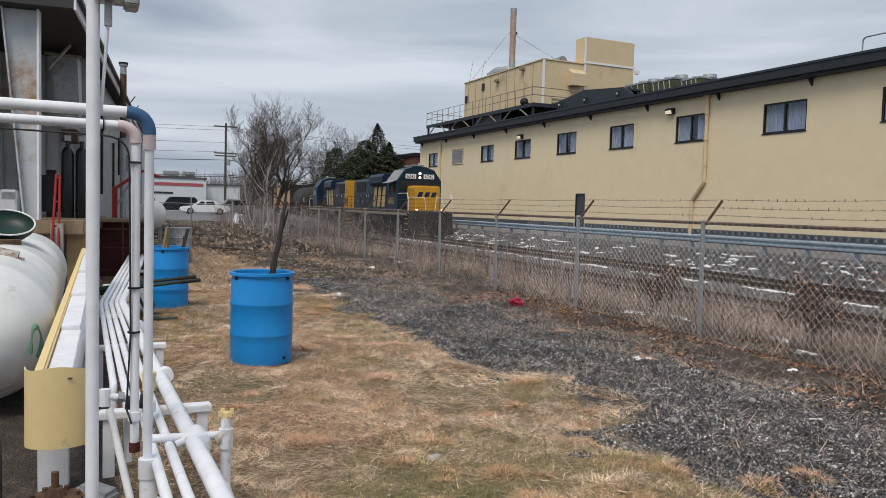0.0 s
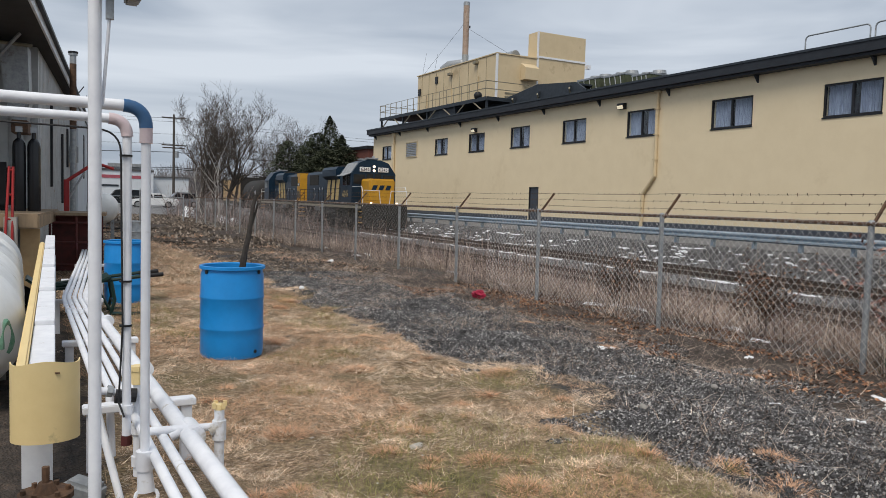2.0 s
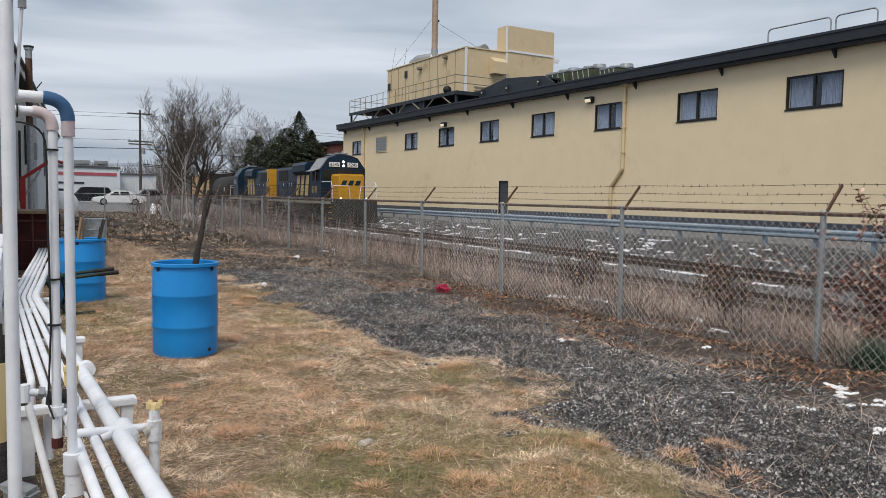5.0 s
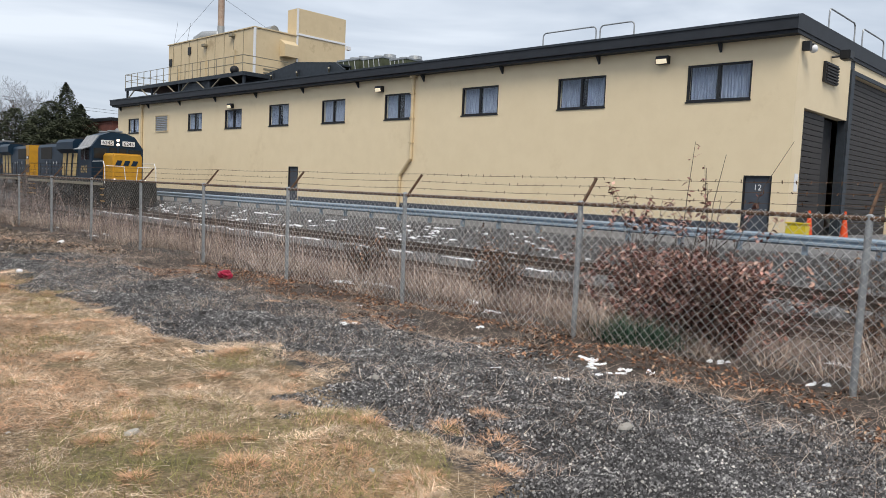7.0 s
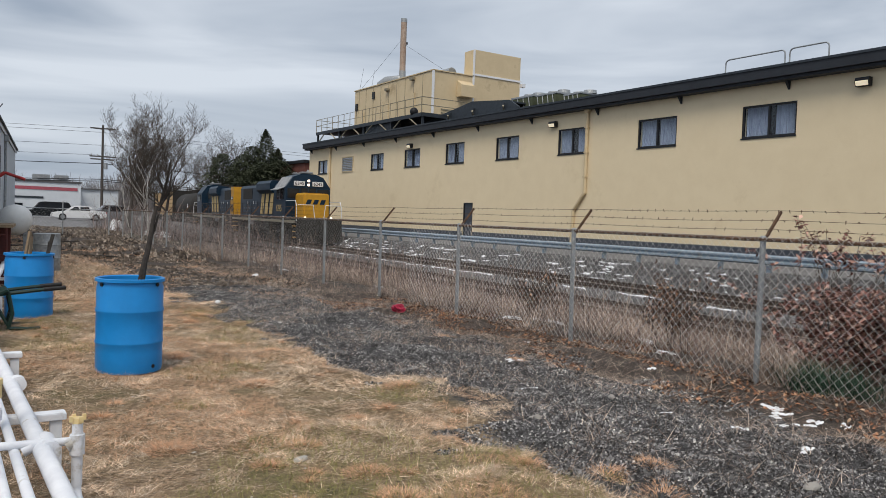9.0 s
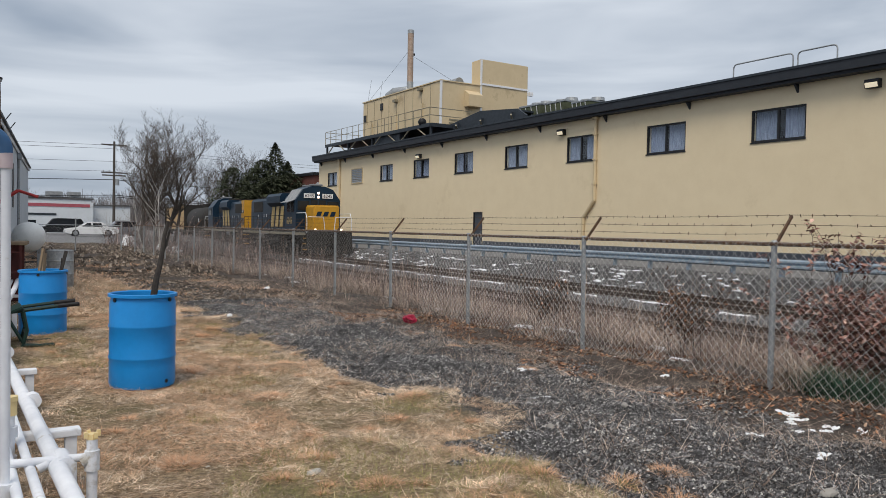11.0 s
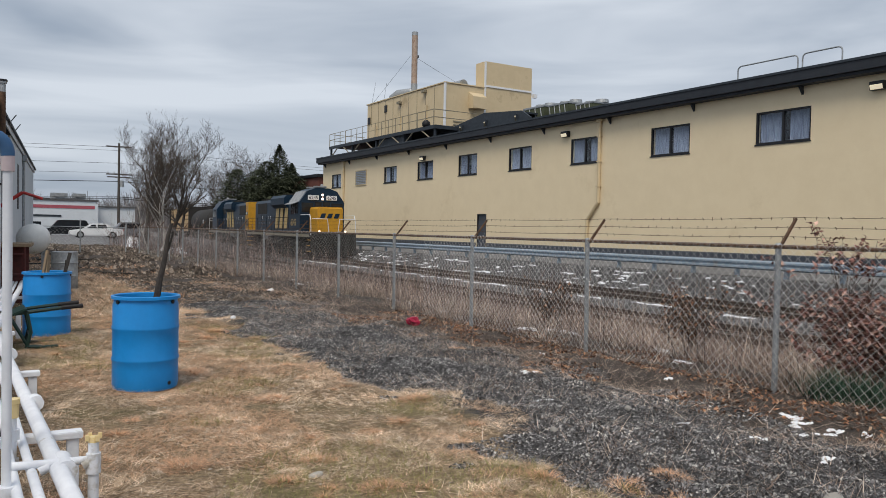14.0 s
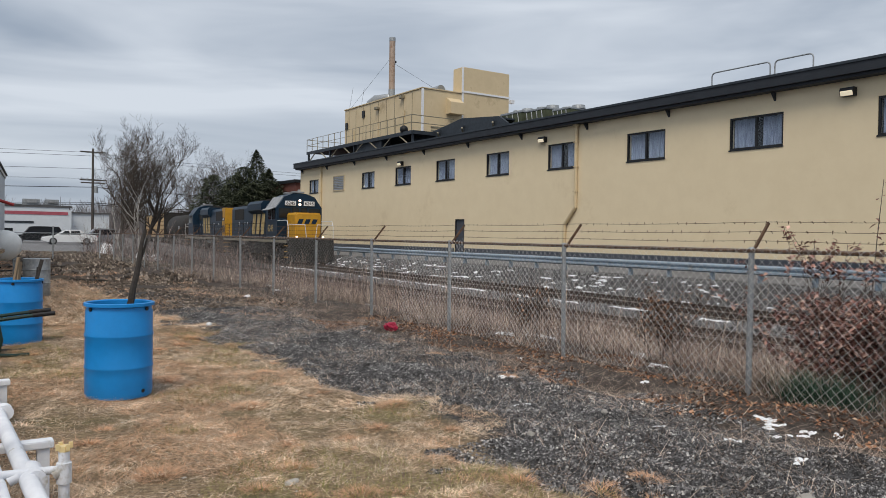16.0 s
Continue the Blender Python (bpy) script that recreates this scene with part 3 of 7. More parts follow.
for a, b, c, d, numbered in DOORS:
    dr = new("door")
    dr.parent = hall
    dr["label"] = "grey-blue steel door" + (" with a white number" if numbered else "")
    part("door_leaf", bm_box(BX + 0.06, BX + 0.11, a + 0.05, b - 0.05, c + 0.01, d - 0.05, bevel=0.004), "door_grey", dr)
    bm = bmesh.new()
    box(bm, BX - 0.012, BX + 0.14, a, a + 0.05, c, d)
    box(bm, BX - 0.012, BX + 0.14, b - 0.05, b, c, d)
    box(bm, BX - 0.012, BX + 0.14, a + 0.05, b - 0.05, d - 0.05, d)
    part("door_frame", bm, "frame_dark", dr)
    part("door_handle", bm_rod((BX + 0.0, a + 0.14, c + 0.98), (BX + 0.06, a + 0.14, c + 0.98), 0.03), "galv", dr)
    if numbered:
        writing("12", 0.29, "board", dr, pose(BX + 0.052, (a + b) / 2 + 0.0, c + 1.72, 90, 0, -90))

# downpipes that swing away above their feet
for y, zt, zk in ((27.3, 6.95, 3.05), (57.4, 6.9, 3.1)):
    dp = new("downpipe")
    dp.parent = hall
    bm = bmesh.new()
    tube(bm, [(BX - 0.10, y, zt), (BX - 0.10, y, zk), (BX - 0.10, y + 0.75, zk - 0.85), (BX - 0.10, y + 0.8, 0.4)], 0.085, 10)
    part("pipe", bm, "cream_metal", dp)
    part("funnel", bm_box(BX - 0.24, BX - 0.005, y - 0.15, y + 0.15, zt, zt + 0.22, bevel=0.02), "cream_metal", dp)
    for z in (6.2, 5.0, 3.8):
        part("clamp", bm_box(BX - 0.20, BX - 0.002, y - 0.10, y + 0.10, z, z + 0.05), "cream_metal", dp)

# wall lamps
for y, z in ((13.95, 6.66), (29.8, 6.58), (44.4, 6.4)):
    wp = root("wall_lamp", pose(BX, y, z), "box-shaped outdoor wall lamp with a pale lens", "wall lamp", "wall lamps of the factory")
    bm = bmesh.new()
    prism(bm, [(-0.005, -0.14), (-0.005, 0.15), (-0.22, 0.15), (-0.26, 0.02), (-0.20, -0.14)], "y", -0.24, 0.24)
    part("housing", bm, "frame_dark", wp)
    bm = bmesh.new()
    prism(bm, [(-0.225, 0.10), (-0.262, 0.0), (-0.208, -0.13), (-0.20, -0.13), (-0.21, 0.10)], "y", -0.21, 0.21)
    ob = part("lens", bm, "lamp_lens", wp)
    ob.location.x = -0.006

# roller doors and fittings on the end wall
def shutter(name, x0, x1, z1, y, label):
    sh = new(name)
    sh.parent = hall
    sh["label"] = label
    n = int((z1 - 0.35) / 0.19)
    for i in range(n):
        z = 0.35 + i * (z1 - 0.35) / n
        part("slat", bm_box(x0, x1, y, y + 0.05, z, z + (z1 - 0.35) / n - 0.018, bevel=0.006), "shutter", sh)
    return sh


shutter("roller_door", 26.85, 29.4, 4.8, BY0 + 0.16, "dark brown roller door, shut")
# Near-black sheet closing the opening, in place of shade in the recess.
part("recess_shade_panel", bm_box(29.4, 31.35, BY0 + 0.5, BY0 + 0.6, 0.35, 4.8), "room_shade", hall)
part("door_column", bm_box(31.4, 31.8, BY0 - 0.06, BY0 - 0.005, 0.3, 6.75), "steel_dark", hall)
shutter("roller_door", 31.85, 38.5, 6.58, BY0 + 0.18, "dark brown roller door, shut")
part("door_head", bm_box(31.8, 38.6, BY0 - 0.05, BY0 - 0.004, 6.6, 6.75), "steel_dark", hall)
vent = new("wall_vent")
vent.parent = hall
part("frame", bm_box(28.35, 29.7, BY0 - 0.10, BY0 - 0.004, 5.9, 6.6), "frame_dark", vent)
for i in range(6):
    part("slat", bm_box(28.4, 29.65, BY0 - 0.15, BY0 - 0.10, 5.95 + i * 0.105, 6.0 + i * 0.105), "shutter", vent)
part("notice", bm_box(26.4, 26.7, BY0 - 0.015, BY0 - 0.003, 2.0, 2.6), "board", hall)
wcam = root("security_camera", pose(26.35, BY0 - 0.02, 6.72), "white dome camera on a dark wall bracket", "security camera")
part("bracket", bm_box(-0.2, -0.02, -0.25, 0.0, -0.12, 0.18), "frame_dark", wcam)
bm = bmesh.new()
bmesh.ops.create_uvsphere(bm, u_segments=16, v_segments=10, radius=0.14, matrix=Matrix.Translation((0.16, -0.24, -0.02)))
part("dome", bm, "board", wcam, smooth=True)
part("arm", bm_rod((-0.05, -0.2, 0.1), (0.18, -0.28, 0.1), 0.04), "frame_dark", wcam)
flood = root("flood_lamp", pose(29.0, BY0 - 0.02, 6.85), "dark flood lamp on a pipe bracket", "flood lamp")
part("head", bm_box(0.1, 0.6, -0.6, -0.25, -0.1, 0.22, bevel=0.03), "frame_dark", flood)
part("arm", bm_rod((0.1, 0.0, 0.0), (0.3, -0.4, 0.05), 0.04), "frame_dark", flood)

# ---------------------------------------------------------------- plant on the roof
house = root("rooftop_plant_house", pose(0, 0, 7.74), "cream metal plant house on the factory roof", "plant house")
def zz(v):
    return v - 7.74
bm = bmesh.new()
box(bm, 31.0, 34.75, 50.0, 63.6, zz(7.76), zz(13.0), bevel=0.03)
part("low_cabin", bm, "cream_metal", house)
bm = bm_box(34.76, 39.5, 50.0, 51.35, zz(7.76), zz(15.15), bevel=0.03)
part("tall_cabin", bm, "cream_metal", house)
part("seam", bm_box(34.72, 39.54, 49.94, 49.995, zz(13.1), zz(13.25)), "board", house)
part("corner_trim", bm_box(30.94, 31.1, 49.93, 50.06, zz(7.8), zz(13.03)), "board", house)
part("corner_trim", bm_box(34.68, 34.84, 49.93, 49.996, zz(7.8), zz(15.1)), "board", house)
part("roof_edge", bm_box(30.93, 34.75, 49.93, 63.7, zz(13.0), zz(13.08)), "cream_metal", house)
for i in range(9):
    part("panel_joint", bm_box(30.975, 30.996, 51.5 + i * 1.4, 51.53 + i * 1.4, zz(8.8), zz(12.9)), "rail_paint", house)
for y, z in ((62.2, 10.9), (57.6, 11.2), (53.2, 11.6)):
    bm = bm_box(30.93, 30.99, y - 0.55, y + 0.55, zz(8.9), zz(z))
    part("cabin_door", bm, "cream_metal", house)
for y, z in ((62.9, 11.2), (59.6, 11.9)):
    part("vent_slot", bm_box(30.92, 30.985, y, y + 0.45, zz(z), zz(z + 0.6)), "frame_dark", house)
for y, z in ((56.9, 12.25), (52.7, 12.6)):
    part("lamp_hood", bm_box(30.7, 30.985, y, y + 0.5, zz(z), zz(z + 0.22), bevel=0.02), "rail_paint", house)
bm = bmesh.new()
prism(bm, [(49.98, zz(12.5)), (49.3, zz(12.1)), (49.3, zz(11.2)), (49.98, zz(11.2))], "x", 33.2, 34.5)
part("air_hood", bm, "cream_metal", house)
for i in range(4):
    part("louvre", bm_box(31.8, 33.0, 49.94, 49.985, zz(9.2 + i * 0.28), zz(9.3 + i * 0.28)), "rail_paint", house)
part("flood_lamp_head", bm_box(39.5, 39.85, 49.7, 50.0, zz(12.7), zz(13.0)), "board", house)
chim = root("chimney_stack", pose(33.6, 59.5, 13.05), "tall pale steel chimney stack with a rusty upper part", "chimney")
part("flue", bm_rod((0, 0, 0), (0, 0, 1.6), 0.30, n=20), "galv", chim, smooth=True)
part("upper_flue", bm_rod((0, 0, 1.604), (0, 0, 6.0), 0.27, n=20), "flue_rust", chim, smooth=True)
part("cap_ring", bm_rod((0, 0, 5.9), (0, 0, 6.22), 0.285, n=20), "galv", chim, smooth=True)
part("bracket", bm_box(0.25, 0.42, -0.06, 0.06, 4.0, 4.2), "frame_dark", chim)
duct = root("roof_duct", pose(33.4, 61.0, 13.1), "grey round exhaust duct lying on the plant house roof", "duct")
bm = bmesh.new()
tube(bm, [(-0.6, 0.8, 0.0), (-0.6, 0.8, 0.5), (-0.4, 0.3, 0.8), (0.2, -1.2, 0.8), (0.2, -1.5, 0.0)], 0.42, 14)
part("elbow", bm, "galv", duct, smooth=True)
duct2 = root("roof_duct", pose(34.0, 54.0, 13.1), "grey round exhaust duct lying on the plant house roof", "duct")
bm = bmesh.new()
tube(bm, [(0.2, 2.2, 0.1), (0.2, 0.5, 0.45), (0.3, -1.6, 0.5)], 0.42, 14)
part("elbow", bm, "galv", duct2, smooth=True)
for p, q in (((33.5, 59.5, 17.5), (31.2, 62.9, 13.1)), ((33.7, 59.4, 17.0), (34.5, 52.0, 13.1)), ((31.3, 63.3, 13.1), (31.3, 62.6, 15.0)), ((31.3, 60.9, 13.1), (31.3, 60.4, 14.6))):
    tagged(link_mesh("guy_wire", bm_rod(p, q, 0.012, n=4), "wire"), "thin steel wire staying the chimney", "wire")

# steel service platform with a railing
plat = root("service_platform", pose(0, 0, 0), "dark steel service platform with a pale pipe railing", "platform")
PX, PY0, PY1, PZ = 27.3, 45.3, 63.6, 8.84
part("deck", bm_box(PX, 30.9, PY0, PY1, PZ - 0.06, PZ), "steel_dark", plat)
part("edge_beam", bm_box(PX - 0.06, PX - 0.002, PY0, PY1, PZ - 0.20, PZ + 0.06), "steel_dark", plat)
part("edge_beam", bm_box(PX, 30.9, PY0 - 0.12, PY0 - 0.002, PZ - 0.20, PZ + 0.06), "steel_dark", plat)
for i in range(5):
    y = PY0 + 0.1 + i * (PY1 - PY0 - 0.2) / 4
    part("leg", bm_box(PX + 0.05, PX + 0.2, y - 0.07, y + 0.07, 7.73, PZ - 0.062), "steel_dark", plat)
    for s in (-1, 1):
        if PY0 < y + 1.8 * s < PY1:
            part("brace", bm_rod((PX + 0.0, y + 0.12 * s, 7.85), (PX - 0.01, y + 1.7 * s, PZ - 0.16), 0.05, n=6), "rail_paint", plat)
for i in range(17):
    y = PY0 + 0.05 + i * (PY1 - PY0 - 0.1) / 16
    part("railing_post", bm_rod((PX - 0.03, y, PZ + 0.06), (PX - 0.03, y, PZ + 1.15), 0.028, n=6), "rail_paint", plat)
for z in (1.15, 0.62):
    bm = bmesh.new()
    tube(bm, [(30.8, PY0, PZ + z), (PX - 0.03, PY0, PZ + z), (PX - 0.03, PY1, PZ + z), (30.8, PY1, PZ + z)], 0.026, 6)
    part("railing_bar", bm, "rail_paint", plat)
for y in (50.2,):
    part("equipment_box", bm_box(PX + 0.15, PX + 1.0, y, y + 3.9, PZ - 0.80, PZ - 0.07), "steel_dark", plat)
bm = bmesh.new()
bmesh.ops.create_uvsphere(bm, u_segments=12, v_segments=8, radius=0.3, matrix=Matrix.Translation((PX + 0.1, 46.6, PZ + 0.25)))
part("air_horn", bm, "black", plat, smooth=True)
frame2 = root("roof_steel_frame", pose(0, 0, 0), "dark steel gantry with a sloping top on the roof", "steel frame")
bm = bmesh.new()
# Solid dark side: the girder plus the shade in its openings, painted as one.
prism(bm, [(37.0, 7.74), (37.0, 8.65), (37.9, 9.15), (42.0, 9.5), (48.8, 8.55), (48.8, 7.95), (46.0, 7.74)], "x", 29.2, 29.35)
part("girder_shade_panel", bm, "steel_dark", frame2)
part("top_plate", bm_box(29.36, 33.5, 38.0, 42.0, 9.02, 9.13), "steel_dark", frame2)
for y in (38.4, 41.7, 44.6):
    part("post", bm_box(29.06, 29.195, y - 0.09, y + 0.09, 7.74, 8.98), "steel_dark", frame2)
    part("brace", bm_rod((29.3, y, 7.8), (28.2, y - 1.2, 8.6), 0.06, n=6), "rail_paint", frame2)

# rooftop cooling units
for x, y, h, w in ((31.6, 38.4, 2.1, 2.2), (31.6, 36.0, 2.0, 1.9), (31.8, 33.9, 1.75, 1.5)):
    un = root("cooling_unit", pose(x, y, 7.74), "pale grey rooftop cooling unit with fan cowls", "cooling unit", "rooftop cooling units")
    part("cabinet", bm_box(-1.0, 1.0, -w / 2, w / 2, 0.0, h * 0.82, bevel=0.03), "needles" if h > 1.4 else "galv", un, "dark green coil")
    part("top_frame", bm_box(-1.03, 1.03, -w / 2 - 0.03, w / 2 + 0.03, h * 0.82, h * 0.88, bevel=0.02), "galv", un)
    for s in (-0.45, 0.45):
        part("fan_cowl", bm_rod((0, s, h * 0.88), (0, s, h), 0.42, 0.38, n=18), "galv", un)
    for i in range(4):
        part("brace", bm_rod((-1.06, -w / 2 + i * w / 4, 0.05), (-1.06, -w / 2 + (i + 0.7) * w / 4, h * 0.8), 0.03, n=6), "galv", un)
for y in (31.6, 32.2, 32.8):
    mv = root("roof_vent", pose(32.5, y, 7.74), "small grey mushroom roof vent", "roof vent", "mushroom roof vents")
    part("neck", bm_rod((0, 0, 0), (0, 0, 1.15), 0.14, n=12), "galv", mv)
    part("cap", bm_rod((0, 0, 1.15), (0, 0, 1.5), 0.3, 0.22, n=14), "galv", mv)
for y0, run in ((18.05, 2.75), (16.25, 1.6)):
    hp = root("roof_hatch_rail", pose(27.6, y0, 7.74), "bent pale pipe guard rail on the roof edge", "guard rail", "roof guard rails")
    bm = bmesh.new()
    pts = [Vector((0, 0, 0))] + bend((0, 0, 0), (0, 0, 0.95), (0, run, 0.95), 0.2) + bend((0, 0, 0.95), (0, run, 0.95), (0, run, 0), 0.2) + [Vector((0, run, 0))]
    tube(bm, pts, 0.03, 8)
    part("hoop", bm, "galv", hp)
for x0 in (29.5, 33.5):
    hp = root("roof_hatch_rail", pose(x0, BY0 + 0.3, 7.74), "bent pale pipe guard rail on the roof edge", "guard rail", "roof guard rails")
    bm = bmesh.new()
    pts = [Vector((0, 0, 0))] + bend((0, 0, 0), (0, 0, 0.95), (3, 0, 0.95), 0.2) + bend((0, 0, 0.95), (3, 0, 0.95), (3, 0, 0), 0.2) + [Vector((3, 0, 0))]
    tube(bm, pts, 0.03, 8)
    part("hoop", bm, "galv", hp)

# ---------------------------------------------------------------- guardrail
gr = root("guardrail", pose(0, 0, 0), "weathered blue-grey steel guardrail on posts", "guardrail")
GX = 22.3
def gz(y):
    return grade(GX, y)
bm = bmesh.new()
prof = [(0, 0), (-0.08, 0.05), (-0.08, 0.10), (-0.01, 0.15), (-0.01, 0.17), (-0.08, 0.22), (-0.08, 0.27), (0, 0.32), (0.02, 0.32), (-0.05, 0.26), (-0.05, 0.23), (0.015, 0.17), (0.015, 0.15), (-0.05, 0.09), (-0.05, 0.06), (0.02, 0)]
prism(bm, [(GX + a, 0.40 + b) for a, b in prof], "y", -6.0, 64.0)
part("beam", bm, "guard", gr)
for i in range(38):
    y = -5.8 + i * 1.87
    part("post", bm_box(GX + 0.03, GX + 0.16, y - 0.07, y + 0.07, gz(y) - 0.1, 0.70, bevel=0.008), "guard", gr)


# ---------------------------------------------------------------- the two tracks
def rail_profile(x, z):
    return [(x - 0.07, z), (x + 0.07, z), (x + 0.07, z + 0.02), (x + 0.012, z + 0.04), (x + 0.012, z + 0.13), (x + 0.036, z + 0.145), (x + 0.036, z + 0.17), (x - 0.036, z + 0.17), (x - 0.036, z + 0.145), (x - 0.012, z + 0.13), (x - 0.012, z + 0.04), (x - 0.07, z + 0.02)]


M["rail_steel"] = material("browned_rail_steel", (0.10, 0.075, 0.06), (0.055, 0.042, 0.036), 9, 0.6, 0.4, 0.1)
M["tie"] = material("creosoted_tie", (0.062, 0.052, 0.045), (0.035, 0.03, 0.027), 6, 0.9, 0, 0.4)
SLOPE = math.degrees(math.atan(0.035))


def track(x_at_zero, z_foot, y0, y1, ties):
    tr = root("railway_track", pose(x_at_zero, 0, 0, 0, 0, -SLOPE), "brown steel rails on dark timber ties, with old snow along them", "railway track", "railway tracks")
    for s in (-0.7525, 0.7525):
        bm = bmesh.new()
        prism(bm, rail_profile(s, z_foot), "y", y0, y1)
        part("rail", bm, "rail_steel", tr)
    bm = bm_box(-1.28, 1.28, -0.11, 0.11, z_foot - 0.17, z_foot - 0.006, bevel=0.012)
    first = part("tie", bm, "tie", tr)
    for i in range(ties):
        ob = first if i == 0 else new("tie", first.data)
        ob.parent = tr
        ob.location = (random.uniform(-0.04, 0.04), -8 + i * 0.54, random.uniform(-0.01, 0.006))
    return tr


SLOPE_FAR = math.degrees(math.atan(0.095))
track(17.6, -0.555, -30, 50, 108)
track(13.55, -0.665, -30, 50, 108)


def far_track(x, z_foot, length, ties):
    tr = root("railway_track", pose(x, 50, 0, 0, 0, -SLOPE_FAR), "brown steel rails curving away on dark ties", "railway track", "railway tracks")
    for s in (-0.7525, 0.7525):
        bm = bmesh.new()
        prism(bm, rail_profile(s, z_foot), "y", 0.0, length)
        part("rail", bm, "rail_steel", tr)
    first = part("tie", bm_box(-1.28, 1.28, -0.11, 0.11, z_foot - 0.17, z_foot - 0.006, bevel=0.012), "tie", tr)
    for i in range(ties):
        ob = first if i == 0 else new("tie", first.data)
        ob.parent = tr
        ob.location = (random.uniform(-0.04, 0.04), 0.4 + i * 0.54, random.uniform(-0.01, 0.006))


far_track(track_x(50), -0.555, 110, 60)
far_track(track_x(50) - 4.05, -0.665, 110, 60)

# ---------------------------------------------------------------- the train
def rail_line(bm, pts, r=0.022):
    return tube(bm, pts, r, 6)


def wheelset(parent, y):
    ax = new("wheelset")
    ax.parent = parent
    for s in (-0.80, 0.68):
        part("wheel", bm_rod((s, y, 0.5), (s + 0.12, y, 0.5), 0.5, n=24), "loco_black", ax)
    part("axle", bm_rod((-0.68, y, 0.5), (0.68, y, 0.5), 0.09, n=10), "loco_black", ax)


def bogie(parent, y, half=1.37):
    bg = new("bogie")
    bg.parent = parent
    for s in (-1.08, 0.92):
        bm = bmesh.new()
        prism(bm, [(y - half - 0.75, 0.62), (y - half - 0.75, 0.95), (y - 0.6, 0.95), (y - 0.45, 0.72), (y + 0.45, 0.72), (y + 0.6, 0.95), (y + half + 0.75, 0.95), (y + half + 0.75, 0.62), (y + half, 0.55), (y + 0.5, 0.38), (y - 0.5, 0.38), (y - half, 0.55)], "x", s, s + 0.16)
        part("side_frame", bm, "loco_black", bg)
        for q in (-half, half):
            part("axle_box", bm_box(s - 0.06, s + 0.22, y + q - 0.2, y + q + 0.2, 0.3, 0.72, bevel=0.03), "loco_black", bg)
    return bg


def block_mark(parent, x, y0, y1, z0, z1, mat, t=0.006):
    """An emblem in three plain blocks, each with a slot, on a side sheet."""
    h, wd = z1 - z0, (y1 - y0) / 3.2
    for i in range(3):
        a = y0 + i * wd * 1.1
        bm = bmesh.new()
        prism(bm, [(a + wd * 0.3, z0), (a + wd * 1.02, z0), (a + wd * 0.72, z1), (a, z1)], "x", min(x, x - t), max(x, x - t))
        part("emblem_block", bm, mat, parent)


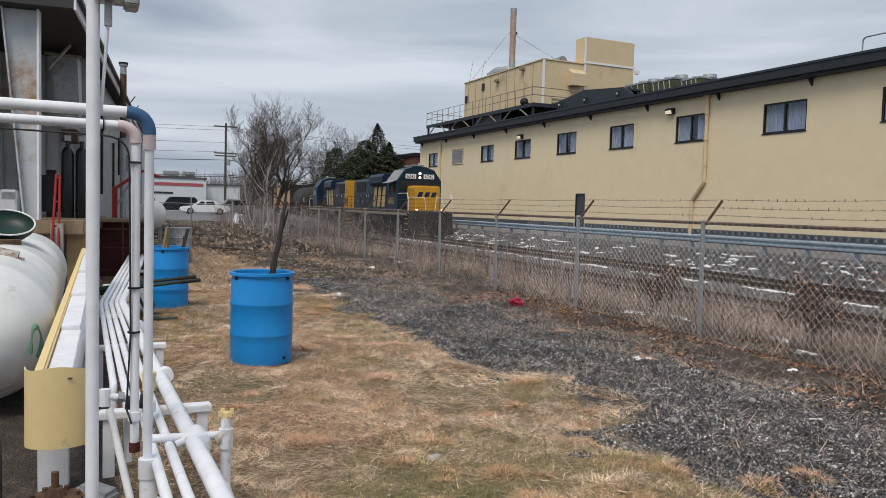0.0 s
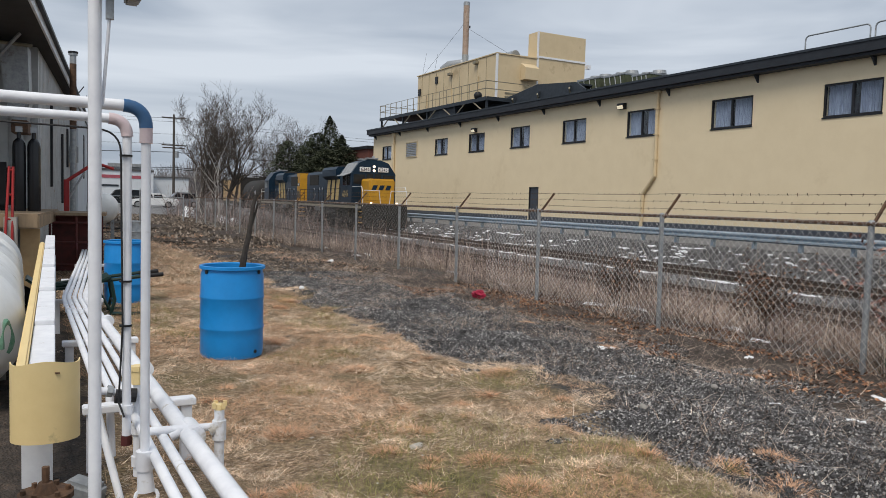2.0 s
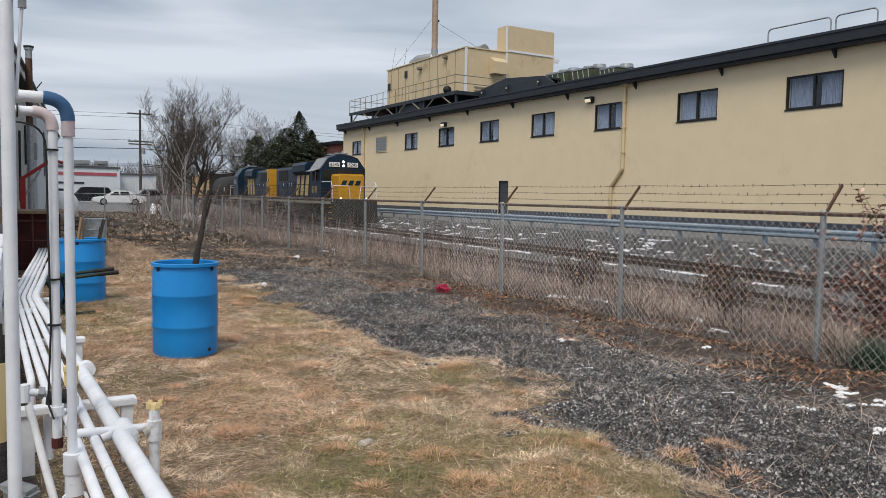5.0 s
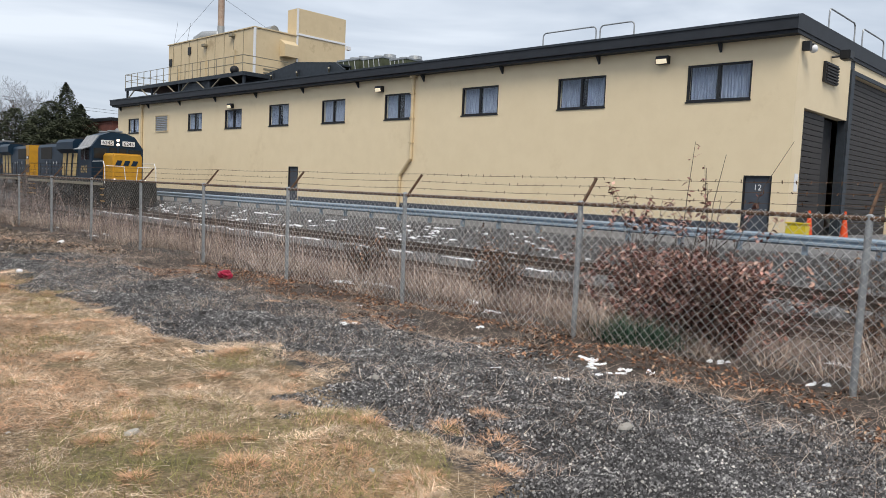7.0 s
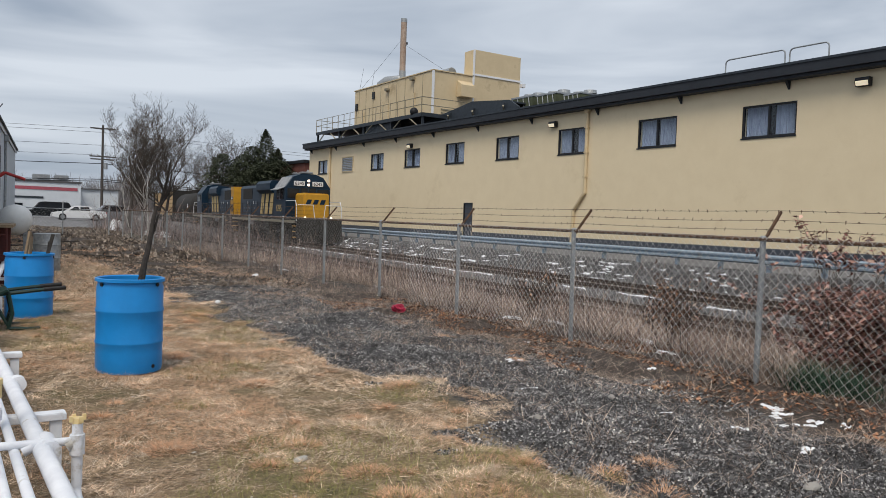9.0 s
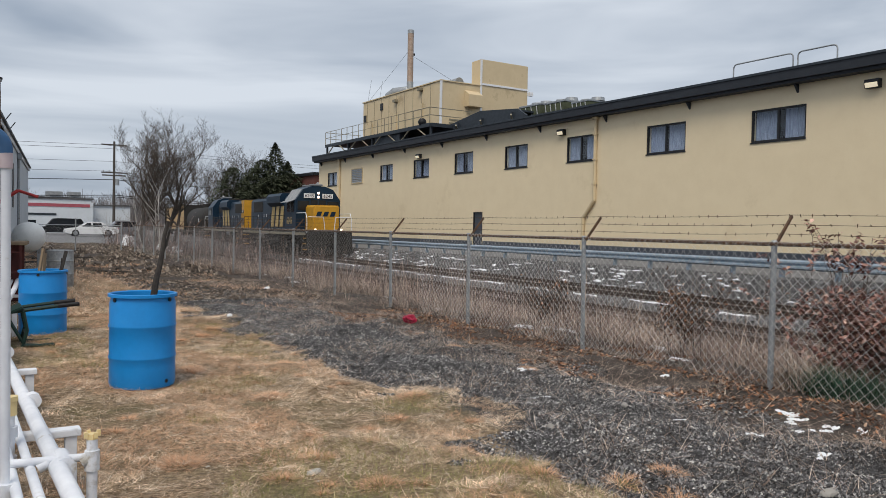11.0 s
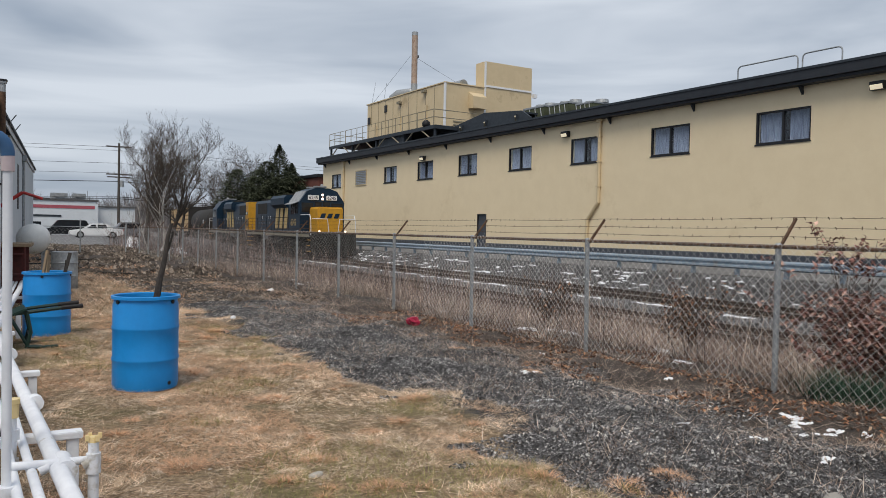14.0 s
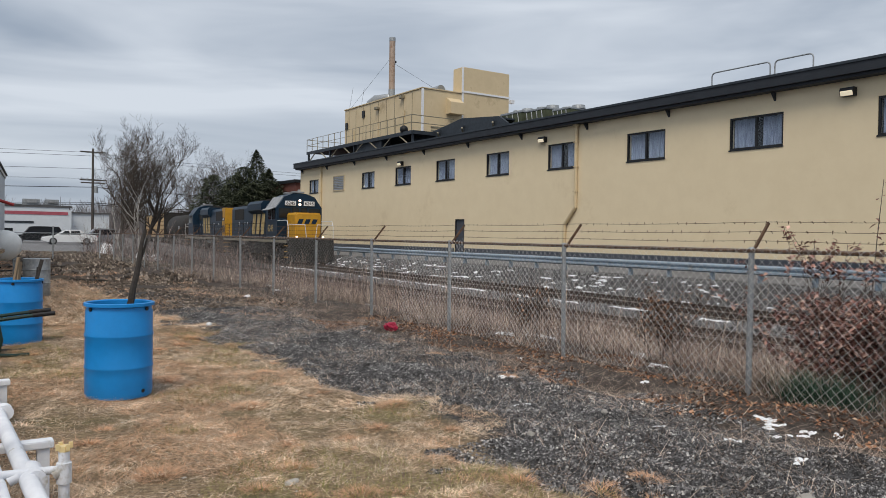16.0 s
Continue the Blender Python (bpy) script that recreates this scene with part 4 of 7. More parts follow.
def locomotive(number, wide_nose_mark=True):
    lo = root("locomotive", pose(0, 0, 0), "dark blue diesel locomotive with a yellow nose and gold marks", "locomotive", "locomotives of the freight train")
    # frame
    bm = bmesh.new()
    box(bm, -1.5, 1.5, 0.75, 17.4, 1.42, 1.62, bevel=0.02)
    part("walkway", bm, "loco_black", lo)
    for s in (-1.53, 1.505):
        part("sill_stripe", bm_box(s, s + 0.025, 0.9, 17.2, 1.36, 1.52), "rail_paint", lo, "faded pale sill stripe")
    bm = bmesh.new()
    prism(bm, [(-1.45, 1.6), (-1.5, 0.55), (-1.2, 0.18), (1.2, 0.18), (1.5, 0.55), (1.45, 1.6)], "y", 0.62, 0.76)
    part("pilot", bm, "loco_black", lo)
    part("rear_pilot", bm_box(-1.45, 1.45, 17.4, 17.52, 0.3, 1.6), "loco_black", lo)
    for y in (0.0, 17.55):
        bm = bm_box(-0.16, 0.16, y, y + 0.62, 0.72, 1.02, bevel=0.04)
        part("coupler", bm, "loco_black", lo)
    bm = bmesh.new()
    prism(bm, [(-1.25, 0.55), (-1.4, 0.8), (-1.4, 1.30), (1.4, 1.30), (1.4, 0.8), (1.25, 0.55), (0.9, 0.4), (-0.9, 0.4)], "y", 6.9, 11.0)
    part("fuel_tank", bm, "loco_black", lo)
    for x in (-1.15, 1.15):
        part("air_reservoir", bm_rod((x, 11.2, 1.18), (x, 13.0, 1.18), 0.17, n=14), "loco_grey", lo)
    for y in (4.3, 13.9):
        b = bogie(lo, y)
        for q in (-1.37, 1.37):
            wheelset(lo, y + q)
    # steps at the four corners
    for s in (-1.5, 1.12):
        for y in (0.78, 16.75):
            for z in (0.45, 0.8, 1.15):
                part("step", bm_box(s, s + 0.38, y, y + 0.62, z, z + 0.04), "loco_yellow", lo)
    # nose
    bm = bmesh.new()
    prism(bm, [(-0.84, 1.62), (-0.84, 3.12), (-0.75, 3.26), (0.75, 3.26), (0.84, 3.12), (0.84, 1.62)], "y", 1.25, 2.95)
    bmesh.ops.bevel(bm, geom=[e for e in bm.edges if all(abs(v.co.y - 1.25) < 0.01 for v in e.verts)], offset=0.09, segments=3, affect="EDGES")
    nose = part("nose", bm, "loco_yellow", lo, "yellow short nose")
    ms = new("nose_mark")
    ms.parent = nose
    ms.matrix_basis = pose(0, 1.24, 0, 0, 0, 90)
    block_mark(ms, 0.0, -0.6, 0.72, 2.55, 2.85, "loco_blue")
    part("nose_door", bm_box(-0.74, -0.24, 1.215, 1.246, 1.7, 2.5), "loco_yellow", nose)
    for x in (-0.55, 0.45):
        part("ditch_light", bm_rod((x * 1.7, 0.72, 1.72), (x * 1.7, 0.62, 1.72), 0.06, n=12), "headlight", lo, "lit ditch lamp")
    # cab
    bm = bmesh.new()
    prism(bm, [(-1.5, 1.62), (-1.5, 3.62), (-1.0, 4.32), (-0.45, 4.52), (0.45, 4.52), (1.0, 4.32), (1.5, 3.62), (1.5, 1.62)], "y", 2.96, 5.45)
    cab = part("cab", bm, "loco_blue", lo)
    bm = bmesh.new()
    prism(bm, [(-1.53, 3.60), (-1.03, 4.33), (-0.98, 4.30), (-1.46, 3.62)], "y", 3.2, 5.4)
    part("cab_roof", bm, "loco_grey", cab, "pale grey cab roof edge")
    for x0, x1, z0, z1 in ((-1.38, -0.62, 2.95, 3.55), (0.62, 1.38, 2.95, 3.55), (-0.5, -0.06, 3.32, 3.62), (0.06, 0.5, 3.32, 3.62)):
        part("windshield", bm_box(x0, x1, 2.935, 2.958, z0, z1), "glass_dark", cab)
    for y0, y1 in ((3.35, 4.05), (4.12, 4.85)):
        part("side_window", bm_box(-1.53, -1.502, y0, y1, 2.85, 3.5), "glass_dark", cab)
        part("side_window", bm_box(1.502, 1.53, y0, y1, 2.85, 3.5), "glass_dark", cab)
    part("window_frame", bm_box(-1.545, -1.503, 4.052, 4.118, 2.8, 3.52), "loco_grey", cab)
    bm = bmesh.new()
    prism(bm, [(-1.5, 3.58), (-1.95, 3.42), (-1.95, 3.46), (-1.5, 3.64)], "y", 3.3, 4.9)
    part("sun_shade", bm, "loco_grey", cab, "pale grey sun shade")
    for x in (-0.62, 0.62):
        b = part("number_board", bm_box(x - 0.36, x + 0.36, 2.90, 2.955, 3.74, 4.04, bevel=0.01), "board", cab, "white number board")
        writing(number, 0.30, "black", b, pose(x, 2.896, 3.885, 90, 0, 0))
    for z in (3.82, 4.08):
        part("headlight", bm_rod((0, 2.90, z), (0, 2.955, z), 0.085, n=14), "headlight", cab, "lit headlight")
    writing(number, 0.62, "loco_gold", cab, pose(-1.506, 4.35, 2.25, 90, 0, -90))
    for y in (3.5, 5.0):
        part("roof_hump", bm_box(-0.4, 0.4, y - 0.3, y + 0.3, 4.56, 4.68, bevel=0.04), "loco_grey", cab)
    part("horn", bm_rod((0.2, 4.2, 4.6), (0.2, 3.7, 4.75), 0.05, 0.1, n=10), "loco_grey", cab)
    # long hood
    bm = bmesh.new()
    prism(bm, [(-0.9, 1.62), (-0.9, 3.78), (-0.78, 3.98), (0.78, 3.98), (0.9, 3.78), (0.9, 1.62)], "y", 5.46, 17.0)
    hood = part("long_hood", bm, "loco_blue", lo)
    part("yellow_hood_end", bm_box(-0.915, 0.915, 15.9, 17.05, 1.63, 4.02), "loco_yellow", hood) if number == "6246" else None
    for s in (-1, 1):
        for a, b, c in ((13.4, 16.1, 2.95), (5.7, 7.0, 3.1)):
            part("intake_grille", bm_box(*sorted((s * 0.925, s * 0.902)), a, b, c, 3.75), "loco_black", hood)
    bm = bmesh.new()
    prism(bm, [(-0.9, 3.3), (-1.22, 3.55), (-1.22, 4.0), (-1.05, 4.2), (1.05, 4.2), (1.22, 4.0), (1.22, 3.55), (0.9, 3.3)], "y", 7.6, 11.2)
    part("brake_blister", bm, "loco_blue", hood)
    for y in (8.5, 10.2, 13.8, 15.0, 16.2):
        part("roof_fan", bm_rod((0, y, 3.99 if y > 12 else 4.2), (0, y, 4.12 if y > 12 else 4.34), 0.55, n=20), "loco_black", hood)
    part("exhaust", bm_box(-0.25, 0.25, 11.8, 12.4, 3.98, 4.2), "loco_black", hood)
    for s in (-1, 1):
        for i in range(13):
            y = 5.7 + i * 0.78
            part("hood_door", bm_box(*sorted((s * 0.92, s * 0.902)), y, y + 0.72, 1.75, 2.85, bevel=0.006), "loco_blue", hood)
            part("latch", bm_box(*sorted((s * 0.935, s * 0.921)), y + 0.6, y + 0.66, 2.2, 2.32), "loco_grey", hood)
        for y in (6.0, 7.2, 12.2, 12.9, 14.6):
            part("placard", bm_box(*sorted((s * 0.932, s * 0.921)), y, y + 0.12, 2.58, 2.76), "board", hood)
        block_mark(hood, s * 0.94, 7.55, 10.9, 1.85, 3.3, "loco_gold")
        if number == "6246":
            block_mark(hood, s * 0.925, 16.0, 17.0, 1.95, 2.55, "loco_blue")
            b = part("number_board", bm_box(*sorted((s * 0.918, s * 0.94)), 16.15, 16.9, 2.95, 3.2, bevel=0.006), "frame_dark", hood, "black number board")
            writing(number, 0.26, "board", b, pose(s * 0.944, 16.52, 3.07, 90, 0, 90 * s))
    # handrails
    for s in (-1.46, 1.46):
        for i in range(9):
            y = 5.6 + i * 1.42
            part("handrail_post", bm_rod((s, y, 1.62), (s, y, 2.62), 0.016, n=6), "loco_black", lo)
        bm = bmesh.new()
        rail_line(bm, [(s, 5.5, 2.62), (s, 17.0, 2.62)])
        part("handrail", bm, "loco_black", lo)
        bm = bmesh.new()
        rail_line(bm, [(s, 2.9, 2.75), (s, 1.0, 2.75), (s, 0.75, 2.4), (s, 0.72, 1.5)])
        part("grab_rail", bm, "board", lo)
    bm = bmesh.new()
    rail_line(bm, [(-1.4, 0.72, 2.5), (-0.4, 0.72, 2.5), (-0.3, 0.72, 1.7)])
    part("front_rail", bm, "board", lo)
    bm = bmesh.new()
    rail_line(bm, [(1.4, 0.72, 2.5), (0.4, 0.72, 2.5), (0.3, 0.72, 1.7)])
    part("front_rail", bm, "board", lo)
    part("hose", tube(bmesh.new(), [(0.5, 0.62, 0.95), (0.5, 0.45, 0.6), (0.45, 0.4, 0.35)], 0.03, 6), "black", lo)
    return lo


M["glass_dark"] = material("dark_cab_glass", (0.015, 0.018, 0.022), None, 3, 0.1, 0, 0)
RAIL_Z = -0.385


def on_track(y, length=17.6):
    """A vehicle's place, along the chord of the track under it."""
    return pose(track_x(y), y, RAIL_Z, 0, 0, -math.degrees(math.atan2(track_x(y + length) - track_x(y), length)))


lead = locomotive("6245")
lead.matrix_basis = on_track(43.0)
second = locomotive("6246")
second.matrix_basis = on_track(79.5, -17.6) @ pose(0, 0, 0, 0, 0, 180) @ pose(0, 0, 0, 0, 0, 180)

# tank car
tc = root("tank_car", on_track(79.8), "black railway tank car", "tank car")
bm = bmesh.new()
lathe(bm, [(0.05, 0.6), (0.8, 0.72), (1.25, 1.0), (1.42, 1.5), (1.42, 12.2), (1.25, 12.7), (0.8, 13.0), (0.05, 13.1)], 28, Matrix.Translation((0, 0, 2.45)) @ pose(0, 0, 0, -90, 0, 0))
part("tank", bm, "loco_black", tc, smooth=True)
part("dome", bm_rod((0, 6.8, 3.8), (0, 6.8, 4.25), 0.45, n=16), "loco_black", tc)
part("platform_rail", tube(bmesh.new(), [(-0.8, 6.0, 3.8), (-0.8, 6.0, 4.5), (-0.8, 7.6, 4.5), (-0.8, 7.6, 3.8)], 0.03, 6), "loco_black", tc)
part("underframe", bm_box(-1.3, 1.3, 0.3, 13.4, 0.95, 1.15), "loco_black", tc)
for y in (2.3, 11.4):
    bogie(tc, y, 0.88)
    for q in (-0.88, 0.88):
        wheelset(tc, y + q)
part("placard", bm_box(-1.44, -1.42, 3.0, 3.3, 2.1, 2.6), "board", tc)

# lumber car
lc = root("lumber_car", on_track(93.8), "flat railway car stacked with pale lumber between black bulkheads", "flat car")
part("deck", bm_box(-1.4, 1.4, 0.3, 20.0, 0.95, 1.25), "loco_black", lc)
for y in (0.4, 19.6):
    part("bulkhead", bm_box(-1.4, 1.4, y, y + 0.3, 1.25, 4.3), "loco_black", lc)
for j in range(3):
    for i in range(6):
        part("lumber_stack", bm_box(-1.25, 1.25, 0.9 + j * 6.2, 6.9 + j * 6.2, 1.28 + i * 0.49, 1.72 + i * 0.49, bevel=0.02), "lumber", lc)
for y in (2.5, 17.8):
    bogie(lc, y, 0.88)
    for q in (-0.88, 0.88):
        wheelset(lc, y + q)

# ---------------------------------------------------------------- chain-link fence
FX, FZ0, FTOP, FY0, FY1, FSTEP = 7.05, -0.12, 1.40, -9.82, 44.9, 2.88
fence = root("chain_link_fence", pose(FX, 4.5, 0, 0, 0, -1.26) @ pose(-FX, -4.5, 0), "galvanised chain-link fence with rusty top rail and barbed wire", "fence")
posts = int(round((FY1 - FY0) / FSTEP)) + 1


def link_mesh_wires(u0, u1, d, z0, z1, place, r):
    """Woven wire: zigzag strands that touch their neighbours, as thin three-sided wires."""
    n_u, n_z = int((u1 - u0) / d), int((z1 - z0) / d)
    tri = [(r, 0.0), (-r * 0.5, r * 0.87), (-r * 0.5, -r * 0.87)]
    vs, fs = [], []
    for i in range(n_u):
        base = len(vs)
        for k in range(n_z + 1):
            u = u0 + (i + ((k + i) % 2)) * d
            z = z0 + k * d
            w = 0.004 if (k + i) % 2 else -0.004
            for a, b in tri:
                vs.append(place(u + a, w + b, z))
        for k in range(n_z):
            for j in range(3):
                q = base + 3 * k
                fs.append((q + j, q + (j + 1) % 3, q + 3 + (j + 1) % 3, q + 3 + j))
    return vs, fs


for a, b, thick in ((FY0, 12.0, 0.0024), (12.0, 30.0, 0.0017)):
    vs, fs = link_mesh_wires(a, b, 0.05, FZ0 + 0.06, FTOP + 0.06, lambda u, w, z: (FX - 0.035 + w, u, z), thick)
    raw("wire_mesh", vs, fs, "galv_dull" if a < 0 else "galv_far", fence)
vs, fs = link_mesh_wires(30.0, FY1, 0.09, FZ0 + 0.06, FTOP + 0.06, lambda u, w, z: (FX - 0.035 + w, u, z), 0.0022)
raw("wire_mesh", vs, fs, "galv_far", fence)
post_bm = bm_rod((0, 0, FZ0 - 0.3), (0, 0, FTOP + 0.02), 0.03, n=14)
rod(post_bm, (0, 0, FTOP + 0.02), (0, 0, FTOP + 0.04), 0.036, 0.018, n=14)
p0 = part("post", post_bm, "galv", fence, smooth=True)
arm_bm = bmesh.new()
prism(arm_bm, [(0.0, 0.0), (0.022, -0.022), (0.29, 0.298), (0.27, 0.32)], "y", -0.010, 0.010)
a0 = part("barb_arm", arm_bm, "rust", fence)
for i in range(posts):
    y = FY0 + i * FSTEP
    lean = random.uniform(-0.8, 0.8)
    for src, nm, z in ((p0, "post", 0), (a0, "barb_arm", FTOP - 0.015)):
        ob = src if i == 0 else new(nm, src.data)
        ob.parent = fence
        ob.matrix_basis = pose(FX, y, z, lean, random.uniform(-0.6, 0.6), 0)
part("top_rail", bm_rod((FX - 0.01, FY0, FTOP), (FX - 0.01, FY1, FTOP), 0.021, n=10), "rust", fence, "rusty top rail")
# tie wires wound round the rail
vs, fs = [], []
for i in range(480):
    y = 0.2 + i * 0.045
    for j in range(5):
        a = 2 * math.pi * j / 5
        vs += [(FX - 0.01 + 0.0235 * math.cos(a), y, FTOP + 0.0235 * math.sin(a)), (FX - 0.01 + 0.0235 * math.cos(a), y + 0.008, FTOP + 0.0235 * math.sin(a))]
    q = i * 10
    fs += [(q + 2 * j, q + (2 * j + 2) % 10, q + (2 * j + 3) % 10, q + 2 * j + 1) for j in range(5)]
tagged(raw("tie_wire", vs, fs, "galv_dull", fence), kind="stuff")
for k, (dx, dz) in enumerate(((0.10, 0.12), (0.19, 0.22), (0.275, 0.32))):
    bm = bmesh.new()
    pts = []
    for i in range(posts - 1):
        for t in (0, 0.33, 0.66):
            y = FY0 + (i + t) * FSTEP
            pts.append((FX + dx, y, FTOP - 0.015 + dz - 0.018 * math.sin(math.pi * t) + random.uniform(-0.004, 0.004)))
    tube(bm, pts, 0.0028, 3)
    for i in range(int((30 - FY0) / 0.13)):
        y = FY0 + i * 0.13
        a = random.uniform(0, 3)
        c, s = 0.018 * math.cos(a), 0.018 * math.sin(a)
        z = FTOP - 0.015 + dz - 0.010
        q = [bm.verts.new(p) for p in ((FX + dx - c, y - 0.004, z - s), (FX + dx - c, y + 0.004, z - s), (FX + dx + c, y + 0.006, z + s), (FX + dx + c, y - 0.006, z + s))]
        bm.faces.new(q)
    part("barbed_wire", bm, "rust", fence)

# cross fence at the far end of the yard
cross = root("yard_end_fence", pose(0, 0, 0), "low grey chain-link fence across the end of the yard", "fence")
vs, fs = link_mesh_wires(-2.0, 7.0, 0.10, 0.05, 1.35, lambda u, w, z: (u, 46.0 + w, z), 0.003)
raw("wire_mesh", vs, fs, "galv_dull", cross)
for i in range(5):
    part("post", bm_rod((-2.0 + i * 2.35, 46.0, -0.2), (-2.0 + i * 2.35, 46.0, 1.5 + 0.25 * (i % 2)), 0.035, n=10), "galv", cross)
part("top_rail", bm_rod((-2.0, 46.0, 1.36), (7.4, 46.0, 1.36), 0.02, n=8), "galv", cross)


# ---------------------------------------------------------------- blue drums
def drum(m, label):
    d = root("plastic_drum", m, label, "drum", "blue plastic drums")
    R = 0.287
    prof = [(R - 0.03, 0.0), (R - 0.008, 0.012), (R, 0.05), (R - 0.0006, 0.20), (R - 0.0006, 0.27), (R + 0.006, 0.284), (R + 0.006, 0.296), (R - 0.0006, 0.315), (R, 0.45), (R - 0.0006, 0.565), (R + 0.006, 0.579), (R + 0.006, 0.591), (R - 0.0006, 0.61), (R - 0.002, 0.80), (R - 0.012, 0.835), (R - 0.012, 0.85), (R + 0.012, 0.858), (R + 0.012, 0.885), (R - 0.004, 0.89), (R - 0.016, 0.88), (R - 0.022, 0.60), (R - 0.022, 0.06)]
    prof = [(r, 0.965 * z) for r, z in prof]
    bm = bmesh.new()
    n = 48
    rings = [[bm.verts.new((r * math.cos(2 * math.pi * j / n), r * math.sin(2 * math.pi * j / n), z)) for j in range(n)] for r, z in prof]
    for u, v in zip(rings, rings[1:]):
        for j in range(n):
            bm.faces.new((u[j], u[(j + 1) % n], v[(j + 1) % n], v[j]))
    bm.faces.new(rings[0][::-1])
    bm.faces.new(rings[-1])
    part("shell", bm, "blue_plastic", d, smooth=True)
    bm = bmesh.new()
    r = R - 0.024
    ring = [bm.verts.new((r * math.cos(2 * math.pi * j / 20), r * math.sin(2 * math.pi * j / 20), 0.74 + random.uniform(-0.05, 0.07))) for j in range(20)]
    mid = [bm.verts.new((0.5 * r * math.cos(2 * math.pi * j / 20), 0.5 * r * math.sin(2 * math.pi * j / 20), 0.76 + random.uniform(-0.05, 0.06))) for j in range(20)]
    for j in range(20):
        bm.faces.new((ring[j], ring[(j + 1) % 20], mid[(j + 1) % 20], mid[j]))
    bm.faces.new(mid)
    part("filling", bm, "black", d, "black bags and scrap inside")
    for a, z in ((-1.15, 0.07), (-1.0, 0.805), (-2.9, 0.805)):
        c, s = math.cos(a), math.sin(a)
        part("bung_hole", bm_rod((c * (R - 0.006), s * (R - 0.006), z), (c * (R + 0.004), s * (R + 0.004), z), 0.018, n=10), "black", d)
    return d


drum(pose(1.435, 7.18, 0.0, 0, 0, 10), "blue plastic drum with an old stick in it, on dry grass")
drum(pose(0.91, 11.15, 0.0, 0, 0, 60), "blue plastic drum holding timber offcuts, on dry grass")


def crooked(a, b, r0, r1, wob, n=9, seed=1):
    rnd = random.Random(seed)
    a, b = Vector(a), Vector(b)
    pts = [a.lerp(b, i / n) + Vector((rnd.uniform(-wob, wob), rnd.uniform(-wob, wob), 0)) for i in range(n + 1)]
    bm = bmesh.new()
    tube(bm, pts, [r0 + (r1 - r0) * i / n for i in range(n + 1)], 7)
    return bm


stick = tagged(link_mesh("stick", crooked((1.485, 7.22, 0.55), (1.665, 7.26, 1.52), 0.038, 0.016, 0.006), "branch", smooth=True), "crooked grey stick standing in the blue drum", "stick")
link_mesh("fork", crooked((1.59, 7.25, 1.10), (1.69, 7.28, 1.44), 0.018, 0.008, 0.006, 5, 4), "branch", stick)
for i, (dx, dy, h) in enumerate(((0.1, 0.05, 1.2), (-0.02, 0.1, 1.15), (0.2, -0.02, 1.08), (-0.12, 0.0, 1.22))):
    tagged(link_mesh("timber_offcut", bm_box(-0.022, 0.022, -0.012, 0.012, 0.0, h - 0.42), "timber" if i % 2 else "branch"), "weathered timber offcut leaning in the drum", "timber", "timber offcuts in the drum").matrix_basis = pose(0.91 + dx, 11.15 + dy, 0.35, 4 * i - 6, 14 - 7 * i, 40 * i)

# green wheelbarrow frame resting beside the second drum
ch = root("wheelbarrow", pose(0.0, 10.25, 0.0), "dark green steel wheelbarrow resting on its legs", "wheelbarrow")
for y in (-0.24, 0.2):
    bm = bmesh.new()
    tube(bm, [(-0.1, y * 0.5, 0.36), (0.45, y * 0.9, 0.42), (0.80, y, 0.46), (0.98, y, 0.48)], 0.022, 8)
    part("handle_bar", bm, "green_dark", ch)
    part("grip", bm_rod((0.98, y, 0.48), (1.22, y, 0.50), 0.026, n=10), "black", ch)
    bm = bmesh.new()
    tube(bm, [(0.62, y, 0.43), (0.66, y, 0.2), (0.62, y, 0.03), (0.80, y, 0.015), (0.95, y, 0.02)], 0.02, 8)
    part("leg", bm, "green_dark", ch)
    part("strut", bm_rod((0.42, y, 0.42), (0.62, y, 0.05), 0.016, n=8), "green_dark", ch)
part("cross_brace", bm_rod((0.65, -0.24, 0.16), (0.65, 0.2, 0.16), 0.015, n=8), "green_dark", ch)
bm = bmesh.new()
prism(bm, [(-0.30, 0.46), (-0.12, 0.32), (0.38, 0.36), (0.62, 0.47), (0.60, 0.49), (0.36, 0.385), (-0.11, 0.345), (-0.28, 0.48)], "y", -0.27, 0.24)
part("tray", bm, "green_dark", ch)
part("wheel", bm_rod((-0.38, -0.05, 0.19), (-0.38, 0.05, 0.19), 0.19, n=20), "black", ch)


# ---------------------------------------------------------------- white pipework
def piping(name, runs, label, mat="white", r=0.024, flanges=(), group="white pipes of the tank yard"):
    pw = root(name, pose(0, 0, 0), label, "pipe", group)
    for pts in runs:
        part("pipe", tube(bmesh.new(), pts, r, 12), mat, pw, smooth=True)
    for a, b in flanges:
        part("coupling", bm_rod(a, b, r * 1.22, n=14), mat, pw, smooth=True)
    return pw


Z = 0.42
def run_points(x_near, y_near, x_bend, off, r, tail=None):
    a = Vector((x_near, y_near, Z))
    b = Vector((x_bend, 8.55, Z))
    c = Vector((0.60 + off, 13.4, Z + 0.02))
    d = Vector((0.95 + off, 18.5, Z))
    pts = [a] + bend(a, b, c, 0.25) + [c, d]
    if tail is not None:
        pts = [Vector(tail)] + bend(tail, a, b, 0.06) + pts[1:]
    return pts


